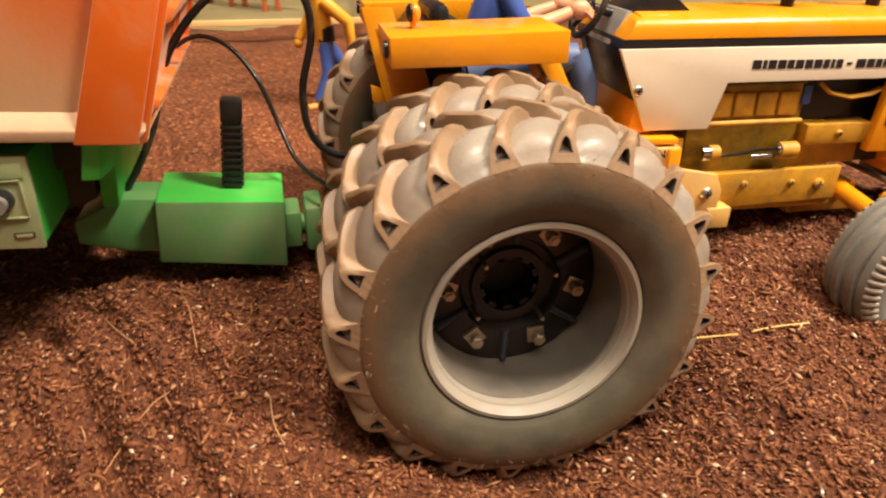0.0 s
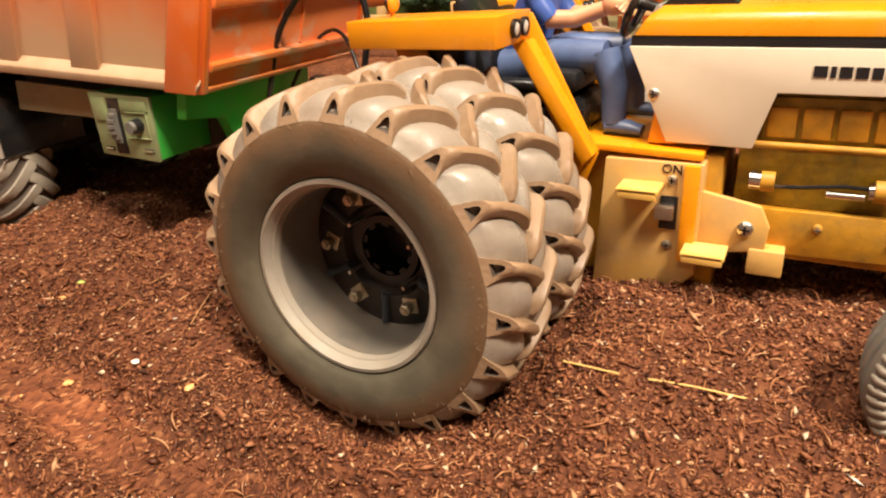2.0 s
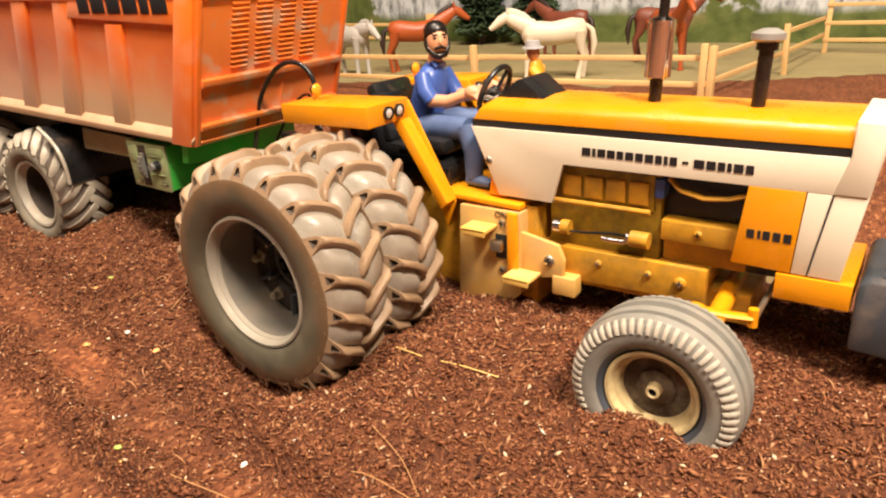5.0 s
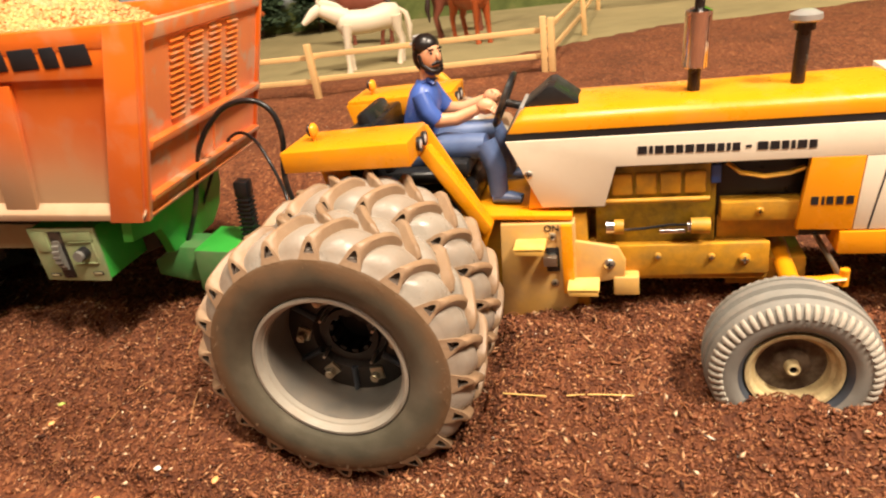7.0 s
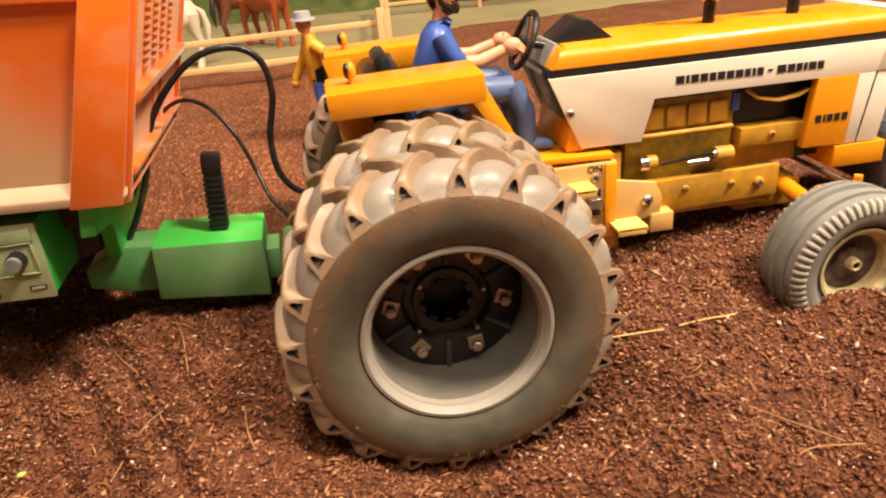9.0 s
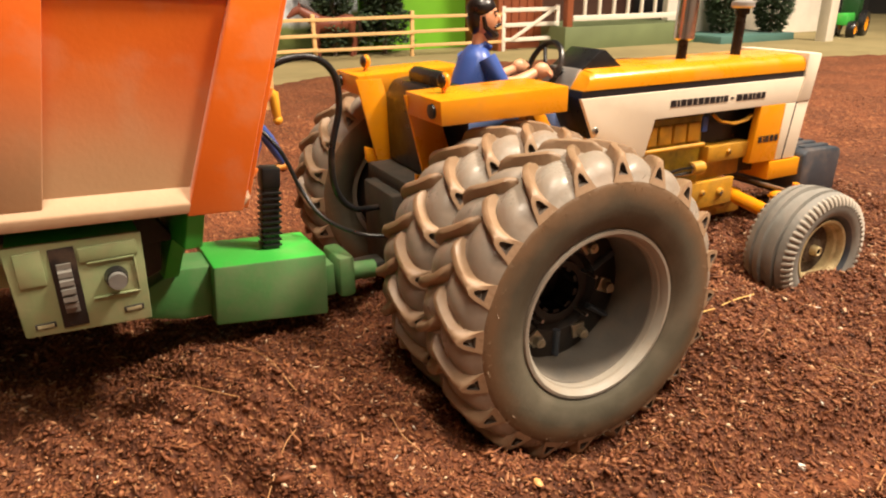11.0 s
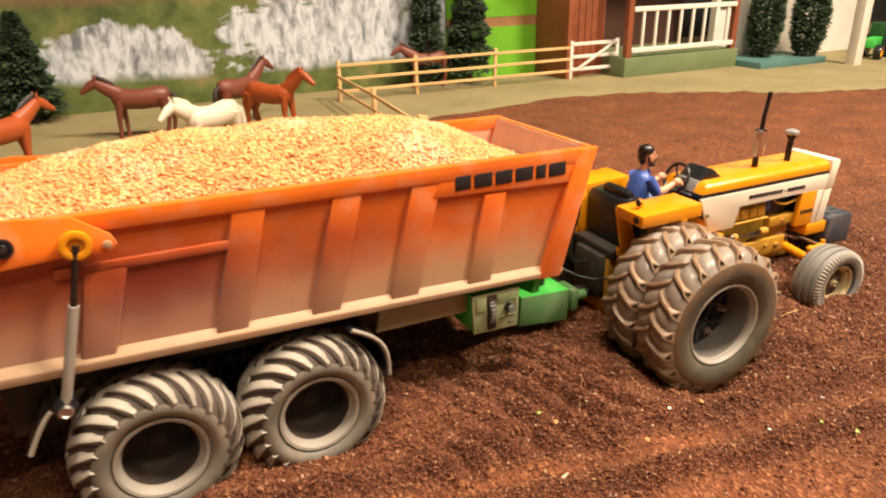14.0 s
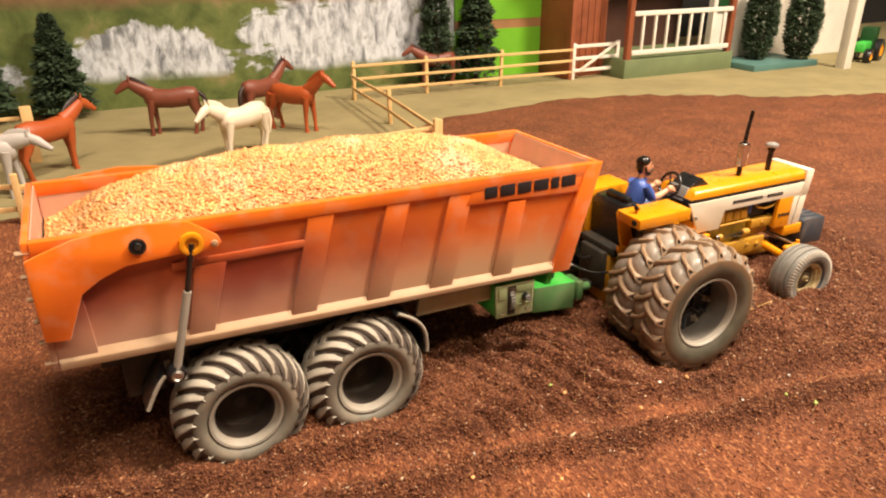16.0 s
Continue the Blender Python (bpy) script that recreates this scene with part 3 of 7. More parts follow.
def spaced(stops):
    out = []
    for (a, b, step) in stops:
        out.extend(np.arange(a, b, step))
    return np.array(out)


def build_soil():
    xs = spaced([(-3.0, -0.8, 0.06), (-0.8, -0.56, 0.012), (-0.56, 0.36, 0.0024), (0.36, 0.6, 0.012), (0.6, 3.0, 0.06)])
    ys = spaced([(-3.0, -0.5, 0.06), (-0.5, -0.34, 0.012), (-0.34, 0.13, 0.0024), (0.13, 0.5, 0.010), (0.5, 1.0, 0.02)])
    X, Y = np.meshgrid(xs, ys)
    Z = soil_height(X, Y)
    nx, ny = len(xs), len(ys)
    co = np.stack([X, Y, Z], -1).reshape(-1, 3)
    a = (np.arange(ny - 1)[:, None] * nx + np.arange(nx - 1)[None, :]).ravel()
    faces = np.stack([a, a + 1, a + nx + 1, a + nx], 1)
    me = bpy.data.meshes.new("ground")
    me.vertices.add(len(co))
    me.vertices.foreach_set("co", co.ravel())
    me.loops.add(faces.size)
    me.loops.foreach_set("vertex_index", faces.ravel())
    me.polygons.add(len(faces))
    me.polygons.foreach_set("loop_start", np.arange(len(faces)) * 4)
    me.update()
    me.validate()
    me.shade_smooth()
    # lighter on pressed tracks and open field; loose soil round wheels darkened as crumb shade
    soil_tone = me.attributes.new("soil_tone", "FLOAT", "POINT")
    soil_tone.data.foreach_set("value", np.clip(1.15 - 1.25 * crumbly(X, Y) + 0.9 * smooth(0.03, 0.12, Y), 0, 1).ravel())
    me.materials.append(M_SOIL)
    tagged(new("ground", me), "dark brown crumbly peat soil with wheel ruts", "soil", kind="structure")


def loose_bits(name, n, area, size, mat, label, category, seed, height, flat=0.45, stretch=2.4, lift=0.3, bias=None, rounded=False, wide=0.5, curl=False):
    """Many small flakes, each a bent splinter of five corners, in one mesh."""
    rng = np.random.RandomState(seed)
    x0, x1, y0, y1 = area
    x, y = x0 + (x1 - x0) * rng.rand(n), y0 + (y1 - y0) * rng.rand(n)
    if bias is not None:
        keep = bias(x, y) > rng.rand(n)
        x, y = x[keep], y[keep]
        n = len(x)
    s = size * np.exp(np.clip(rng.randn(n), -2, 1.1 if rounded else 2.2) * (0.25 if rounded else 0.42))
    base = np.array([[-1, 0, 0], [0, 0.5, -0.3], [0, -0.5, -0.3], [1, 0.1, 0.1], [0.1, 0.0, 0.55]])
    fc = np.array([[0, 2, 4], [2, 3, 4], [3, 1, 4], [1, 0, 4], [0, 1, 2], [1, 3, 2]])
    if rounded:
        base = np.array([[-1, 0, 0], [0, 1, 0], [0, -1, 0], [1, 0, 0], [0, 0, 1], [0, 0, -1], [-0.6, 0, 0.75], [0.6, 0, 0.75]]) * 0.9
        fc = np.array([[0, 2, 6], [2, 4, 6], [2, 7, 4], [2, 3, 7], [3, 1, 7], [1, 4, 7], [1, 6, 4], [1, 0, 6], [0, 5, 2], [2, 5, 3], [3, 5, 1], [1, 5, 0]])
    if curl:
        # a three-sided curved splinter
        u = np.linspace(-1, 1, 5)
        base = np.concatenate([np.stack([u, 0.75 * (1 - u * u) + k * 0.5 * (1 - 0.7 * np.abs(u)), 0.9 * (1 - u * u) + h * (1 - 0.7 * np.abs(u))], 1) for k, h in ((-1, 0), (1, 0), (0, 0.7))])
        fc = np.array([q for i in range(4) for a, b in ((0, 1), (1, 2), (2, 0)) for q in ((a * 5 + i, a * 5 + i + 1, b * 5 + i + 1), (a * 5 + i, b * 5 + i + 1, b * 5 + i))])
    nv = len(base)
    P = np.repeat(base[None], n, 0) * (1 + (0.15 if curl else 0.5) * (rng.rand(n, nv, 3) - 0.5))
    P = P * s[:, None, None] * np.array([stretch / 2, wide, flat])
    a, t, r = rng.rand(n) * 2 * np.pi, rng.randn(n) * 0.45, rng.randn(n) * 0.6
    ca, sa, ct, st, cr, sr = np.cos(a), np.sin(a), np.cos(t), np.sin(t), np.cos(r), np.sin(r)
    X, Y, Z = P[..., 0], P[..., 1], P[..., 2]
    Y, Z = Y * cr[:, None] - Z * sr[:, None], Y * sr[:, None] + Z * cr[:, None]
    X, Z = X * ct[:, None] - Z * st[:, None], X * st[:, None] + Z * ct[:, None]
    X, Y = X * ca[:, None] - Y * sa[:, None], X * sa[:, None] + Y * ca[:, None]
    z = height(x, y) + s * lift * rng.rand(n)
    co = np.stack([X + x[:, None], Y + y[:, None], Z + z[:, None]], -1).reshape(-1, 3)
    faces = (fc[None] + (np.arange(n) * nv)[:, None, None]).reshape(-1, 3)
    me = bpy.data.meshes.new(name)
    me.vertices.add(len(co))
    me.vertices.foreach_set("co", co.ravel())
    me.loops.add(faces.size)
    me.loops.foreach_set("vertex_index", faces.ravel())
    me.polygons.add(len(faces))
    me.polygons.foreach_set("loop_start", np.arange(len(faces)) * 3)
    me.update()
    if rounded:
        me.shade_smooth()
    me.materials.append(mat)
    return tagged(new(name, me), label, category, kind="stuff")


def crumbly(x, y):
    """How thickly the crumbs lie: thick round the wheels and on the edges of the tracks, thin on the pressed strips."""
    d1, d2 = rut_offset(x, y, RUTS[0]), rut_offset(x, y, RUTS[1])
    d = 0.10 + 0.75 * smooth(-0.004, 0.008, d1) + 0.45 * value_noise(x, y, 0.05, 15)
    d = d + 0.95 * np.exp(-((d1 + 0.003) / 0.008) ** 2) + 1.00 * np.exp(-((d2 - 0.001) / 0.010) ** 2)
    d = d + 0.70 * smooth(-0.07, 0.02, x) * (1 - 0.80 * smooth(-0.165, -0.205, y))
    d = d + 0.55 * (1 - smooth(-0.45, -0.36, x)) * (1 - smooth(0.02, 0.1, y))
    return np.clip(d, 0.04, 1.0)


build_soil()
loose_bits("soil_crumbs", 170000, (-0.52, 0.34, -0.30, 0.04), 0.00115, M_CHIP, "loose brown peat crumbs and bark splinters", "soil crumbs", 11, soil_height, 0.5, 1.55, 0.45, bias=crumbly, wide=0.85)
loose_bits("soil_crumbs", 14000, (-0.52, 0.34, -0.30, 0.04), 0.0016, M_CHIP, "larger brown bark splinters on the soil", "soil crumbs", 13, soil_height, 0.35, 2.4, bias=crumbly, wide=0.7)
loose_bits("soil_crumbs", 26000, (-0.85, 0.75, -0.5, 0.45), 0.00095, M_CHIP, "loose brown peat crumbs further out", "soil crumbs", 12, soil_height)
loose_bits("bark_splinters", 15000, (-0.50, 0.32, -0.29, 0.03), 0.0011, M_SPLINTER, "thin curled tan bark splinters on the soil", "bark splinters", 16, soil_height, 0.34, 2.9, 0.7, bias=lambda x, y: 0.25 + 0.75 * crumbly(x, y), wide=0.40, curl=True)
loose_bits("soil_clods", 9000, (-0.42, 0.24, -0.25, 0.03), 0.0016, M_CLOD, "small dark clods of peat on the ridges", "soil clods", 14, soil_height, 0.55, 1.5, 0.25, bias=lambda x, y: np.clip(crumbly(x, y) - 0.5, 0, 1) * 1.6)

bm = B()
vs = [bm.verts.new(p) for p in ((-3, 0.40, -0.004), (3, 0.30, -0.004), (3, 1.7, -0.004), (-3, 1.7, -0.004))]
bm.faces.new(vs)
thing("grass_mat", "olive tan felt grass mat", "grass mat", bm=bm, mats=M_MAT, kind="structure")


# ---- hall round the table ----
def slab(name, x0, x1, y0, y1, z0, z1, mat, label, category):
    bm = B()
    box(bm, x0, x1, y0, y1, z0, z1)
    return thing(name, label, category, bm=bm, mats=mat, kind="structure")


slab("wall_south", -3, 3, -3.1, -3.0, -0.2, 2.6, M_PLASTER, "plain hall wall", "wall")
slab("wall_west", -3.1, -3.0, -3, 1.8, -0.2, 2.6, M_PLASTER, "plain hall wall", "wall")
slab("wall_east", 3.0, 3.1, -3, 1.8, -0.2, 2.6, M_DARKWALL, "dark hall wall", "wall")
slab("wall_north", -3, 3, 1.70, 1.8, -0.2, 2.6, M_DARKWALL, "dark hall wall", "wall")
slab("ceiling", -3.1, 3.1, -3.1, 1.8, 2.6, 2.7, M_ROOF, "pale hall ceiling", "ceiling")

bm = B()
box(bm, -1.7, 0.80, 1.24, 1.26, -0.02, 0.9)
thing("backdrop", "painted landscape board with pale rocks and meadow", "backdrop", bm=bm, mats=M_MURAL, kind="structure")


# ---- tyres and wheels ----
LUGS = 20
HALF = 0.0180


def lug_turn(a):
    """How far round the tyre a lug has swung at the distance a from the middle."""
    return 0.225 * min(1.0, max(0.0, (a + 0.001) / (HALF + 0.001))) ** 0.50


def rear_crown(a):
    u = max(0.0, min(1.0, a / HALF))
    return 0.0572 - 0.0014 * u ** 2 - 0.0036 * u ** 7


def rear_top(a):
    u = max(0.0, min(1.0, a / HALF))
    return 0.0616 - 0.0020 * u ** 2.4


def rear_tyre_mesh():
    """Fat carcass with a square shoulder, smooth pillows between the lugs and bulging sidewalls."""
    seg = 400
    bm = B()
    side = [(HALF + 0.0006, 0.0512), (HALF + 0.0011, 0.0498), (HALF + 0.0016, 0.0474), (HALF + 0.0018, 0.0446), (HALF + 0.0018, 0.0418), (HALF + 0.0013, 0.0392),
            (HALF + 0.0006, 0.0370), (HALF - 0.0002, 0.0354), (HALF - 0.0006, 0.0349), (HALF - 0.0008, 0.0342), (HALF - 0.0016, 0.0338), (HALF - 0.006, 0.0322)]
    tread = [-HALF + 2 * HALF * i / 30 for i in range(31)]
    prof = [(-y, r, 1) for y, r in side[::-1]] + [(a, rear_crown(abs(a)), 0) for a in tread] + [(y, r, 1) for y, r in side]
    rings = []
    for a, r, k in prof:
        ring = []
        for i in range(seg):
            th = 2 * math.pi * i / seg
            rr = r
            if k == 0:
                ph = ((th - lug_turn(abs(a))) * LUGS / (2 * math.pi) - (0.5 if a > 0 else 0.0)) % 1.0
                w = min(1.0, abs(a) / 0.005)
                edge = min(1.0, abs(a) / HALF) ** 5
                rr += w * ((0.0036 - 0.0024 * edge) * math.sin(math.pi * ph) ** 0.8 - 0.0014 - 0.0002 * edge)
            ring.append(bm.verts.new((rr * math.cos(th), a, rr * math.sin(th))))
        rings.append(ring)
    for j in range(len(rings) - 1):
        mi = 1 if prof[j][2] and prof[j + 1][2] else 0
        A, C = rings[j], rings[j + 1]
        for i in range(seg):
            bm.faces.new((A[i], A[(i + 1) % seg], C[(i + 1) % seg], C[i])).material_index = mi
    return mesh_of("rear_tyre", bm, [M_RUBBER, M_WALL_RUBBER], 50)


def rear_lug_mesh(side, n=15):
    """One tall rounded tread bar, swept from the middle to the shoulder, with a three-cornered hollow in its outer end."""
    bm = B()
    R, rows = 0.058, []
    for i in range(n):
        u = i / (n - 1)
        a = -0.0012 + (HALF + 0.0010 + 0.0012) * u ** 1.2
        th = lug_turn(a)
        da, dt = 0.0012, (lug_turn(a + 0.0006) - lug_turn(a - 0.0006)) * R
        ln = math.hypot(da, dt)
        na, nt = dt / ln, -da / ln
        if u > 0.8:
            k = (u - 0.8) / 0.2
            na, nt = na * (1 - k), nt * (1 - k) - k
            ln = math.hypot(na, nt)
            na, nt = na / ln, nt / ln
        foot, top = rear_crown(min(abs(a), HALF - 0.0020)) - 0.0016, rear_top(abs(a))
        if u > 0.85:
            foot -= 0.0018 * (u - 0.85) / 0.15
        if i < 3:
            top -= (0.0024, 0.0006, 0.0)[i]
        wt = (0.0007, 0.0011, 0.0012)[min(i, 2)]
        wf = (0.0014, 0.0022, 0.0025)[min(i, 2)] + 0.0026 * max(0.0, (u - 0.62) / 0.38) ** 2
        row = []
        for q, h in ((-1, 0.0), (-0.66, 0.30), (-0.32, 0.70), (0, 0.92), (0.5, 1.0), (1, 0.92), (1.32, 0.70), (1.66, 0.30), (2, 0.0)):
            if q <= 0:
                off = -(wt + (wf - wt) * -q)
            elif q >= 1:
                off = wt + (wf - wt) * (q - 1)
            else:
                off = 0.0
            rr = foot + (top - foot) * h
            aa, tt = a + na * off, th + nt * off / R
            aa = max(-0.0052, min(HALF + 0.0008, aa)) - 0.0030 * h * max(0.0, (u - 0.8) / 0.2)
            row.append(bm.verts.new((rr * math.cos(tt), side * aa, rr * math.sin(tt))))
        rows.append(row)
    m9 = len(rows[0])
    for A, C in zip(rows, rows[1:]):
        for q in range(m9 - 1):
            bm.faces.new((A[q], A[q + 1], C[q + 1], C[q]))
    bm.faces.new(rows[0])
    ring = rows[-1]
    mid = sum((v.co for v in ring), Vector()) / len(ring)
    # walls of the hollow get a dark material, the hole's shade put into colour
    inner = [bm.verts.new(mid + (v.co - mid) * 0.47) for v in ring]
    deep = [bm.verts.new(mid + (v.co - mid) * 0.30 - Vector((0, side * 0.0050, 0))) for v in ring]
    for A, C in ((ring, inner), (inner, deep)):
        for q in range(m9):
            f = bm.faces.new((A[q], A[(q + 1) % m9], C[(q + 1) % m9], C[q]))
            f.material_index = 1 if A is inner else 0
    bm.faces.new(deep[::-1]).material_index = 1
    bmesh.ops.recalc_face_normals(bm, faces=bm.faces)
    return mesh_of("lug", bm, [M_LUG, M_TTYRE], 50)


def lug_mesh(side, turn, crown, R, half, w, h0, h1, mat, n=10, a_in=-0.001, drop=0.0006, wide_end=1.0, hollow=0.004, flank=None):
    """One raised, rounded tread bar that starts at the middle at angle 0."""
    bm = B()
    rows = []
    for i in range(n):
        u = (i / (n - 1)) ** 1.25
        a = a_in + (half + 0.0006 - a_in) * u
        th = turn(a)
        rc, hh = crown(abs(a)), h0 + (h1 - h0) * u
        da, dt = 0.0012, (turn(a + 0.0006) - turn(a - 0.0006)) * R
        ln = math.hypot(da, dt)
        na, nt = dt / ln, -da / ln
        k = 0.55 if i == 0 else (1 + (wide_end - 1) * u)
        top = rc + hh * (0.75 if i == 0 else 1) - (drop if i == n - 1 else 0)
        row = []
        for q, rr in ((-1.30, rc - 0.0014), (-1.0, rc + hh * 0.62), (-0.82, top - 0.0002), (0, top), (0.82, top - 0.0002), (1.0, rc + hh * 0.62), (1.30, rc - 0.0014)):
            aa, tt = a + na * q * w / 2 * k, th + nt * q * w / 2 * k / R
            aa = max(-0.0045, min(half + 0.0010, aa))
            row.append(bm.verts.new((rr * math.cos(tt), side * aa, rr * math.sin(tt))))
        rows.append(row)
    for A, C in zip(rows, rows[1:]):
        for q in range(6):
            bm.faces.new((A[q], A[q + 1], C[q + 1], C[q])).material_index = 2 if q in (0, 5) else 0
    bm.faces.new(rows[0])
    # hollow outer end; its dark material stands in for the hole's shade
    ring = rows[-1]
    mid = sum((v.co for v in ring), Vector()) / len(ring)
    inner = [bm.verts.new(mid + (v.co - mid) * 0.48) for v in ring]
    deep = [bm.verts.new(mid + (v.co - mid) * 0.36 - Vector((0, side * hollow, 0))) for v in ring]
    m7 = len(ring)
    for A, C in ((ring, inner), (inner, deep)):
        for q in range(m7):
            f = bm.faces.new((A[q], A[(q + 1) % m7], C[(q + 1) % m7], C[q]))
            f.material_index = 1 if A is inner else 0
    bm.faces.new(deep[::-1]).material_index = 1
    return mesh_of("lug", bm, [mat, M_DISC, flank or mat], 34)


def lint_mesh():
    """Short pale rubber hairs and lint that cling to the edge of the sidewall."""
    rng = random.Random(17)
    co, fc = [], []
    for _ in range(120):
        th, r, ln = rng.uniform(0, 2 * math.pi), rng.gauss(0.0492, 0.0016), rng.uniform(0.0010, 0.0026)
        y = -(HALF + 0.0014)
        p = Vector((r * math.cos(th), y, r * math.sin(th)))
        d = Vector((math.cos(th + rng.gauss(0, 0.7)), -abs(rng.gauss(0, 0.55)), math.sin(th + rng.gauss(0, 0.7)))).normalized()
        e = d.cross(Vector((0, 1, 0.3))).normalized() * 0.00010
        f = d.cross(e).normalized() * 0.00010
        k = len(co)
        co += [p + e, p - e, p + f, p + d * ln]
        fc += [(k, k + 1, k + 3), (k + 1, k + 2, k + 3), (k + 2, k, k + 3), (k, k + 2, k + 1)]
    me = bpy.data.meshes.new("lint")
    me.from_pydata([tuple(c) for c in co], [], fc)
    me.materials.append(M_LUG)
    return me


def rear_rim_mesh():
    bm = B()
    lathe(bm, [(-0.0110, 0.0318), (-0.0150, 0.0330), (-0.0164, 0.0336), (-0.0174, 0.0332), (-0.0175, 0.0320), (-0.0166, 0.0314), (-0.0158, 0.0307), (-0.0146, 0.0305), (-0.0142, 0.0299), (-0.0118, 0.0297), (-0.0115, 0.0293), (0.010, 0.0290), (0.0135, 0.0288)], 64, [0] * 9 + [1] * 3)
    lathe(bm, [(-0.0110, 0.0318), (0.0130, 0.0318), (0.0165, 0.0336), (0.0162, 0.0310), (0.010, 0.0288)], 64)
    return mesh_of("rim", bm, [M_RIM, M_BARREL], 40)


def rear_disc_mesh():
    """Dark wheel centre with a deep bore in its hub."""
    bm = B()
    lathe(bm, [(0.0092, 0.0291), (0.0080, 0.0262), (0.0080, 0.0172), (0.0112, 0.0156), (0.0112, 0.0132), (0.0092, 0.0126), (0.0092, 0.0100), (0.0225, 0.0097), (0.0230, 0.0020), (0.0215, 0.0018), (0.0215, 0.0001)], 48)
    lathe(bm, [(0.0092, 0.0291), (0.0245, 0.0288), (0.0245, 0.0001)], 48)
    bmesh.ops.remove_doubles(bm, verts=bm.verts, dist=1e-6)
    return mesh_of("wheel_disc", bm, [M_DISC], 40)


def bolt_mesh(name, r, length, mat, nut=True):
    """A stud along -y with a hexagonal nut."""
    bm = B()
    tube(bm, [(0, 0.0015, 0), (0, -length, 0)], r * 0.5, 10)
    if nut:
        lathe(bm, [(-length * 0.35, 0.0001), (-length * 0.35, r * 0.92), (-length * 0.40, r), (-length * 0.80, r), (-length * 0.86, r * 0.86), (-length * 0.86, 0.0001)], 6)
    return mesh_of(name, bm, [mat], 30)


TYRE_R, RIM_R, DISC_R, LINT_R = rear_tyre_mesh(), rear_rim_mesh(), rear_disc_mesh(), lint_mesh()
LUG_R = [rear_lug_mesh(sd) for sd in (-1, 1)]


def lugs_on(tyre, meshes, count):
    for k in range(count):
        for me, half_step in zip(meshes, (0.0, 0.5)):
            part("lug", me, None, tyre, m=pose(0, 0, 0, 0, -360 * (k + half_step) / count, 0))


NUT_R = bolt_mesh("wheel_nut", 0.0022, 0.0060, M_BRASS)
WASHER = B()
box(WASHER, -0.0029, 0.0029, -0.0012, 0.0004, -0.0029, 0.0029, 0.0003)
WASHER = mesh_of("washer", WASHER, [M_BRASS])
TOOTH = B()
box(TOOTH, 0.0084, 0.0104, 0.0098, 0.0170, -0.0016, 0.0016, 0.0004)
TOOTH = mesh_of("hub_tooth", TOOTH, [M_DISC])
SPOKE = B()
tube(SPOKE, [(0.0165, 0.0032, 0), (0.0220, 0.0026, 0), (0.0272, 0.0030, 0)], [(0.0026, 0.0014), (0.0020, 0.0013), (0.0028, 0.0012)], 10)
SPOKE = mesh_of("spoke", SPOKE, [M_WEIGHT])
PIN = B()
tube(PIN, [(0, 0.001, 0), (0, -0.0085, 0)], 0.0007, 8)
PIN = mesh_of("pin", PIN, [M_STEEL])


def rear_wheel(parent, m, left):
    w = part("rear_wheel", DISC_R, None, parent, "dual rear wheel with a dark bolted disc", m)
    part("rim", RIM_R, None, w, "dusty grey steel rim")
    for k in range(6):
        a = 60 * k + 14
        at = pose(0, 0, 0, 0, -a, 0) @ Matrix.Translation((0.0212, 0.0078, 0))
        part("wheel_nut", NUT_R, None, w, m=at)
        part("washer", WASHER, None, w, "small square plate under the nut", at @ pose(0, 0, 0, 0, 20, 0))
    for k in range(6):
        part("spoke", SPOKE, None, w, m=pose(0, 0.0050, 0, 0, -60 * k - 44, 0))
    for k in range(10):
        part("hub_tooth", TOOTH, None, w, m=pose(0, 0, 0, 0, 36 * k, 0))
    for a in (40, 151, 231, 331):
        part("pin", PIN, None, w, "thin bright pin", Matrix.Translation((0.0142 * math.cos(radians(a)), 0.0110, 0.0142 * math.sin(radians(a)))))
    t = part("rear_tyre", TYRE_R, None, parent, "fat tractor tyre caked in brown mud", m @ pose(0, 0, 0, 0, 0, 180) if left else m)
    lugs_on(t, LUG_R, LUGS)
    tagged(part("lint", LINT_R, None, t, "pale rubber hairs on the tyre's edge"), kind="stuff")
    return w


def front_tyre_mesh():
    bm = B()
    half = 0.0125
    crown = [(-half, 0.0300), (-0.0113, 0.0318), (-0.0078, 0.0328), (-0.0073, 0.0311), (-0.0062, 0.0311), (-0.0057, 0.0332), (-0.0022, 0.0335), (-0.0017, 0.0316)]
    crown = crown + [(-y, r) for y, r in crown[::-1]]
    side = [(half + 0.0009, 0.0282), (half + 0.0014, 0.0258), (half + 0.0012, 0.0232), (half + 0.0002, 0.0212), (half - 0.0012, 0.0196), (half - 0.0034, 0.0184), (half - 0.005, 0.0178)]
    lathe(bm, [(-y, r) for y, r in side[::-1]] + crown + side, 96, [1, 1, 1] + [0] * (len(crown) + 7) + [1, 1, 1])
    return mesh_of("front_tyre", bm, [M_FTYRE, M_WEIGHT], 40)


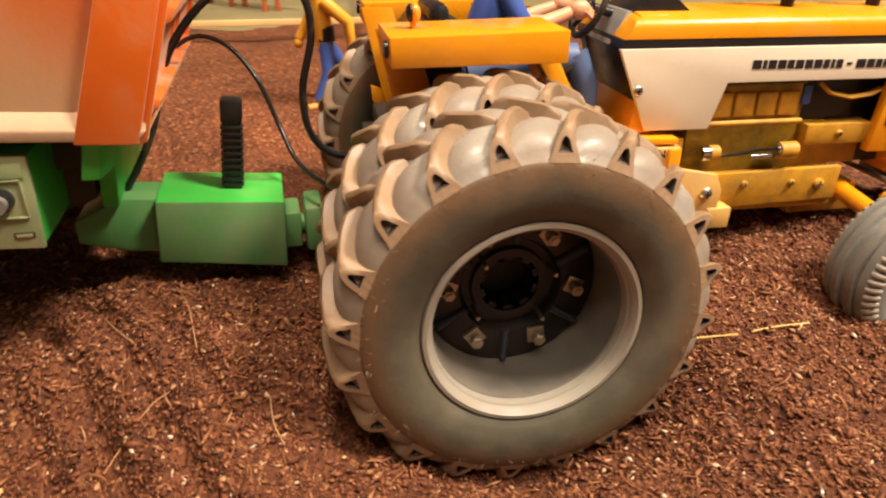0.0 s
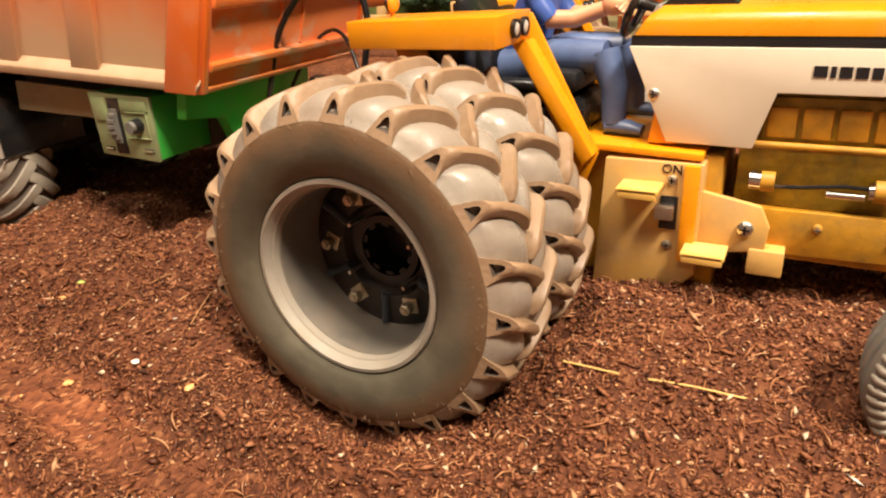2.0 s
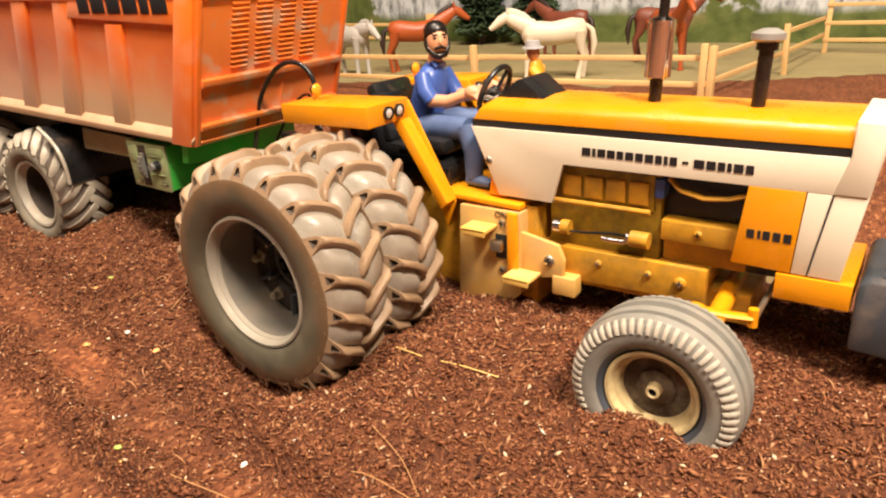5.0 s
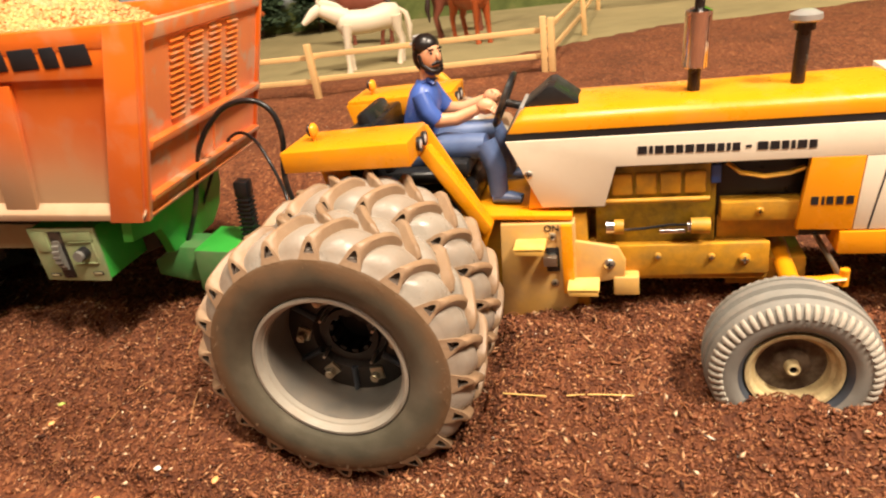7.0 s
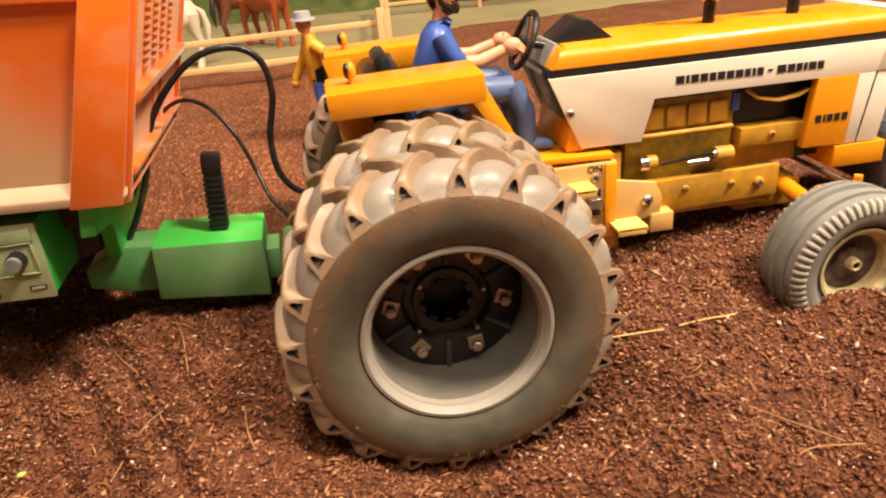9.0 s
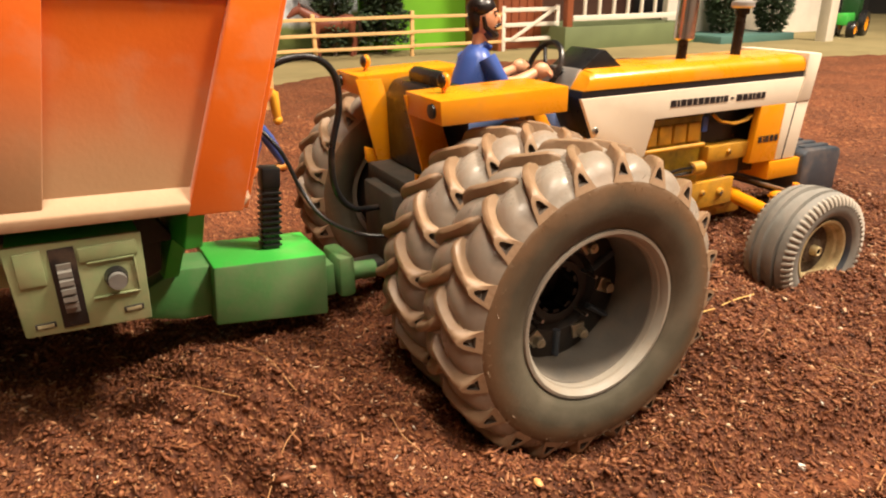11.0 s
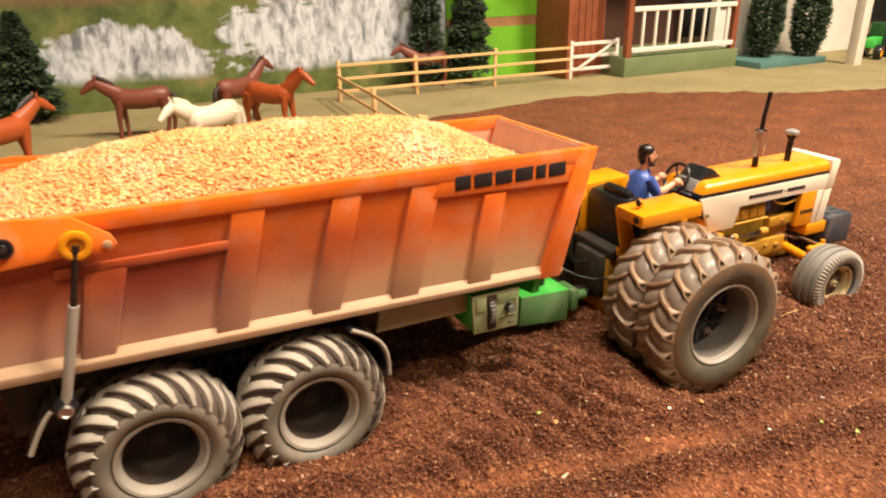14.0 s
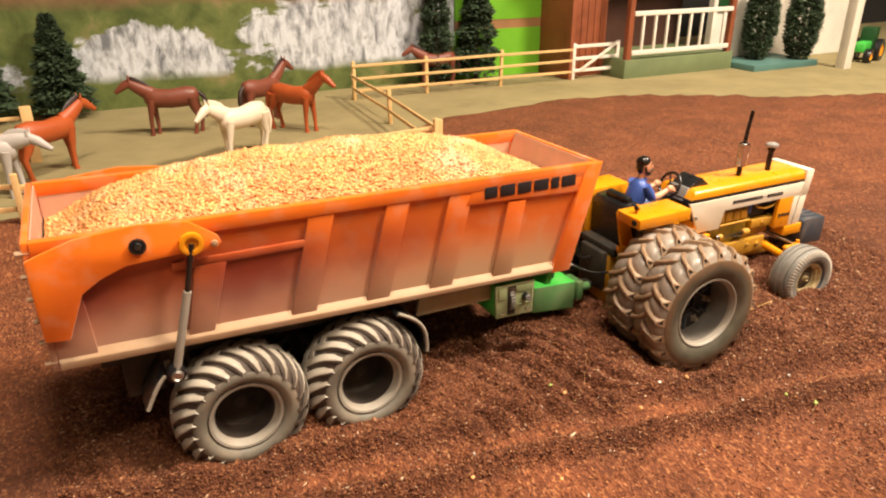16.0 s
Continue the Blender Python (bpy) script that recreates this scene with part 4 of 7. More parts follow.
def front_blocks():
    """One raised shoulder block for each side of the tyre."""
    half, n, out = 0.0125, 58, []
    for s in (-1, 1):
        bm = B()
        rows = []
        for a, r0, r1, wd in ((half - 0.0016, 0.0297, 0.0322, 0.33), (half + 0.0005, 0.0293, 0.0312, 0.33), (half + 0.0017, 0.0280, 0.0292, 0.31), (half + 0.0021, 0.0266, 0.0274, 0.27)):
            rows.append([bm.verts.new((r * math.cos(2 * math.pi / n * d), s * aa, r * math.sin(2 * math.pi / n * d))) for r, d, aa in ((r0, -wd, a - 0.0016), (r1 - 0.0003, -wd * 0.86, a - 0.0001), (r1, -wd * 0.5, a), (r1, wd * 0.5, a), (r1 - 0.0003, wd * 0.86, a - 0.0001), (r0, wd, a - 0.0016))])
        for A, C in zip(rows, rows[1:]):
            for q in range(5):
                bm.faces.new((A[q], A[q + 1], C[q + 1], C[q]))
        bm.faces.new(rows[-1])
        bm.faces.new(rows[0])
        bmesh.ops.recalc_face_normals(bm, faces=bm.faces)
        out.append(mesh_of("tread_block", bm, [M_FBLOCK], 50))
    return out


def front_rim_mesh():
    bm = B()
    lathe(bm, [(-0.0090, 0.0180), (-0.0106, 0.0185), (-0.0112, 0.0182), (-0.0110, 0.0169), (-0.0098, 0.0160), (-0.0082, 0.0156), (-0.0074, 0.0140), (-0.0038, 0.0133)], 56)
    lathe(bm, [(-0.0090, 0.0180), (0.0100, 0.0180), (0.0108, 0.0186), (0.0104, 0.0153), (-0.0005, 0.0133)], 56)
    return mesh_of("rim", bm, [M_FRIM], 40)


def front_hub_mesh():
    bm = B()
    lathe(bm, [(-0.0038, 0.0136), (-0.0034, 0.0080), (-0.0046, 0.0072), (-0.0052, 0.0050), (-0.0052, 0.0030), (-0.0052, 0.0001)], 32)
    lathe(bm, [(-0.0050, 0.0030), (-0.0088, 0.0027), (-0.0092, 0.0020), (-0.0086, 0.0014), (-0.0060, 0.0013), (-0.0060, 0.0001)], 20, [1, 1, 1, 2, 2])
    for k in range(10):
        a = 2 * math.pi * k / 10
        c, s = math.cos(a), math.sin(a)
        tube(bm, [(0.0058 * c, -0.0036, 0.0058 * s), (0.0075 * c, -0.0040, 0.0075 * s)], 0.0009, 6)
    return mesh_of("front_wheel", bm, [M_FHUB, M_FRIM, M_DARK], 40)


FT, FB, FR, FH = front_tyre_mesh(), front_blocks(), front_rim_mesh(), front_hub_mesh()


def front_wheel(parent, m):
    w = part("front_wheel", FH, None, parent, "front wheel with a rusty brown hub", m)
    t = part("front_tyre", FT, None, parent, "grey ribbed tyre with pale shoulder blocks", m)
    for k in range(58):
        for me in FB:
            part("tread_block", me, None, t, m=pose(0, 0, 0, 0, 360 * k / 58, 0))
    part("rim", FR, None, w, "cream painted rim with rust")
    return w


# ---- tractor ----
tractor = thing("tractor", "yellow and cream model tractor dug into brown soil", "tractor")
for x, y, flip in ((0.0010, -0.1060, 0), (0.0015, -0.0662, 0), (0.0062, 0.0775, 180)):
    rear_wheel(tractor, pose(x, y, 0.0270 if flip else 0.0266, 0, 17 if abs(y) > 0.1 else 6, flip), flip > 0)
for y, flip in ((-0.0760, 0), (0.0760, 180)):
    front_wheel(tractor, pose(0.1815, y, 0.0048, 0, 0, flip))

# bonnet: crowned top, side band, stripe and cream panels
bm = B()
sec = [(-0.0243, 0.0905), (-0.0243, 0.0948), (-0.0232, 0.0972), (-0.0205, 0.0988), (-0.012, 0.0998), (0.0, 0.1002)]
sec = sec + [(-y, z) for y, z in sec[-2::-1]]
xs = [0.0655, 0.068, 0.073, 0.15, 0.2275, 0.2292]
rings = []
for i, x in enumerate(xs):
    k = (0.86, 0.97, 1, 1, 1, 0.985)[i]
    rings.append([bm.verts.new((x + (0.006 * (z - 0.0905) / 0.01 if i < 2 else 0), y, 0.0905 + (z - 0.0905) * k)) for y, z in sec])
for A, C in zip(rings, rings[1:]):
    for q in range(len(sec) - 1):
        bm.faces.new((A[q], A[q + 1], C[q + 1], C[q]))
    bm.faces.new((A[-1], A[0], C[0], C[-1]))
bm.faces.new(rings[0][::-1])
bm.faces.new(rings[-1])
part("bonnet", bm, M_YELLOW, tractor, "glossy yellow bonnet")
bm = B()
box(bm, 0.0645, 0.2290, -0.0240, 0.0240, 0.0868, 0.0905, 0.0003)
part("bonnet_stripe", bm, M_STRIPE, tractor, "black stripe under the bonnet")
for s, nm in ((-1, 0), (1, 1)):
    bm = B()
    prism(bm, [(0.0640, 0.0868), (0.0793, 0.0531), (0.1085, 0.0527), (0.1141, 0.0722), (0.2290, 0.0722), (0.2290, 0.0868)], s * 0.0246, s * 0.0222, 0.0003)
    panel = part("side_panel", bm, M_CREAM, tractor, "cream side panel with black lettering bars")
    bm = B()
    y0 = s * 0.0246
    x = 0.1238
    widths = [0.0040, 0.0016, 0.0036, 0.0036, 0.0030, 0.0036, 0.0034, 0.0036, 0.0028, 0.0016, 0.0030, None, 0.0024, None, 0.0042, 0.0036, 0.0028, 0.0016, 0.0036, 0.0030]
    for wd in widths:
        if wd is None:
            x += 0.0014
            continue
        hh = (0.0010 if wd == 0.0024 else 0.0036)
        zc = 0.0796 - (x - 0.1238) * 0.012
        box(bm, x, x + wd, min(y0, y0 + s * 0.0003), max(y0, y0 + s * 0.0003), zc - hh / 2, zc + hh / 2)
        x += wd + 0.0009
    part("lettering_bar", bm, M_STRIPE, panel, "row of short black bars")
    bm = B()
    if s < 0:
        screw_head(bm, 0.0738, y0, 0.0702, 0.0020, 0.0010)
    part("screw", bm, [M_STEEL, M_BLACK], panel, "small steel screw") if s < 0 else bm.free()
    bm = B()
    prism(bm, [(0.1956, 0.0722), (0.2164, 0.0722), (0.2144, 0.0380), (0.1918, 0.0386)], s * 0.0248, s * 0.0200, 0.0003)
    grille = part("grille_panel", bm, M_YELLOW, tractor, "yellow panel before the radiator")
    bm = B()
    x = 0.1968
    for wd in (0.0036, 0.0014, 0.0032, 0.0034, 0.0034):
        box(bm, x, x + wd * 0.82, min(s * 0.0248, s * 0.0251), max(s * 0.0248, s * 0.0251), 0.0506, 0.0543)
        x += wd + 0.0006
    part("number_bar", bm, M_STRIPE, grille, "black bars on the yellow panel")
    bm = B()
    prism(bm, [(0.2168, 0.0722), (0.2370, 0.0722), (0.2322, 0.0380), (0.2148, 0.0380)], s * 0.0246, s * 0.0205, 0.0003)
    low = part("nose_side", bm, M_CREAM, tractor, "cream lower nose panel")
    bm = B()
    prism(bm, [(0.2254, 0.0722), (0.2260, 0.0722), (0.2209, 0.0382), (0.2203, 0.0382)], min(s * 0.0246, s * 0.0249), max(s * 0.0246, s * 0.0249))
    part("seam", bm, M_STRIPE, low, "thin dark seam")
# nose cap
bm = B()
prism(bm, [(0.2292, 0.1006), (0.2405, 0.1000), (0.2412, 0.0985), (0.2371, 0.0724), (0.2252, 0.0724), (0.2292, 0.0868)], -0.0252, 0.0252, 0.0008)
part("nose_cap", bm, M_CREAM, tractor, "cream front cowl")
bm = B()
prism(bm, [(0.228, 0.0720), (0.2350, 0.0720), (0.2305, 0.0385), (0.224, 0.0385)], -0.0200, 0.0200, 0.0006)
part("radiator", bm, M_BLACK, tractor, "dark radiator behind the cowl")
bm = B()
box(bm, 0.2095, 0.2372, -0.0255, 0.0255, 0.0262, 0.0374, 0.0006)
part("front_frame", bm, M_YELLOW, tractor, "yellow front frame block")

# engine
bm = B()
box(bm, 0.1040, 0.1588, -0.0165, 0.0165, 0.0300, 0.0715, 0.0006)
eng = part("engine_block", bm, M_OLIVE, tractor, "oily ochre engine block")
bm = B()
box(bm, 0.1105, 0.1560, -0.0182, -0.0162, 0.0530, 0.0700, 0.0005)
cover = part("valve_cover", bm, M_OLIVE, tractor, "oily ochre cover with raised fields")
for i in range(4):
    x0 = 0.1122 + i * 0.0108
    bm = B()
    box(bm, x0, x0 + 0.0092, -0.0200, -0.0180, 0.0560, 0.0668, 0.0008)
    part("raised_field", bm, M_OCHRE, cover)
bm = B()
tube(bm, [(0.1085, -0.0215, 0.0538), (0.1555, -0.0215, 0.0538)], 0.0013, 12)
part("fuel_pipe", bm, M_OCHRE, eng, "yellow painted pipe")
bm = B()
tube(bm, [(0.1625, -0.0190, 0.0700), (0.1680, -0.0205, 0.0655), (0.1780, -0.0212, 0.0635), (0.1880, -0.0208, 0.0645), (0.1945, -0.0195, 0.0665)], [(0.0016, 0.0010)] * 5, 8)
part("fan_belt", bm, M_OCHRE, eng, "curved ochre pipe before the dark bay")
bm = B()
tube(bm, [(0.1090, -0.0220, 0.0408), (0.1128, -0.0220, 0.0408)], 0.0034, 16, 1)
tube(bm, [(0.1128, -0.0220, 0.0408), (0.1172, -0.0220, 0.0408)], 0.0036, 16, 0)
tube(bm, [(0.1475, -0.0220, 0.0405), (0.1560, -0.0220, 0.0405)], 0.0038, 16, 0)
tube(bm, [(0.1458, -0.0220, 0.0405), (0.1475, -0.0220, 0.0405)], 0.0030, 16, 1)
tube(bm, [(0.1335, -0.0222, 0.0382), (0.1450, -0.0222, 0.0382)], 0.0014, 12, 1)
tube(bm, [(0.117, -0.0225, 0.0392), (0.126, -0.0230, 0.0400), (0.138, -0.0228, 0.0415), (0.148, -0.0222, 0.0412)], 0.0007, 8, 2)
part("starter", bm, [M_OCHRE, M_CHROME, M_BLACK], eng, "brass and steel starter cylinders with a cable")
bm = B()
box(bm, 0.1605, 0.1945, -0.0215, -0.0120, 0.0420, 0.0515, 0.0007)
screw_head(bm, 0.1770, -0.0215, 0.0470, 0.0018, 0.0012)
part("pump_housing", bm, [M_OCHRE, M_BLACK], eng, "yellow pump housing with a screw")
bm = B()
box(bm, 0.1600, 0.1960, -0.0140, 0.0140, 0.0300, 0.0420, 0.0006)
part("sump", bm, M_OCHRE, eng, "ochre sump")
# solid black block stands in for the shade of the open bay
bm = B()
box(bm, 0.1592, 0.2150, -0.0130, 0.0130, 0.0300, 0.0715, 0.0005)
part("engine_bay", bm, M_BLACK, eng, "black block for the shade in the engine bay")
bm = B()
box(bm, 0.1560, 0.1605, -0.0190, 0.0, 0.0600, 0.0690, 0.0010)
part("blue_connector", bm, M_SHIRT, eng, "small blue connector")

# chassis rail with bolts
for s in (-1, 1):
    bm = B()
    prism(bm, [(0.0995, 0.0310), (0.1822, 0.0318), (0.1822, 0.0160), (0.1080, 0.0140), (0.0995, 0.0180)], s * 0.0236, s * 0.0205, 0.0005)
    rail = part("chassis_rail", bm, M_OCHRE, tractor, "ochre frame rail with round bolts")
    if s < 0:
        for x, z, r in ((0.1328, 0.0258, 0.0017), (0.1570, 0.0252, 0.0017), (0.1716, 0.0238, 0.0027)):
            bm = B()
            screw_head(bm, x, -0.0236, z, r, 0.0014)
            part("rail_screw", bm, [M_OCHRE, M_RUST], rail, "yellow cross-head screw")
bm = B()
box(bm, 0.10, 0.182, -0.0215, 0.0215, 0.0120, 0.0300, 0.0006)
box(bm, 0.165, 0.200, -0.016, 0.016, 0.006, 0.020, 0.0006)
part("belly", bm, M_OCHRE, tractor, "grimy transmission belly")

# front axle
bm = B()
tube(bm, [(0.190, -0.060, 0.012), (0.190, 0.0, 0.020), (0.190, 0.060, 0.012)], 0.0042, 14)
part("front_axle", bm, M_YELLOW, tractor, "yellow front axle beam")
for s in (-1, 1):
    bm = B()
    tube(bm, [(0.186, s * 0.052, 0.026), (0.186, s * 0.052, 0.004)], 0.0042, 14)
    tube(bm, [(0.186, s * 0.054, 0.0055), (0.181, s * 0.066, 0.0045)], 0.0030, 12)
    ball(bm, (0.186, s * 0.052, 0.027), 0.0050, scale=(1, 1, 0.5))
    tube(bm, [(0.183, s * 0.050, 0.0265), (0.198, s * 0.049, 0.0262), (0.207, s * 0.047, 0.0262)], [(0.0028, 0.0012)] * 3, 10)
    tube(bm, [(0.207, s * 0.047, 0.0300), (0.207, s * 0.047, 0.0225)], 0.0020, 10)
    part("steering_knuckle", bm, M_YELLOW, tractor, "yellow steering knuckle with track rod end")
bm = B()
tube(bm, [(0.207, -0.047, 0.0240), (0.207, 0.047, 0.0240)], 0.0013, 10)
part("track_rod", bm, M_BRASS, tractor, "thin track rod")

# front weight box
bm = B()
prism(bm, [(0.2385, 0.0385), (0.2420, 0.0412), (0.2720, 0.0405), (0.2755, 0.0378), (0.2740, 0.0090), (0.2385, 0.0105)], -0.0270, 0.0270, 0.0018)
wb = part("front_weight", bm, M_WEIGHT, tractor, "dark grey ballast box on the front")
for i in range(5):
    bm = B()
    box(bm, 0.2460, 0.2690, -0.0215 + i * 0.0092, -0.0165 + i * 0.0092, 0.0404, 0.0418, 0.0004)
    part("weight_rib", bm, M_WEIGHT, wb)

# platform, gearbox side plate with switch, steps
bm = B()
prism(bm, [(0.0440, 0.0522), (0.0935, 0.0505), (0.0935, 0.0478), (0.0440, 0.0495)], -0.0290, 0.0290, 0.0005)
part("platform", bm, M_YELLOW, tractor, "yellow driver platform")
bm = B()
box(bm, -0.030, 0.100, -0.0225, 0.0225, -0.004, 0.0485, 0.001)
part("gearbox", bm, M_OCHRE, tractor, "ochre gearbox housing")
for s in (-1, 1):
    bm = B()
    prism(bm, [(0.0590, 0.0470), (0.0945, 0.0470), (0.0945, 0.0040), (0.0870, -0.0040), (0.0560, -0.0060)], s * 0.0305, s * 0.0220, 0.0005)
    plate = part("side_plate", bm, M_PLATE, tractor, "dusty yellow gearbox side plate")
    bm = B()
    prism(bm, [(0.0880, 0.0470), (0.0935, 0.0470), (0.0935, 0.0100), (0.0880, 0.0100)], s * 0.0330, s * 0.0304, 0.0006)
    part("plate_rib", bm, M_YELLOW, plate)
    bm = B()
    prism(bm, [(0.0930, 0.0375), (0.1145, 0.0335), (0.1180, 0.0260), (0.1172, 0.0172), (0.1060, 0.0150), (0.0930, 0.0150)], s * 0.0300, s * 0.0270, 0.0006)
    part("bracket", bm, M_PLATE, plate, "yellow bolted bracket")
    bm = B()
    box(bm, 0.1120, 0.1240, min(s * 0.0310, s * 0.0225), max(s * 0.0310, s * 0.0225), 0.0080, 0.0178, 0.0007)
    part("foot_block", bm, M_PLATE, plate, "pale dusty block")
    if s < 0:
        bm = B()
        screw_head(bm, 0.1102, -0.0300, 0.0250, 0.0028, 0.0016)
        part("bracket_bolt", bm, [M_STEEL, M_BLACK], plate, "bright steel bolt")
        for z in (0.0405, 0.0150):
            bm = B()
            screw_head(bm, 0.0838, -0.0305, z, 0.0020, 0.0008)
            part("switch_screw", bm, [M_BRASS, M_BLACK], plate, "small cross-head screw")
        bm = B()
        box(bm, 0.0803, 0.0866, -0.0311, -0.0304, 0.0215, 0.0345, 0.0003, 0)
        box(bm, 0.0792, 0.0858, -0.0350, -0.0309, 0.0262, 0.0318, 0.0005, 1)
        for i in range(4):
            box(bm, 0.0793, 0.0857, -0.0355, -0.0348, 0.0270 + i * 0.0012, 0.0276 + i * 0.0012, 0, 1)
        part("slide_switch", bm, [M_BLACK, M_STEEL], plate, "slide switch with grey ribbed knob")
    for x0, z, d in ((0.0660, 0.0385, 0.0120), (0.0905, 0.0170, 0.0130)):
        bm = B()
        box(bm, x0, x0 + 0.0150, min(s * 0.0300, s * (0.0300 + d)), max(s * 0.0300, s * (0.0300 + d)), z - 0.0011, z + 0.0008, 0.0005)
        box(bm, x0 + 0.0005, x0 + 0.0145, min(s * (0.0300 + d - 0.0012), s * (0.0300 + d)), max(s * (0.0300 + d - 0.0012), s * (0.0300 + d)), z - 0.0030, z + 0.0008, 0.0004)
        part("step", bm, M_STEP, plate, "small dusty yellow footstep")

# word on the switch plate
fc = bpy.data.curves.new("switch_word", "FONT")
fc.body, fc.size, fc.extrude, fc.align_x = "ON", 0.0047, 0.0001, "CENTER"
fo = new("switch_word", fc)
bpy.context.view_layer.update()
word = bpy.data.meshes.new_from_object(fo.evaluated_get(bpy.context.evaluated_depsgraph_get()))
bpy.data.objects.remove(fo)
word.materials.clear()
word.materials.append(M_STRIPE)
part("switch_word", word, None, tractor, "small black word", pose(0.0836, -0.0307, 0.0432, 90, 0, 0))

# mudguards with lamps
for s in (-1, 1):
    o = lambda a, b: (min(s * a, s * b), max(s * a, s * b))
    bm = B()
    y0, y1 = o(0.0285, 0.0610)
    prism(bm, [(-0.0318, 0.0890), (-0.0324, 0.0988), (0.0282, 0.1003), (0.0282, 0.0895)], y0, y1, 0.0006)
    g = part("mudguard", bm, M_YELLOW, tractor, "flat yellow mudguard over the tyres")
    bm = B()
    y0, y1 = o(0.0283, 0.0300)
    prism(bm, [(0.0150, 0.0990), (0.0290, 0.0990), (0.0560, 0.0480), (0.0500, 0.0330), (0.0440, 0.0480)], y0, y1, 0.0004)
    prism(bm, [(-0.0335, 0.0970), (-0.0200, 0.0970), (-0.0050, 0.0480), (-0.0150, 0.0420), (-0.0240, 0.0560)], y0, y1, 0.0004)
    part("guard_plate", bm, M_YELLOW, g, "yellow upright side of the mudguard")
    bm = B()
    prism(bm, [(0.0235, 0.0892), (0.0300, 0.0900), (0.0560, 0.0490), (0.0520, 0.0450)], *o(0.0283, 0.0375), 0.0004)
    part("guard_stay", bm, M_YELLOW, g)
    for yy in (0.0375, 0.0460):
        bm = B()
        lathe(bm, [(0, 0.0001), (0.0000, 0.0033), (-0.0016, 0.0034), (-0.0016, 0.0026)], 20, [0, 0, 0])
        lathe(bm, [(-0.0010, 0.0027), (-0.0017, 0.0018), (-0.0019, 0.0001)], 20, [1, 1])
        part("head_lamp", bm, [M_BLACK, M_GLASS], g, "round lamp in a black ring", Matrix.Translation((0.0284, s * yy, 0.0950)) @ pose(0, 0, 0, 0, 0, 90))
    bm = B()
    lathe(bm, [(0, 0.0001), (0, 0.0030), (0.0012, 0.0028), (0.0014, 0.0001)], 16)
    part("tail_lamp", bm, M_BLACK, g, "dark oval tail lamp", Matrix.Translation((-0.0322, s * 0.0540, 0.0940)) @ pose(0, 0, 0, 0, 0, 90))
    bm = B()
    tube(bm, [(-0.0222, s * 0.0440, 0.0985), (-0.0222, s * 0.0440, 0.1012)], 0.0010, 8)
    ball(bm, (-0.0215, s * 0.0440, 0.1040), 0.0034, 0, 14, (0.6, 1, 1))
    ball(bm, (-0.0232, s * 0.0440, 0.1040), 0.0030, 1, 14, (0.5, 1, 1))
    part("beacon", bm, [M_AMBER, M_BLACK], g, "round amber marker lamp")

# rear body between the wheels
bm = B()
tube(bm, [(0.001, -0.0810, 0.0266), (0.004, 0.062, 0.0268)], 0.0080, 20)
part("rear_axle", bm, M_DISC, tractor, "dark rear axle")
bm = B()
box(bm, -0.0300, 0.0100, -0.0270, 0.0270, 0.0480, 0.0560, 0.001)
box(bm, -0.0360, -0.0290, -0.0180, 0.0180, 0.010, 0.050, 0.001)
part("rear_housing", bm, M_DARK, tractor, "dark rear housing")
for sg in (-1, 1):
    bm = B()
    prism(bm, [(-0.0300, 0.0630), (-0.0210, 0.0600), (-0.0100, 0.0560), (-0.0100, 0.0470), (-0.0230, 0.0480), (-0.0295, 0.0560)], *sorted((sg * 0.0300, sg * 0.0320)), 0.0004)
    part("wing_plate", bm, M_YELLOW, tractor, "small yellow wing plate")
bm = B()
prism(bm, [(-0.0180, 0.0560), (-0.0190, 0.0900), (-0.0150, 0.0965), (0.0000, 0.0985), (0.0000, 0.0560)], -0.0270, 0.0270, 0.002)
part("rear_cover", bm, M_BLACK, tractor, "black cover behind the seat")

# seat
bm = B()
box(bm, -0.0060, 0.0300, -0.0175, 0.0175, 0.0600, 0.0720, 0.0035)
part("seat_cushion", bm, M_BLACK, tractor, "black padded seat")
bm = B()
prism(bm, [(-0.0040, 0.0700), (-0.0120, 0.1020), (-0.0050, 0.1045), (0.0055, 0.0720)], -0.0170, 0.0170, 0.003)
part("seat_back", bm, M_BLACK, tractor, "black padded seat back")
for x0, x1, z0, z1, bev in ((0.0240, 0.0445, 0.0682, 0.0768, 0.003), (0.0300, 0.0462, 0.0500, 0.0655, 0.0042)):
    bm = B()
    box(bm, x0, x1, -0.0215, 0.0215, z0, z1, bev)
    part("seat_base", bm, M_BLACK, tractor, "black moulded seat base")
for s in (-1, 1):
    bm = B()
    tube(bm, [(0.036, s * 0.0210, 0.052), (0.036, s * 0.0210, 0.066), (0.030, s * 0.0210, 0.070), (0.016, s * 0.0210, 0.070)], 0.0036, 12)
    tube(bm, [(0.038, s * 0.0200, 0.053), (0.044, s * 0.0190, 0.053), (0.044, s * 0.0190, 0.062)], 0.0030, 12)
    part("seat_bracket", bm, M_BLACK, tractor, "black rounded seat bracket")
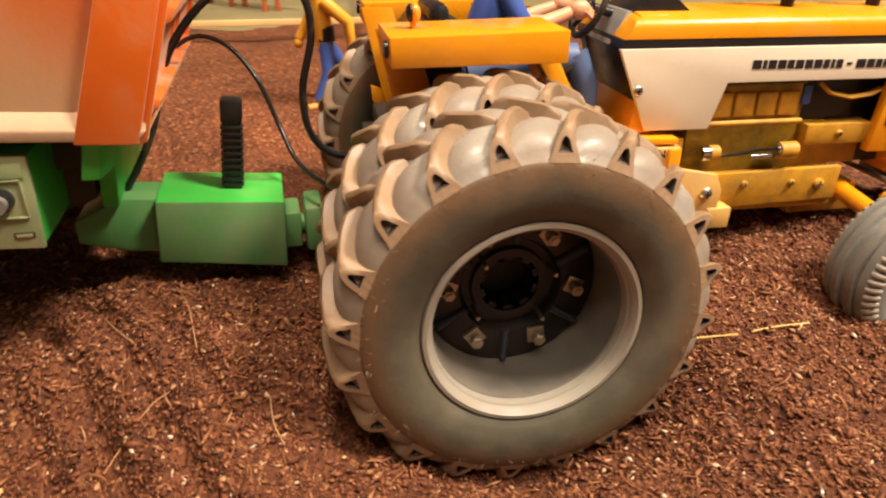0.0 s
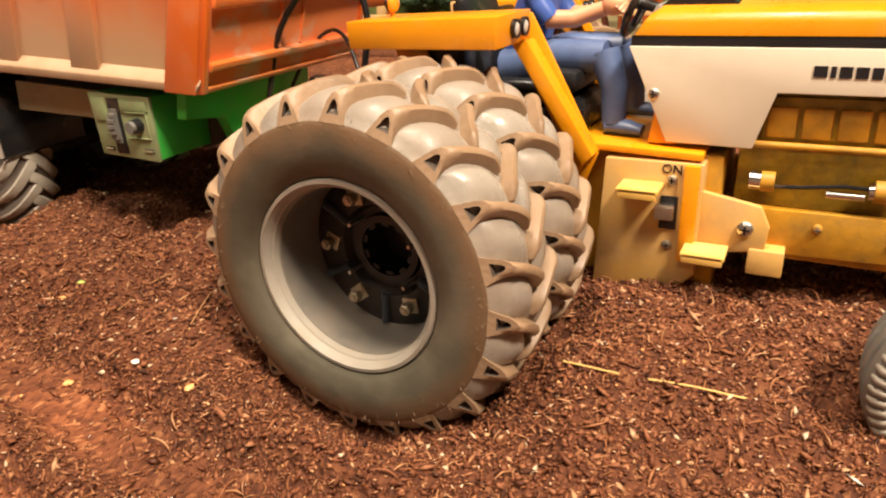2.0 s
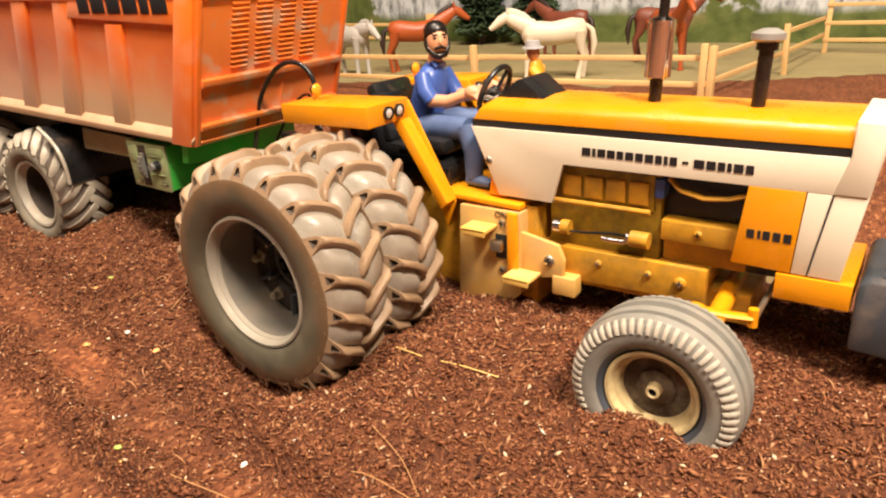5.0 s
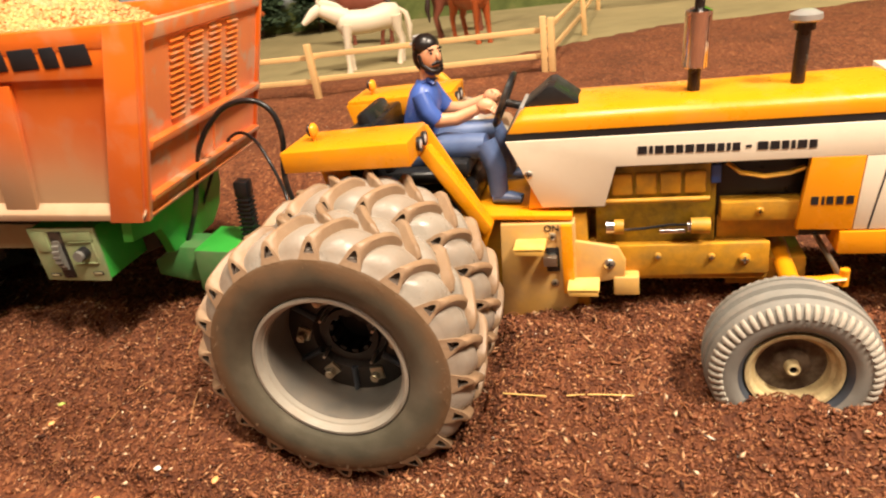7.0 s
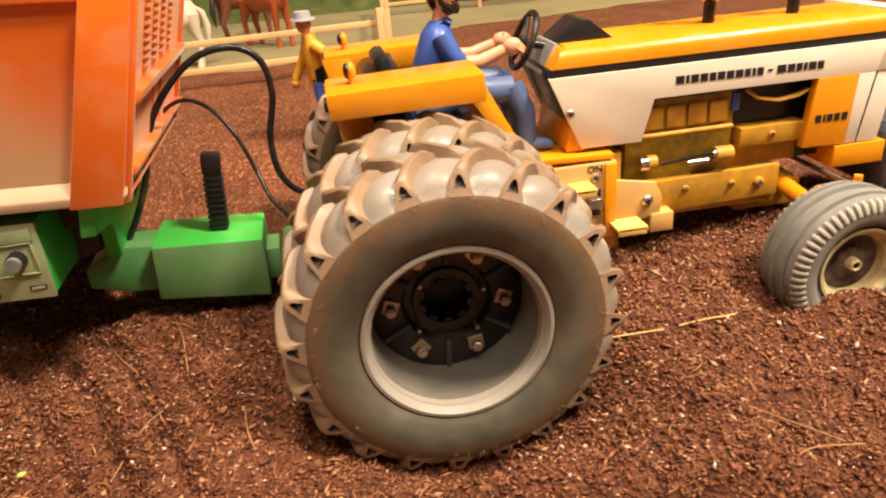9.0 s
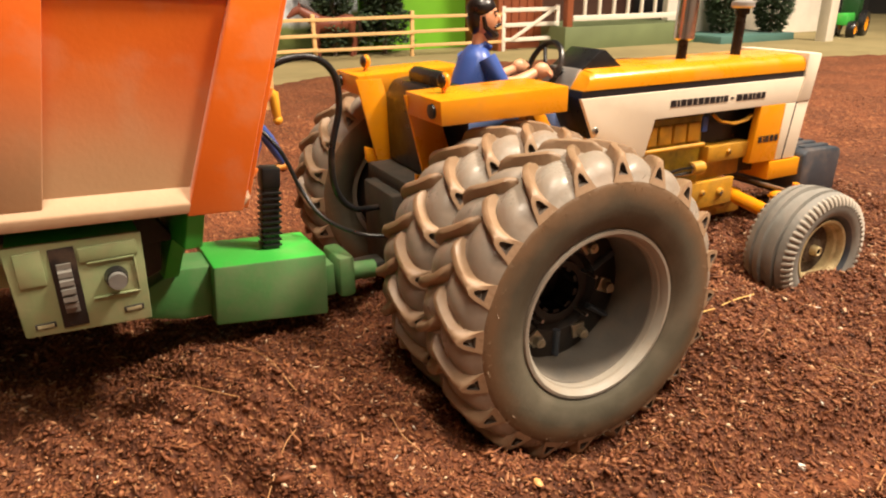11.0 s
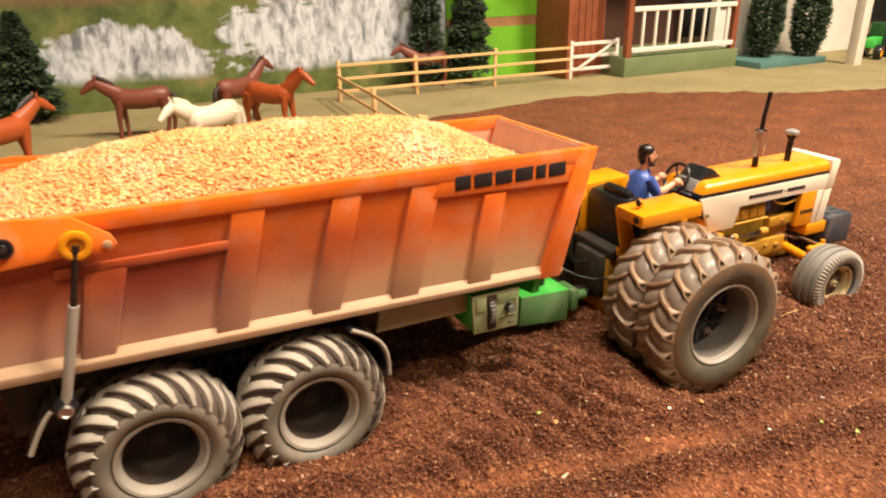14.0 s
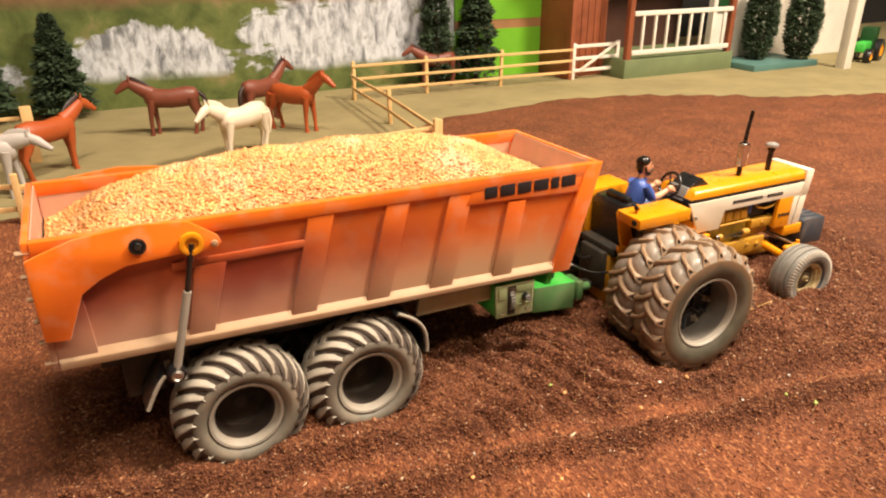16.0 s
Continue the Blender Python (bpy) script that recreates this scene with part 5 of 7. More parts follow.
# dash, column and steering wheel
bm = B()
prism(bm, [(0.0700, 0.0980), (0.0840, 0.1085), (0.0870, 0.1085), (0.0990, 0.0990)], -0.0130, 0.0130, 0.0006)
part("dashboard", bm, M_BLACK, tractor, "black angled dashboard")
bm = B()
tube(bm, [(0.0820, 0, 0.0940), (0.0600, 0, 0.1000)], 0.0020, 10)
part("steering_column", bm, M_BLACK, tractor, "black steering column")
bm = B()
ring = []
for k in range(28):
    a = 2 * math.pi * k / 28
    ring.append((0.0130 * math.cos(a), 0.0130 * math.sin(a), 0))
tube(bm, ring, 0.0015, 8, closed=True)
for k in range(3):
    a = 2 * math.pi * k / 3 + 0.5
    tube(bm, [(0, 0, -0.001), (0.0128 * math.cos(a), 0.0128 * math.sin(a), 0)], 0.0010, 6)
ball(bm, (0, 0, 0), 0.0025)
part("steering_wheel", bm, M_BLACK, tractor, "black three-spoke steering wheel", pose(0.0610, 0.0040, 0.1000, 0, -66, 0))
bm = B()
prism(bm, [(0.0725, 0.0520), (0.0745, 0.0655), (0.0790, 0.0535), (0.0830, 0.0520)], -0.0232, 0.0232, 0.0004)
part("cowl_wall", bm, M_YELLOW, tractor, "yellow cowl behind the bonnet")
# black wall added in place of the shaded gap below the dashboard
bm = B()
prism(bm, [(0.0790, 0.0520), (0.0670, 0.0866), (0.0720, 0.0866), (0.0850, 0.0520)], -0.0220, 0.0220, 0.0004)
part("footwell", bm, M_BLACK, tractor, "black wall for the shade in the footwell")
bm = B()
prism(bm, [(0.0635, 0.0870), (0.0705, 0.1000), (0.0730, 0.0995), (0.0665, 0.0868)], -0.0130, 0.0130, 0.0004)
part("steering_plate", bm, M_CAP, tractor, "bare grey plate under the dashboard")

# exhaust and air intake
bm = B()
tube(bm, [(0.1486, -0.004, 0.0985), (0.1490, -0.004, 0.1120)], 0.0028, 16, 0)
tube(bm, [(0.1490, -0.004, 0.1095), (0.1490, -0.004, 0.1108), (0.1502, -0.004, 0.1345), (0.1502, -0.004, 0.1360)], [0.0030, 0.0057, 0.0057, 0.0028], 24, 1)
tube(bm, [(0.1502, -0.004, 0.1350), (0.1512, -0.004, 0.1480), (0.1545, -0.004, 0.1690)], [0.0022, 0.0020, 0.0020], 14, 0)
part("exhaust_pipe", bm, [M_PIPE, M_CHROME], tractor, "chrome silencer on a dark exhaust pipe")
bm = B()
tube(bm, [(0.1915, -0.004, 0.0985), (0.1925, -0.004, 0.1230)], 0.0029, 16, 0)
tube(bm, [(0.1925, -0.004, 0.1225), (0.1926, -0.004, 0.1260)], 0.0042, 18, 0)
tube(bm, [(0.1926, -0.004, 0.1258), (0.1926, -0.004, 0.1268), (0.1927, -0.004, 0.1290), (0.1927, -0.004, 0.1306)], [0.0052, 0.0066, 0.0064, 0.0030], 24, 1)
part("air_intake", bm, [M_PIPE, M_CAP], tractor, "dark intake pipe with chrome mushroom cap")
bm = B()
box(bm, -0.060, -0.030, -0.0060, 0.0060, 0.0080, 0.0140, 0.001)
part("hitch", bm, M_DARK, tractor, "dark tow hitch")


# ---- driver doll ----
def limb(bm, pts, radii, mi, seg=12):
    tube(bm, pts, radii, seg, mi)


bm = B()
C0 = 0.0045
limb(bm, [(0.0100, C0, 0.070), (0.0130, C0, 0.080), (0.0175, C0, 0.094), (0.0208, C0, 0.106), (0.0218, C0, 0.1125)], [(0.0100, 0.0085), (0.0105, 0.0088), (0.0118, 0.0092), (0.0115, 0.0080), (0.0045, 0.0045)], 0, 18)
limb(bm, [(0.0220, C0, 0.110), (0.0235, C0, 0.1180)], 0.0038, 1)
tube(bm, [(0.0198, C0, 0.1115), (0.0238, C0, 0.1135), (0.0268, C0, 0.1115)], [(0.0052, 0.0018)] * 3, 10, 0)
HEAD = Matrix.Translation((0.0246, C0, 0.1250)) @ pose(0, 0, 0, 0, 0, -38)


def head_ball(c, r, mi, scale, seg=16):
    before = set(bm.verts)
    ball(bm, (0, 0, 0), r, mi, seg, scale)
    for v in set(bm.verts) - before:
        v.co = HEAD @ (v.co + Vector(c))


def head_tube(pts, radii, mi):
    tube(bm, [HEAD @ Vector(p) for p in pts], radii, 8, mi)


head_ball((0.0006, 0, -0.0004), 0.0074, 1, (0.92, 0.80, 1.22), 20)
head_ball((-0.0010, 0, 0.0042), 0.0074, 2, (0.98, 0.90, 0.82), 20)
head_ball((-0.0030, 0, -0.0004), 0.0066, 2, (0.75, 1.00, 1.25))
head_ball((0.0022, 0, -0.0066), 0.0050, 3, (0.90, 0.86, 0.72))
head_tube([(0.0010, -0.0062, 0.0010), (0.0020, -0.0058, -0.0040), (0.0050, -0.0030, -0.0075), (0.0062, 0, -0.0080), (0.0050, 0.0030, -0.0075), (0.0020, 0.0058, -0.0040), (0.0010, 0.0062, 0.0010)], [0.0009, 0.0013, 0.0016, 0.0017, 0.0016, 0.0013, 0.0009], 2)
head_tube([(0.0064, -0.0032, -0.0042), (0.0078, 0, -0.0030), (0.0064, 0.0032, -0.0042)], [0.0006, 0.0011, 0.0006], 2)
head_ball((0.0076, 0, -0.0006), 0.0013, 1, (0.9, 0.8, 1.6), 8)
for s in (-1, 1):
    head_ball((0.0064, s * 0.0026, 0.0014), 0.0008, 2, (0.6, 1.3, 0.7), 8)
    head_tube([(0.0066, s * 0.0012, 0.0030), (0.0062, s * 0.0040, 0.0032)], 0.0005, 2)
for s in (-1, 1):
    limb(bm, [(0.0208, C0 + s * 0.0100, 0.1075), (0.0240, C0 + s * 0.0125, 0.0995), (0.0280, C0 + s * 0.0120, 0.0945)], [0.0046, 0.0050, 0.0046], 0)
    limb(bm, [(0.0270, C0 + s * 0.0120, 0.0945), (0.0380, C0 + s * 0.0105, 0.0945), (0.0490, C0 + s * 0.0095, 0.0985)], [0.0037, 0.0034, 0.0026], 1)
    ball(bm, (0.0530, C0 + s * 0.0098, 0.0995), 0.0042, 1, 12, (1.15, 0.8, 0.95))
    for q in range(3):
        tube(bm, [(0.0530 + q * 0.0016, C0 + s * 0.0075, 0.1025 - q * 0.001), (0.0560 + q * 0.0012, C0 + s * 0.0105, 0.1010 - q * 0.0012), (0.0545 + q * 0.0012, C0 + s * 0.0125, 0.0985 - q * 0.001)], 0.0010, 6, 1)
    limb(bm, [(0.008, C0 + s * 0.0060, 0.0745), (0.031, C0 + s * 0.0105, 0.0805), (0.0520, C0 + s * 0.0130, 0.0808)], [0.0082, 0.0074, 0.0062], 4)
    limb(bm, [(0.0508, C0 + s * 0.0130, 0.0822), (0.0562, C0 + s * 0.0155, 0.0700), (0.0568, C0 + s * 0.0170, 0.0560)], [0.0062, 0.0054, 0.0046], 4)
    limb(bm, [(0.0540, C0 + s * 0.0172, 0.0552), (0.0620, C0 + s * 0.0176, 0.0548), (0.0685, C0 + s * 0.0182, 0.0540)], [(0.0040, 0.0030), (0.0042, 0.0030), (0.0034, 0.0022)], 5)
thing("driver_doll", "seated doll driver in blue shirt and trousers", "doll", bm=bm, mats=[M_SHIRT, M_SKIN, M_HAIR, M_RUST, M_JEANS, M_JEANS], angle=60)

# ---- standing doll behind the tractor ----
bm = B()
for s, dx in ((-1, -0.028), (1, 0.008)):
    limb(bm, [(0, s * 0.004, 0.050), (dx * 0.45 - 0.004, s * 0.006, 0.028), (dx, s * 0.007, 0.008)], [0.0062, 0.0050, 0.0040], 0)
    limb(bm, [(dx - 0.002, s * 0.007, 0.004), (dx + 0.009, s * 0.008, 0.003)], [(0.0040, 0.0038), (0.0036, 0.0026)], 1)
    limb(bm, [(0.002, s * 0.010, 0.080), (-0.004 - s * 0.010, s * 0.019, 0.066), (-s * 0.016, s * 0.017, 0.050)], [0.0050, 0.0046, 0.0034], 2)
    ball(bm, (-s * 0.0165, s * 0.017, 0.047), 0.0040, 2, 10)
limb(bm, [(0, 0, 0.047), (0.001, 0, 0.060), (0.002, 0, 0.076), (0.003, 0, 0.087)], [(0.0100, 0.0070), (0.0100, 0.0070), (0.0120, 0.0075), (0.0060, 0.0050)], 2, 14)
limb(bm, [(-0.0005, 0, 0.051), (0.000, 0, 0.062)], [(0.0106, 0.0078), (0.0104, 0.0076)], 3, 14)
ball(bm, (0.005, 0, 0.0945), 0.0068, 4, 14, (0.9, 0.85, 1.1))
limb(bm, [(0.005, 0, 0.0975), (0.005, 0, 0.0985)], [0.0100, 0.0096], 5, 16)
limb(bm, [(0.005, 0, 0.0985), (0.005, 0, 0.1040)], [0.0072, 0.0062], 5, 16)
thing("farmhand_doll", "standing doll in yellow jacket and blue jeans", "doll", pose(-0.0430, 0.2500, -0.004, 0, 0, 190), bm=bm,
      mats=[M_SHIRT, M_BROWNSHOE, M_YSHIRT, M_BLACK, M_SKIN, M_GREYHAT], angle=60)


# ---- trailer ----
TRAILER = pose(-0.080, -0.063, 0, 0, 0, 2.7)
trailer = thing("tipping_trailer", "dusty orange tipping trailer heaped with grain", "trailer", TRAILER)
WID = 0.128


def top_at(s):
    return 0.1612 - 0.0300 * s


def bot_at(s):
    return 0.0690 - 0.0515 * (s + 0.031)


def lean(z):
    """Where the sloping front stands at height z."""
    return -0.031 + (z - 0.0690) * 0.0275 / 0.0922


def bar(bm, s0b, s1b, zb0, zb1, s0t, s1t, zt0, zt1, y0, y1, bevel=0.0006):
    prism(bm, [(s0b, zb0), (s1b, zb1), (s1t, zt1), (s0t, zt0)], y0, y1, bevel)


REAR = -0.4180
for side in (0, 1):
    # the far side mirrors the near one
    Y = (lambda a, b: (a, b)) if side == 0 else (lambda a, b: (WID - b, WID - a))
    bm = B()
    prism(bm, [(lean(0.0690), bot_at(-0.031)), (lean(0.1612), top_at(-0.004)), (REAR, top_at(REAR)), (REAR, bot_at(REAR))], *Y(0.0022, 0.0045))
    wall = part("side_wall", bm, [M_ORANGE], trailer, "orange side sheet with brown dust below")
    bm = B()
    prism(bm, [(-0.0035, top_at(-0.0035)), (REAR, top_at(REAR)), (REAR, top_at(REAR) - 0.0095), (lean(0.1520), top_at(0) - 0.0095)], *Y(-0.0012, 0.0058), 0.0007)
    part("top_rail", bm, M_ORANGE_CLEAN, wall, "orange top rail")
    bm = B()
    prism(bm, [(lean(0.0690), bot_at(-0.031) + 0.0010), (lean(0.079), bot_at(-0.031) + 0.0098), (REAR, bot_at(REAR) + 0.0115), (REAR, bot_at(REAR) + 0.0005)], *Y(-0.0020, 0.0030))
    # its upper half slopes back to the side sheet
    for v in bm.verts:
        low = bot_at(v.co.x) + 0.006
        if v.co.z > low and (v.co.y < 0 or v.co.y > WID):
            v.co.z -= 0.0056
    bmesh.ops.bevel(bm, geom=bm.edges[:], offset=0.0006, segments=2, profile=0.5, affect="EDGES")
    part("bottom_rail", bm, M_RAIL, wall, "bottom rail caked in pale dust")
    bm = B()
    prism(bm, [(lean(0.0690), bot_at(-0.031)), (lean(0.1612), top_at(-0.004)), (lean(0.1612) - 0.0155, top_at(-0.02)), (lean(0.0690) - 0.0185, bot_at(-0.05))], *Y(-0.0022, 0.0030), 0.0008)
    part("front_post", bm, M_ORANGE_CLEAN, wall, "slanting orange corner post")
    bm = B()
    prism(bm, [(-0.0180, top_at(-0.018) - 0.006), (-0.0240, 0.1392), (-0.1330, 0.1455), (-0.1265, top_at(-0.127) - 0.006)], *Y(-0.0008, 0.0030), 0.0006)
    board = part("name_board", bm, M_ORANGE_CLEAN, wall, "orange board with black lettering bars")
    bm = B()
    x = -0.1170
    for wd in (0.0115, 0.0135, 0.0130, 0.0140, 0.0080, 0.0140):
        z0 = 0.1478 - 0.030 * (x + 0.1170) * 0.9
        yy = Y(-0.0015, -0.0006)
        box(bm, x, x + wd, yy[0], yy[1], z0, z0 + 0.0094, 0.0006)
        x += wd + 0.0026
    part("lettering_bar", bm, M_STRIPE, board, "thick black lettering bars")
    for s0b, s1b, s0t, s1t, zt in ((-0.1078, -0.0896, -0.0946, -0.0778, 0.141), (-0.1650, -0.1453, -0.1458, -0.1258, 0.1600), (-0.2174, -0.1990, -0.1967, -0.1787, 0.1612),
                                   (-0.2738, -0.2557, -0.2545, -0.2360, 0.1630), (-0.3427, -0.3262, -0.3317, -0.3113, 0.142), (-0.4180, -0.3960, -0.4180, -0.3990, 0.168)):
        bm = B()
        bar(bm, s0b, s1b, bot_at(s0b) + 0.0066, bot_at(s1b) + 0.0066, s0t, s1t, zt, zt - 0.0005, *Y(-0.0004, 0.0030))
        part("rib", bm, M_ORANGE, wall, "pressed stiffening rib")
    bm = B()
    prism(bm, [(-0.3450, 0.1392), (-0.3455, 0.1448), (-0.2588, 0.1430), (-0.2594, 0.1380)], *Y(-0.0004, 0.0030), 0.0007)
    part("mid_rail", bm, M_ORANGE, wall, "short middle rail")

# front wall with louvres and ledges
bm = B()
prism(bm, [(lean(0.0690), 0.0690), (lean(0.1612), 0.1612), (lean(0.1612) - 0.0030, 0.1612), (lean(0.0690) - 0.0030, 0.0690)], 0.0030, WID - 0.0030)
front = part("front_wall", bm, M_FRONT, trailer, "orange front wall with louvres")
for z, h, d in ((0.1560, 0.0090, 0.0022), (0.1062, 0.0062, 0.0040), (0.0800, 0.0052, 0.0040), (0.0705, 0.0040, 0.0015)):
    bm = B()
    prism(bm, [(lean(z - h / 2) - 0.001, z - h / 2), (lean(z - h / 2) + d, z - h / 2 + 0.001), (lean(z + h / 2) + d, z + h / 2 - 0.0012), (lean(z + h / 2) - 0.001, z + h / 2)], 0.0032, WID - 0.0032, 0.0005)
    part("ledge", bm, M_FRONT, front, "folded orange ledge")
for c0, c1 in ((0.026, 0.039), (0.045, 0.058), (0.065, 0.078), (0.085, 0.098)):
    for k in range(13):
        z = 0.1128 + k * 0.0030
        bm = B()
        prism(bm, [(lean(z) - 0.0002, z), (lean(z) + 0.0014, z), (lean(z + 0.0019) - 0.0002, z + 0.0019)], c0, c1)
        part("louvre", bm, M_FRONT, front)
for yy in (0.0, WID - 0.0034):
    bm = B()
    prism(bm, [(lean(0.0690) - 0.001, 0.0690), (lean(0.0690) + 0.0022, 0.0690), (lean(0.1612) + 0.0022, 0.1612), (lean(0.1612) - 0.001, 0.1612)], yy, yy + 0.0034, 0.0006)
    part("corner_strip", bm, M_ORANGE_CLEAN, front)
for yy in (0.052, 0.070):
    bm = B()
    prism(bm, [(lean(0.083), 0.083), (lean(0.083) + 0.0012, 0.083), (lean(0.1035) + 0.0012, 0.1035), (lean(0.1035), 0.1035)], yy, yy + 0.0014)
    part("seam", bm, M_FRONT, front)
# inner lining, tail wall and floor
bm = B()
prism(bm, [(REAR, bot_at(REAR)), (REAR, top_at(REAR)), (REAR - 0.004, top_at(REAR)), (REAR - 0.004, bot_at(REAR))], 0.0, WID, 0.0008)
tail = part("tailgate", bm, M_ORANGE, trailer, "orange tailgate")
for k in range(6):
    for yy in (0.0015, WID - 0.0015):
        bm = B()
        z = bot_at(REAR) + 0.006 + k * 0.0145
        tube(bm, [(REAR - 0.0075, yy, z), (REAR - 0.0005, yy, z)], 0.0017, 8)
        part("hinge_pin", bm, M_RAIL, tail)
for y0, y1 in ((0.0045, 0.0052), (WID - 0.0052, WID - 0.0045)):
    bm = B()
    prism(bm, [(-0.035, 0.075), (-0.010, 0.1600), (REAR + 0.002, top_at(REAR) - 0.001), (REAR + 0.002, 0.092)], y0, y1)
    part("lining", bm, M_INSIDE, trailer, "faded inner wall")
bm = B()
prism(bm, [(lean(0.075) - 0.0036, 0.075), (lean(0.1600) - 0.0036, 0.1600), (lean(0.1600) - 0.0044, 0.1600), (lean(0.075) - 0.0044, 0.075)], 0.0053, WID - 0.0053)
part("lining", bm, M_INSIDE, trailer, "faded inner wall")
bm = B()
prism(bm, [(REAR + 0.0005, 0.09), (REAR + 0.0005, top_at(REAR) - 0.001), (REAR + 0.0013, top_at(REAR) - 0.001), (REAR + 0.0013, 0.09)], 0.0053, WID - 0.0053)
part("lining", bm, M_INSIDE, trailer, "faded inner wall")
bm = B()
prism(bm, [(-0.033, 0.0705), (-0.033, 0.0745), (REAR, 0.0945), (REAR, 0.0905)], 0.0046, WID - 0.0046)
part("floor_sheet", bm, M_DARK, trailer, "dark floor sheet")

# tailgate arms with pivots and rams
for side in (0, 1):
    Y = (lambda a, b: (a, b)) if side == 0 else (lambda a, b: (WID - b, WID - a))
    sg = -1 if side == 0 else 1
    edge = 0.0 if side == 0 else WID
    bm = B()
    prism(bm, [(-0.4220, 0.1640), (-0.4147, 0.1668), (-0.3950, 0.1728), (-0.3608, 0.1755), (-0.3322, 0.1722), (-0.3160, 0.1600), (-0.3140, 0.1548), (-0.3180, 0.1505), (-0.3360, 0.1520), (-0.3713, 0.1505), (-0.3860, 0.1450), (-0.3970, 0.1380), (-0.4088, 0.1100), (-0.4220, 0.1120)], *Y(-0.0052, -0.0024), 0.0008)
    arm = part("tailgate_arm", bm, M_ORANGE_CLEAN, trailer, "curved orange tailgate arm")
    out = edge + sg * 0.0052
    for (s, z), prof, mats, lab in (((-0.3626, 0.1622), [(0, 0.0001), (0, 0.0050), (-0.0018, 0.0050), (-0.0020, 0.0034), (-0.0012, 0.0030), (-0.0026, 0.0022), (-0.0028, 0.0001)], [M_BLACK], "black ring bolt"),
                                    ((-0.3325, 0.1580), [(0, 0.0001), (0, 0.0074), (-0.0030, 0.0074), (-0.0034, 0.0062), (-0.0030, 0.0042), (-0.0012, 0.0038), (-0.0012, 0.0001)], [M_YELLOW], "yellow ring pivot"),
                                    ((-0.3185, 0.1552), [(0, 0.0001), (0, 0.0022), (-0.0014, 0.0020), (-0.0018, 0.0001)], [M_ORANGE], "small bolt")):
        bm = B()
        lathe(bm, prof, 24)
        part("pivot", bm, mats, arm, lab, Matrix.Translation((s, out, z)) @ pose(0, 0, 0, 0, 0, 0 if side == 0 else 180))
    bm = B()
    yr = edge + sg * 0.0070
    tube(bm, [(-0.3325, yr, 0.1580), (-0.3400, yr, 0.1250)], 0.0018, 10, 0)
    tube(bm, [(-0.3396, yr, 0.1270), (-0.3548, yr, 0.0705)], [0.0027, 0.0027], 12, 1)
    part("ram", bm, [M_PIPE, M_RIM], trailer, "thin hydraulic ram")
    bm = B()
    lathe(bm, [(0.004, 0.0001), (0.004, 0.0062), (-0.0020, 0.0062), (-0.0026, 0.0040), (-0.0030, 0.0036)], 20)
    lathe(bm, [(-0.0028, 0.0040), (-0.0044, 0.0038), (-0.0050, 0.0030), (-0.0042, 0.0022), (-0.0042, 0.0001)], 20, [1] * 4)
    part("ram_eye", bm, [M_BLACK, M_STEEL], trailer, "dark ram mount with a steel nut", Matrix.Translation((-0.3548, yr, 0.0705)) @ pose(0, 0, 0, 0, 0, 0 if side == 0 else 180))

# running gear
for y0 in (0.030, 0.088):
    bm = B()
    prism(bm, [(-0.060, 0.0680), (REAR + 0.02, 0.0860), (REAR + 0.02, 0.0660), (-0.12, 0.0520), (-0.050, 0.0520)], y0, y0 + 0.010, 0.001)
    # beams nearly black: the shade under the body is in their colour
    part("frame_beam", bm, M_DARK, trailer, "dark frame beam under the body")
bm = B()
prism(bm, [(-0.1690, 0.0700), (-0.1000, 0.0660), (-0.1000, 0.0520), (-0.1720, 0.0545)], 0.0110, 0.0140, 0.0006)
part("side_skirt", bm, M_CHASSIS, trailer, "dusty khaki frame plate")


def trailer_crown(a):
    return 0.0462 - 0.0092 * max(0.0, a / 0.0195) ** 3.0


def trailer_turn(a):
    return -0.50 * max(0.0, (a + 0.003) / 0.0231) ** 1.25


def trailer_tyre_mesh():
    R, half = 0.0485, 0.0195
    crown = trailer_crown
    bm = B()
    prof = [(-half + 2 * half * i / 12, crown(abs(-half + 2 * half * i / 12))) for i in range(13)]
    side = [(half + 0.0007, 0.0352), (half + 0.0010, 0.0330), (half + 0.0006, 0.0306), (half - 0.0012, 0.0282), (half - 0.0040, 0.0262)]
    lathe(bm, [(-y, r) for y, r in side[::-1]] + prof + side, 64, [1] * 5 + [0] * 12 + [1] * 5)
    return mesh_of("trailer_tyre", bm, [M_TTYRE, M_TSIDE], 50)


def trailer_rim_mesh():
    bm = B()
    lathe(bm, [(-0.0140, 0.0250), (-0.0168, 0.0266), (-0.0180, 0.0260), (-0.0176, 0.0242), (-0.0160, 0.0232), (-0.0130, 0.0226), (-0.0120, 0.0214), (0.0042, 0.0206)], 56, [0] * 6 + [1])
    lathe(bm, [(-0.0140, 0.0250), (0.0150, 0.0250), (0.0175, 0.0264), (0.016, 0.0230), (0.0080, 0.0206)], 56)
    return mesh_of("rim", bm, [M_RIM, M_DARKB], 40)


def trailer_disc_mesh():
    bm = B()
    lathe(bm, [(0.0040, 0.0206), (0.0075, 0.0185), (0.0080, 0.0150), (0.0070, 0.0120), (0.0040, 0.0060), (0.0025, 0.0045), (0.0025, 0.0001)], 32)
    return mesh_of("trailer_wheel", bm, [M_DARK], 40)


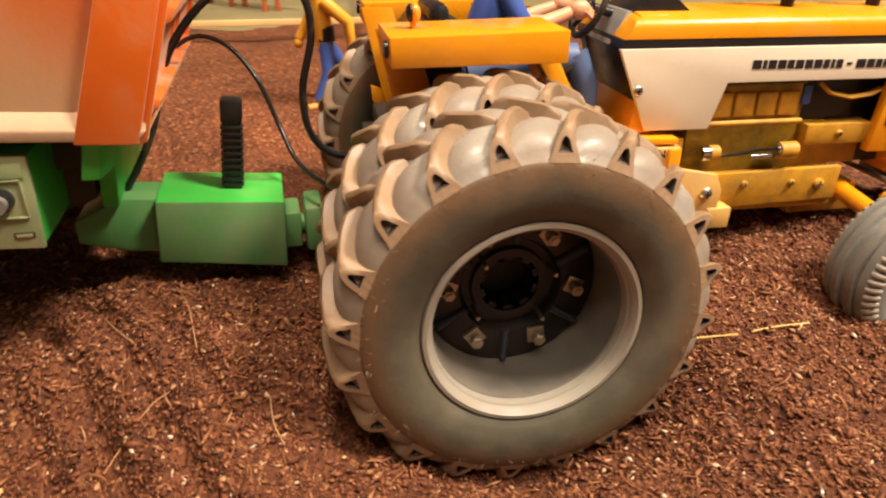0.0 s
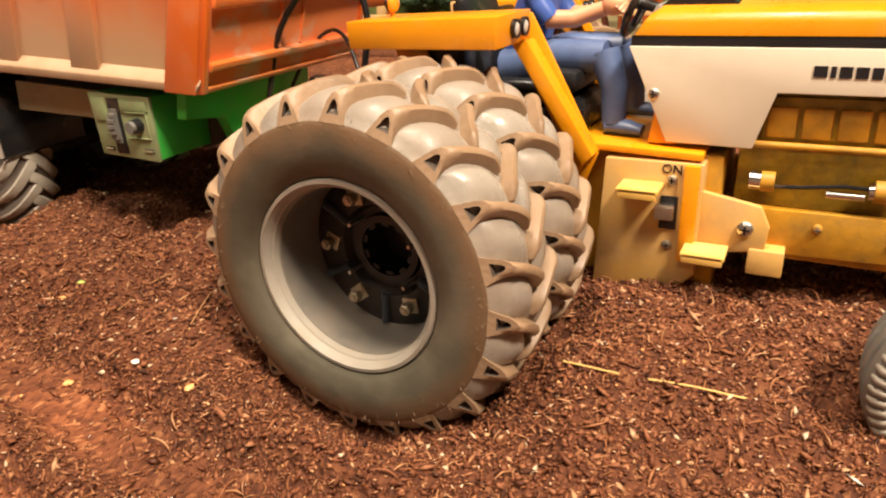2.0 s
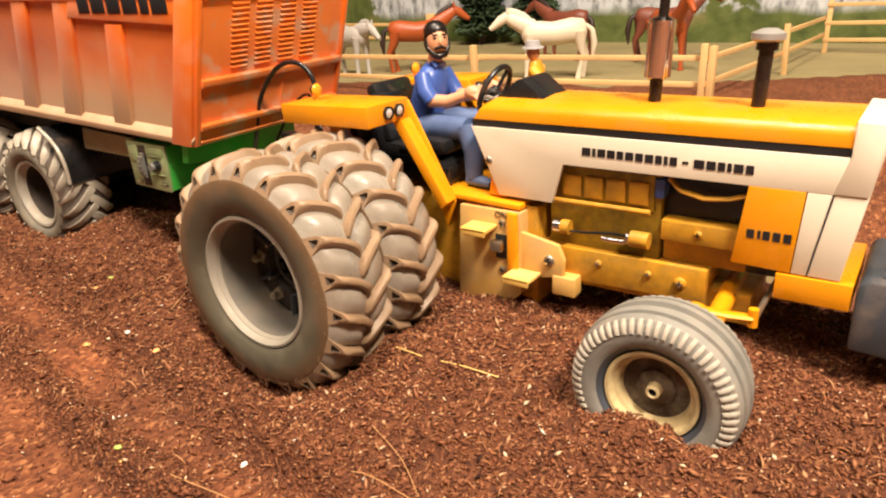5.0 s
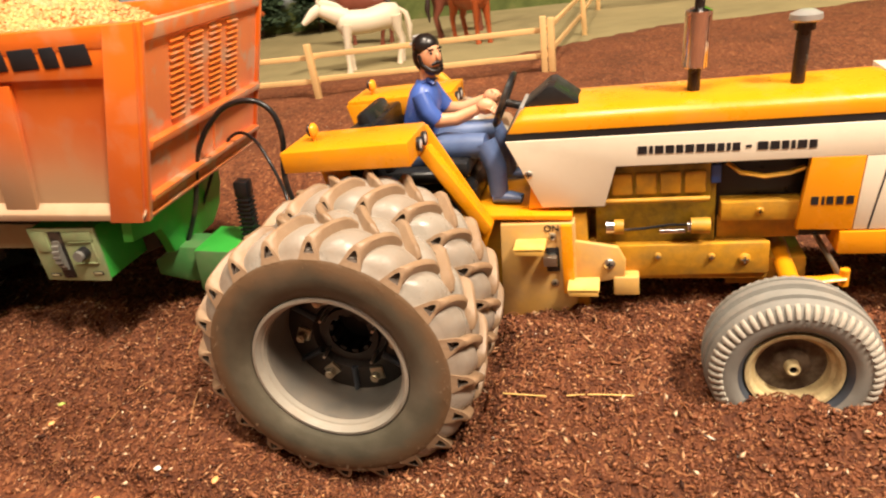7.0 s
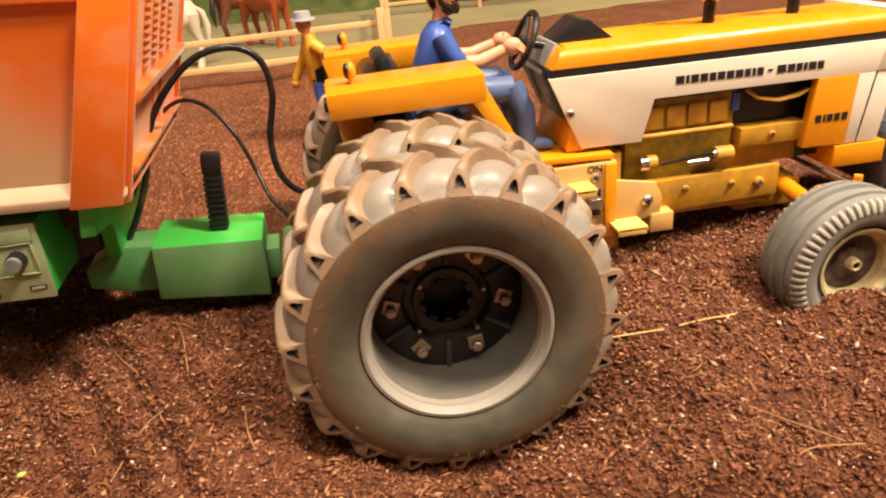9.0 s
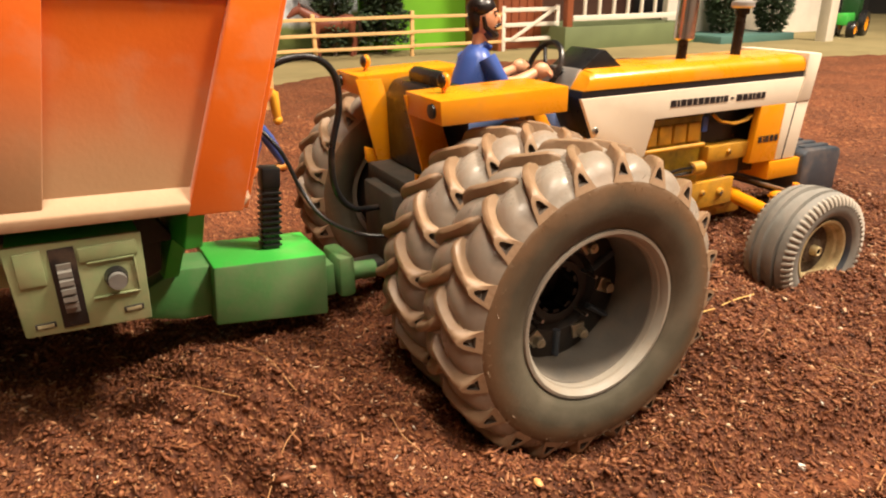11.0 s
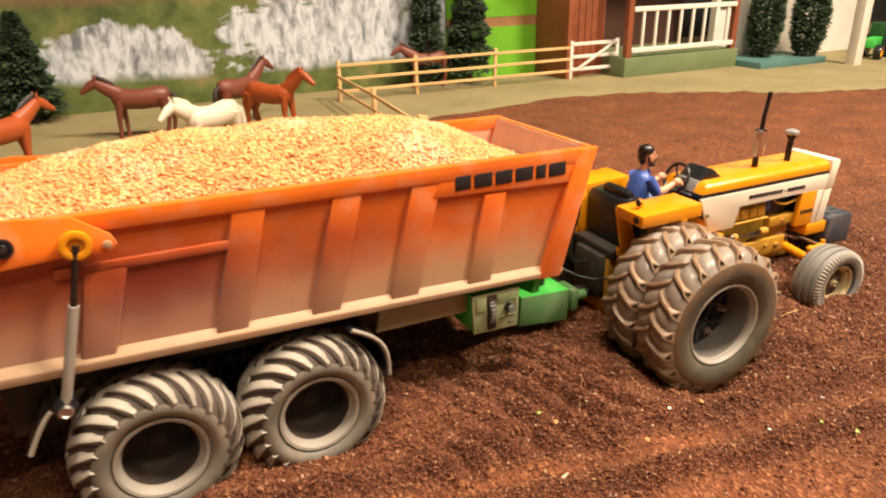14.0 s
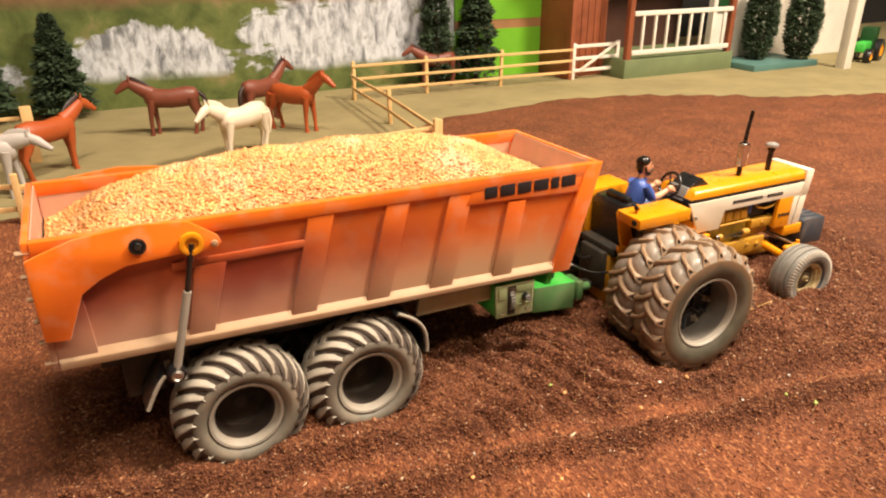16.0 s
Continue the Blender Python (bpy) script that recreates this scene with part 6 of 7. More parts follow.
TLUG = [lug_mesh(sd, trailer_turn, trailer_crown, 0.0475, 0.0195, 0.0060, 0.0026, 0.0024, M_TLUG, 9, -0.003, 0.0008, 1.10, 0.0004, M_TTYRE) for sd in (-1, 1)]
TT, TR, TD = trailer_tyre_mesh(), trailer_rim_mesh(), trailer_disc_mesh()
for s, z, a in ((-0.3150, 0.0225, 0), (-0.2210, 0.0190, 9)):
    for yy, flip in ((0.0090, 0), (WID - 0.0090, 180)):
        w = part("trailer_wheel", TD, None, trailer, "trailer wheel with a dark dished centre", pose(s, yy, z, 0, a, flip))
        t = part("trailer_tyre", TT, None, trailer, "wide tyre with pale worn slanting bars", pose(s, yy, z, 0, a, 0))
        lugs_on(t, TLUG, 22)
        part("rim", TR, None, w, "grey rim")
for s, z in ((-0.3150, 0.0225), (-0.2210, 0.0190)):
    bm = B()
    tube(bm, [(s, 0.02, z), (s, WID - 0.02, z)], 0.0050, 12)
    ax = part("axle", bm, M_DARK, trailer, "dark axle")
    for y0 in (0.032, 0.090):
        bm = B()
        box(bm, s - 0.012, s + 0.012, y0, y0 + 0.008, z, 0.060, 0.002)
        part("spring", bm, M_DARK, ax, "dark axle spring block")
for s0, z0, s1, z1, bend in ((-0.1950, 0.0715, -0.1715, 0.0320, 0.008), (-0.3620, 0.0700, -0.3760, 0.0480, -0.006)):
    for yy, wide in ((-0.0060, 0.052), (WID - 0.0460, 0.052)):
        bm = B()
        pts = []
        for i in range(8):
            u = i / 7
            pts.append((s0 + (s1 - s0) * u + bend * math.sin(math.pi * u) * (1 if s1 > s0 else -0.2), z0 + (z1 - z0) * u + 0.004 * math.sin(math.pi * u)))
        prism(bm, pts + [(p[0] - 0.0016, p[1] - 0.0016) for p in pts[::-1]], yy, yy + wide)
        fl = part("mud_flap", bm, M_BLACK, trailer, "black curved mudguard flap")
        bm = B()
        tube(bm, [(p[0], yy - 0.0004, p[1]) for p in pts], 0.0014, 8)
        part("flap_edge", bm, M_TLUG, fl, "worn pale edge")
bm = B()
box(bm, -0.3860, -0.3600, 0.026, 0.100, 0.040, 0.080, 0.002)
part("rear_box", bm, M_DARK, trailer, "dark rear frame box")

# control box under the body
bm = B()
prism(bm, [(-0.1035, 0.0655), (-0.0640, 0.0640), (-0.0650, 0.0330), (-0.1022, 0.0350)], 0.0000, 0.0020, 0.0006, 0)
prism(bm, [(-0.1025, 0.0650), (-0.0645, 0.0636), (-0.0655, 0.0336), (-0.1015, 0.0355)], 0.0020, 0.0400, 0.0006, 1)
cb = part("control_box", bm, [M_PGREEN, M_GREEN], trailer, "green control box with a dusty face", pose(0, 0.0015, 0.0026))
bm = B()
box(bm, -0.0912, -0.0838, -0.0006, 0.0005, 0.0362, 0.0630, 0.0003, 0)
for k in range(26):
    a = 2 * math.pi * k / 26
    box(bm, -0.0896, -0.0856, 0.0075 + 0.0112 * math.cos(a) - 0.0008, 0.0075 + 0.0112 * math.cos(a) + 0.0008, 0.0498 + 0.0112 * math.sin(a) - 0.0008, 0.0498 + 0.0112 * math.sin(a) + 0.0008, 0, 1)
tube(bm, [(-0.0896, 0.0075, 0.0498), (-0.0856, 0.0075, 0.0498)], [0.0112, 0.0112], 28, 1)
part("thumb_wheel", bm, [M_BLACK, M_GREYPL], cb, "grey thumb wheel in a black slot")
bm = B()
tube(bm, [(-0.0735, 0.0005, 0.0505), (-0.0735, -0.0040, 0.0505)], [0.0036, 0.0032], 20, 0)
tube(bm, [(-0.0735, -0.0038, 0.0505), (-0.0735, -0.0060, 0.0505)], [0.0029, 0.0027], 20, 1)
part("knob", bm, [M_BLACK, M_GREYPL], cb, "round knob with a pale worn end")
for x0, x1, z0, z1 in ((-0.0812, -0.0670, 0.0562, 0.0570), (-0.0812, -0.0670, 0.0440, 0.0446), (-0.0676, -0.0670, 0.0446, 0.0562), (-0.1005, -0.0930, 0.0520, 0.0632), (-0.0830, -0.0660, 0.0572, 0.0620)):
    bm = B()
    box(bm, x0, x1, -0.0009, 0.0006, z0, z1, 0.0003)
    part("panel_ridge", bm, M_PGREEN, cb)
for s in (-0.0960, -0.0700):
    bm = B()
    box(bm, s - 0.0030, s + 0.0030, -0.0003, 0.0006, 0.0372, 0.0392, 0.0002, 0)
    box(bm, s - 0.0023, s + 0.0023, -0.0006, 0.0003, 0.0377, 0.0387, 0.0, 1)
    part("latch", bm, [M_DARK, M_CHASSIS], cb, "small recessed latch")

# drawbar
bm = B()
prism(bm, [(0.0040, 0.0700), (0.0040, 0.0565), (0.0290, 0.0525), (0.0350, 0.0430), (0.0400, 0.0330), (0.0640, 0.0300), (0.0860, 0.0310), (0.0960, 0.0400), (0.0995, 0.0540), (0.0970, 0.0735)], -0.003, 0.003, 0.0008)
for v in bm.verts:
    off, s, z = v.co.x, v.co.y, v.co.z
    v.co = Vector((-0.0520 + s + (z - 0.037) * 0.20, off, z))
part("gooseneck", bm, M_GREEN, trailer, "bright green upright neck plate of the drawbar")
# dark block added to stand for the shade in the gap behind the plate
bm = B()
prism(bm, [(-0.1000, 0.0660), (-0.0530, 0.0660), (-0.0560, 0.0380), (-0.0700, 0.0330), (-0.1000, 0.0420)], 0.0370, 0.0660, 0.001)
part("neck_core", bm, M_DARK, trailer, "dark block for the shaded gap behind the neck plate")
bm = B()
prism(bm, [(-0.0680, 0.0260), (-0.0500, 0.0345), (-0.0330, 0.0330), (-0.0330, 0.0110), (-0.0500, 0.0120), (-0.0680, 0.0170)], 0.0440, 0.0640, 0.001)
part("drawbar", bm, M_BOXGREEN, trailer, "dusty green drawbar")
bm = B()
prism(bm, [(-0.0370, 0.0348), (0.0110, 0.0310), (0.0100, 0.0020), (-0.0390, 0.0090)], 0.0375, 0.0720, 0.0012)
# upward faces take the brighter green: light from above put into colour
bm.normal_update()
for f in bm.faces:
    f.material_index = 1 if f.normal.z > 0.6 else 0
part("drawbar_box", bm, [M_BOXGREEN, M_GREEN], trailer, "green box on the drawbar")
bm = B()
box(bm, -0.0036, 0.0036, -0.0034, 0.0034, -0.003, 0.0385, 0.0009)
box(bm, -0.0041, 0.0041, -0.0040, 0.0040, 0.0295, 0.0390, 0.0011)
rack = part("rack_post", bm, M_BLACK, trailer, "black ribbed plastic post", pose(-0.0090, 0.0550, 0.0300, 0, 5, 0))
for i in range(11):
    bm = B()
    box(bm, -0.0043, 0.0043, -0.0042, 0.0042, 0.0012 + i * 0.0026, 0.0024 + i * 0.0026, 0.0004)
    part("rib", bm, M_BLACK, rack)
bm = B()
box(bm, 0.0100, 0.0170, 0.0450, 0.0630, 0.0070, 0.0225, 0.001)
box(bm, 0.0185, 0.0265, 0.0430, 0.0650, 0.0050, 0.0250, 0.0022)
tube(bm, [(0.016, 0.054, 0.014), (0.040, 0.054, 0.012)], 0.0044, 14)
part("coupling", bm, M_BOXGREEN, trailer, "dusty green towing eye")


def smoothed(pts, n=6):
    """A soft curve through the points."""
    P = [Vector(p) for p in pts]
    P = [2 * P[0] - P[1]] + P + [2 * P[-1] - P[-2]]
    out = []
    for i in range(1, len(P) - 2):
        for k in range(n):
            t = k / n
            a, b, c, d = P[i - 1], P[i], P[i + 1], P[i + 2]
            out.append(0.5 * ((2 * b) + (c - a) * t + (2 * a - 5 * b + 4 * c - d) * t * t + (3 * b - a - 3 * c + d) * t ** 3))
    return out + [P[-2]]


INV = TRAILER.inverted()
for r, lab, pts in ((0.0015, "black hydraulic hose", [(-0.138, -0.012, 0.030), (-0.1305, -0.012, 0.036), (-0.118, -0.013, 0.058), (-0.107, -0.013, 0.088), (-0.088, -0.013, 0.1085), (-0.070, -0.013, 0.1135), (-0.0585, -0.012, 0.107), (-0.0560, -0.011, 0.092), (-0.0605, -0.010, 0.072), (-0.0590, -0.008, 0.054), (-0.0500, -0.005, 0.043), (-0.0350, 0.0, 0.040)]),
                    (0.0010, "thin black hose", [(-0.141, 0.004, 0.031), (-0.130, 0.012, 0.050), (-0.117, 0.021, 0.076), (-0.104, 0.0240, 0.0865), (-0.090, 0.018, 0.0840), (-0.0785, 0.010, 0.0710), (-0.0715, 0.006, 0.0530), (-0.0650, -0.006, 0.0410), (-0.0530, -0.024, 0.0365), (-0.0350, -0.030, 0.0350)])):
    bm = B()
    tube(bm, [INV @ p for p in smoothed(pts)], r, 10)
    part("hose", bm, M_BLACK, trailer, lab)


# ---- grain heap ----
def heap(s, off):
    z = 0.1600 - 0.020 * s
    u = np.clip((s + 0.225) / 0.185, -1, 1)
    v = np.clip((off - 0.064) / 0.0585, -1, 1)
    ridge = 0.0330 * (1 - np.abs(u) ** 3.0) * (1 - np.abs(v) ** 2.0) - 0.004
    ridge = ridge - 0.012 * smooth(0.78, 1.0, np.abs(u)) * (1.0)
    return z - 0.004 + ridge + 0.004 * value_noise(s, off, 0.03, 21) + 0.002 * value_noise(s, off, 0.01, 22)


gs, go = np.linspace(-0.4150, -0.0150, 130), np.linspace(0.0054, WID - 0.0054, 46)
bm = B()
rows = [[bm.verts.new((s, o, float(heap(np.array(s), np.array(o))))) for s in gs] for o in go]
for A, C in zip(rows, rows[1:]):
    for k in range(len(gs) - 1):
        bm.faces.new((A[k], A[k + 1], C[k + 1], C[k]))
thing("grain_heap", "heap of golden grain filling the trailer", "grain", TRAILER, bm=bm, mats=M_GRAINBED, kind="stuff", angle=180)
kern = loose_bits("grain_kernels", 34000, (-0.4120, -0.0190, 0.0066, WID - 0.0066), 0.0021, M_GRAIN, "loose golden grain kernels on the heap", "grain", 31, heap, 0.55, 2.3, 0.25, rounded=True)
kern.matrix_world = TRAILER


# ---- paddock fences ----
def fence_run(points, posts_h, rails, post_w=0.0075, rail_h=0.0065, name="paddock_fence", label="pale wooden post and rail fence"):
    f = thing(name, label, "fence", pose(points[0][0], points[0][1], -0.004), group="paddock fences")
    o = Vector((points[0][0], points[0][1], -0.004))
    rng = random.Random(5)
    for x, y in points:
        bm = B()
        h = posts_h * (0.97 + 0.06 * rng.random())
        box(bm, -post_w / 2, post_w / 2, -post_w / 2, post_w / 2, -0.01, h, 0.0008)
        part("post", bm, M_WOOD, f, m=Matrix.Translation(Vector((x, y, -0.004)) - o) @ pose(0, 0, 0, rng.uniform(-1.5, 1.5), rng.uniform(-1.5, 1.5), rng.uniform(-8, 8)))
    for a, b in zip(points, points[1:]):
        d = Vector((b[0] - a[0], b[1] - a[1], 0))
        ln, ang = d.length, math.degrees(math.atan2(d.y, d.x))
        for z in rails:
            bm = B()
            box(bm, -0.004, ln + 0.004, -post_w / 2 - 0.0030, -post_w / 2 + 0.0002, z - rail_h / 2, z + rail_h / 2, 0.0006)
            part("rail", bm, M_WOOD, f, m=Matrix.Translation(Vector((a[0], a[1], -0.004)) - o) @ pose(0, 0, 0, 0, rng.uniform(-0.4, 0.4), ang))
    return f


fence_run([(0.077, 1.085), (0.268, 1.082), (0.481, 1.083), (0.695, 1.078)], 0.090, (0.022, 0.050, 0.080), name="long_fence", label="pale three-rail wooden fence before the barn")
fence_run([(0.077, 1.083), (0.063, 0.81), (0.037, 0.515)], 0.070, (0.030, 0.058))
fence_run([(0.028, 0.512), (-0.255, 0.475), (-0.575, 0.470), (-0.90, 0.52)], 0.074, (0.028, 0.058))

fence_run([(-0.5840, 0.830), (-0.905, 0.860)], 0.094, (0.048, 0.074), 0.017, name="thick_fence", label="thick pale wooden fence on the mat")

# white field gate
gate = thing("field_gate", "white painted field gate with a diagonal brace", "gate", pose(0.6990, 1.074, -0.004))
W, Hh = 0.156, 0.096
for x in (0.0, W - 0.009):
    bm = B()
    box(bm, x, x + 0.009, -0.004, 0.004, -0.004, Hh, 0.0008)
    part("gate_post", bm, M_WHITE, gate)
for z in (0.024, 0.056, 0.088):
    bm = B()
    box(bm, 0.004, W - 0.004, -0.0052, -0.0030, z - 0.0045, z + 0.0045, 0.0006)
    part("gate_bar", bm, M_WHITE, gate)
bm = B()
prism(bm, [(0.010, 0.022), (0.022, 0.020), (W - 0.010, 0.088), (W - 0.022, 0.090)], -0.0085, -0.0056, 0.0005)
part("gate_brace", bm, M_WHITE, gate)

# ---- barn ----
barn = thing("barn", "red-brown model barn with a white railing", "barn", pose(0.835, 1.012, -0.004))
LEN, DEP = 0.385, 0.24
bm = B()
box(bm, -0.005, LEN + 0.01, 0.0, DEP, -0.01, 0.050, 0.002)
part("plinth", bm, M_BASE, barn, "green base of the barn")
for x in (0.0, LEN - 0.016):
    bm = B()
    box(bm, x, x + 0.016, 0.002, 0.018, 0.046, 0.42, 0.001)
    part("pillar", bm, M_BARN, barn, "red-brown timber pillar")
bm = B()
box(bm, -0.14, LEN + 0.01, DEP - 0.01, DEP, -0.01, 0.42)
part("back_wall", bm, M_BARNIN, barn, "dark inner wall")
bm = B()
box(bm, -0.135, 0.000, 0.10, 0.112, -0.01, 0.42)
box(bm, -0.145, -0.133, 0.06, DEP, -0.01, 0.42, 0.001)
part("side_wall", bm, M_BARN, barn, "red-brown boarded wall")
for k in range(6):
    bm = B()
    box(bm, -0.132 + k * 0.0215, -0.132 + k * 0.0215 + 0.0195, 0.094, 0.100, 0.02, 0.42, 0.0008)
    part("board", bm, M_BARN, barn)
bm = B()
box(bm, -0.16, LEN + 0.03, -0.02, DEP, 0.42, 0.44)
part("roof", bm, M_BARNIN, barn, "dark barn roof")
for z in (0.068, 0.170):
    bm = B()
    box(bm, 0.015, LEN - 0.015, -0.002, 0.008, z - 0.006, z + 0.006, 0.001)
    part("railing_bar", bm, M_WHITE, barn, "white railing bar")
for k in range(8):
    bm = B()
    x = 0.045 + k * 0.042
    box(bm, x, x + 0.007, 0.000, 0.006, 0.072, 0.166, 0.0006)
    part("baluster", bm, M_WHITE, barn, "white baluster")

# painted meadow behind the fence
bm = B()
box(bm, 0.42, 0.74, 1.225, 1.236, -0.01, 0.125)
box(bm, 0.42, 0.74, 1.225, 1.236, 0.150, 0.9)
thing("meadow_panel", "bright green painted meadow board", "backdrop", bm=bm, mats=M_HEDGE, kind="structure")
bm = B()
box(bm, 0.42, 0.74, 1.226, 1.237, 0.124, 0.151)
thing("earth_panel", "brown painted earth band", "backdrop", bm=bm, mats=M_EARTHBAND, kind="structure")

# white building side with shrubs
bm = B()
box(bm, 1.22, 1.86, 1.10, 1.12, -0.01, 0.6)
facade = thing("white_facade", "white model house wall with a dark window", "facade", bm=bm, mats=M_WHITE, kind="structure")
bm = B()
box(bm, 1.235, 1.300, 1.094, 1.0995, 0.150, 0.205, 0.001)
part("window", bm, M_DARKGREEN, facade, "small dark window")
bm = B()
box(bm, 1.505, 1.535, 0.845, 0.875, -0.01, 0.6, 0.002)
thing("white_pillar", "white square corner pillar", "pillar", bm=bm, mats=M_WHITE)
bm = B()
box(bm, 1.235, 1.50, 0.93, 1.095, -0.01, 0.014, 0.003)
thing("planter_base", "teal base under the shrubs", "base", bm=bm, mats=M_TEAL)


# ---- trees ----
def conifer(x, y, h, r, seed, label, columnar=0.0, trunk=0.02):
    t = thing("conifer", label, "tree", pose(x, y, -0.004), group="model trees")
    bm = B()
    tube(bm, [(0, 0, -0.005), (0, 0, h * 0.5), (0, 0, h * 0.96)], [r * 0.12, r * 0.09, r * 0.02], 8)
    part("trunk", bm, M_RUST, t, "thin brown trunk")
    rng = np.random.RandomState(seed)
    n = 5200
    u = rng.rand(n) ** 0.8
    prof = (1 - u) ** 0.75 * (1 - columnar) + columnar * np.sin(np.pi * np.clip(u * 0.9 + 0.08, 0, 1)) ** 0.6
    lump = 1 + 0.18 * np.sin(u * 40 + rng.rand() * 6) * (1 - columnar)
    a = rng.rand(n) * 2 * np.pi
    rad = r * prof * lump * (0.30 + 0.75 * rng.rand(n) ** 0.6)
    c = np.stack([rad * np.cos(a), rad * np.sin(a), trunk + u * (h - trunk)], 1)
    d = np.stack([np.cos(a), np.sin(a), -0.3 + 0.8 * rng.rand(n)], 1) * r * 0.22
    e = np.stack([-np.sin(a), np.cos(a), rng.randn(n) * 0.4], 1) * r * 0.09
    P = np.stack([c - e, c + e, c + d, c + np.array([0, 0, r * 0.05])], 1).reshape(-1, 3)
    fc = np.array([[0, 1, 2], [0, 3, 2], [1, 3, 2]])
    F = (fc[None] + (np.arange(n) * 4)[:, None, None]).reshape(-1, 3)
    me = bpy.data.meshes.new("crown")
    me.from_pydata(P.tolist(), [], F.tolist())
    me.materials.append(M_LEAF)
    part("crown", me, None, t, "dark green needle crown")
    return t


conifer(0.345, 1.19, 0.42, 0.045, 1, "slim dark green model conifer before the painted rocks")
conifer(0.455, 1.17, 0.36, 0.055, 2, "dark green model conifer beside the painted meadow")
conifer(-0.70, 1.20, 0.24, 0.060, 3, "dark green model conifer before the painted rocks")
conifer(-0.545, 1.19, 0.215, 0.056, 4, "dark green model conifer before the painted rocks")
conifer(1.335, 1.02, 0.26, 0.046, 5, "rounded dark green shrub before a white wall", 0.9, 0.02)
conifer(1.455, 0.97, 0.25, 0.048, 6, "rounded dark green shrub before a white wall", 0.9, 0.02)


# ---- horses ----
def horse(x, y, turn, mat, mane, label, head=0.0, size=1.0, legs=None):
    """A toy horse that faces +x before it is turned."""
    bm = B()
    k = size
    P = lambda *q: [(a * k, b * k, c * k) for a, b, c in q]
    tube(bm, P((-0.052, 0, 0.072), (-0.046, 0, 0.073), (-0.030, 0, 0.0725), (0.0, 0, 0.069), (0.028, 0, 0.071), (0.043, 0, 0.072), (0.049, 0, 0.072)),
         [r if not isinstance(r, tuple) else r for r in [(0.004 * k, 0.006 * k), (0.013 * k, 0.0165 * k), (0.0165 * k, 0.0195 * k), (0.0165 * k, 0.0180 * k), (0.0155 * k, 0.0185 * k), (0.0120 * k, 0.0165 * k), (0.005 * k, 0.007 * k)]], 14, 0)
    hx, hz = 0.074 - 0.004 * head, 0.112 - 0.030 * head
    tube(bm, P((0.034, 0, 0.078), (0.050, 0, 0.090 - 0.008 * head), (0.066, 0, 0.105 - 0.022 * head), (hx, 0, hz)), [(0.0100 * k, 0.0150 * k), (0.0085 * k, 0.0125 * k), (0.0070 * k, 0.0095 * k), (0.0055 * k, 0.0075 * k)], 12, 0)
    tube(bm, P((hx - 0.004, 0, hz + 0.002), (hx + 0.008, 0, hz - 0.004), (hx + 0.020, 0, hz - 0.013), (hx + 0.026, 0, hz - 0.017)), [(0.0058 * k, 0.0075 * k), (0.0060 * k, 0.0078 * k), (0.0042 * k, 0.0050 * k), (0.0030 * k, 0.0034 * k)], 12, 0)
    for s in (-1, 1):
        tube(bm, P((hx - 0.002, s * 0.004, hz + 0.006), (hx - 0.001, s * 0.0048, hz + 0.015)), [0.0026 * k, 0.0006 * k], 6, 0)
    tube(bm, P((hx - 0.003, 0, hz + 0.010), (0.060, 0, 0.112 - 0.020 * head), (0.046, 0, 0.100 - 0.008 * head), (0.034, 0, 0.090)), [(0.0016 * k, 0.004 * k), (0.0020 * k, 0.007 * k), (0.0020 * k, 0.007 * k), (0.0014 * k, 0.003 * k)], 8, 1)
    tube(bm, P((-0.050, 0, 0.080), (-0.060, 0, 0.072), (-0.064, 0, 0.052), (-0.062, 0, 0.030)), [0.0030 * k, 0.0045 * k, 0.0052 * k, 0.0016 * k], 8, 1)
    step = legs or (0.006, -0.004, 0.004, -0.006)
    for (x0, s, fr), dx in zip(((0.036, 1, 1), (0.036, -1, 1), (-0.040, 1, 0), (-0.040, -1, 0)), step):
        yy = s * 0.0085
        if fr:
            tube(bm, P((x0, yy, 0.070), (x0 + dx * 0.4, yy, 0.048), (x0 + dx * 0.8, yy, 0.034), (x0 + dx, yy, 0.010), (x0 + dx + 0.001, yy, 0.0)), [0.0085 * k, 0.0060 * k, 0.0045 * k, 0.0034 * k, 0.0048 * k], 10, 0)
        else:
            tube(bm, P((x0, yy, 0.072), (x0 - 0.002 + dx * 0.3, yy, 0.052), (x0 - 0.009 + dx * 0.7, yy, 0.036), (x0 - 0.004 + dx, yy, 0.012), (x0 - 0.002 + dx, yy, 0.0)), [0.0115 * k, 0.0078 * k, 0.0046 * k, 0.0036 * k, 0.0048 * k], 10, 0)
    return thing("horse_figurine", label, "horse", pose(x, y, -0.004, 0, 0, turn), group="toy horses", bm=bm, mats=[mat, mane], angle=70)


horse(-0.252, 0.695, 214, M_HWHITE, M_HWHITE, "cream white toy horse on the mat", 0.5, 1.0)
horse(-0.345, 0.930, 168, M_HBROWN, M_HDARK, "brown toy horse with a dark mane on the mat", 0.35, 1.0)
horse(-0.550, 0.735, 42, M_HCHEST, M_HDARK, "reddish brown toy horse on the mat", 0.3, 1.0)
horse(-0.125, 0.850, -50, M_HCHEST, M_HCHEST, "bright chestnut toy horse on the mat", 0.1, 1.0)
horse(-0.165, 0.955, 35, M_HBROWN, M_HDARK, "dark bay toy horse on the mat", 0.0, 1.0)
horse(-0.630, 0.640, -15, M_HGREY, M_HGREY, "grey toy horse beside the fence", 0.9, 1.0)
horse(0.335, 1.165, 172, M_HBROWN, M_HDARK, "brown toy horse behind the long fence", 0.3, 0.95)


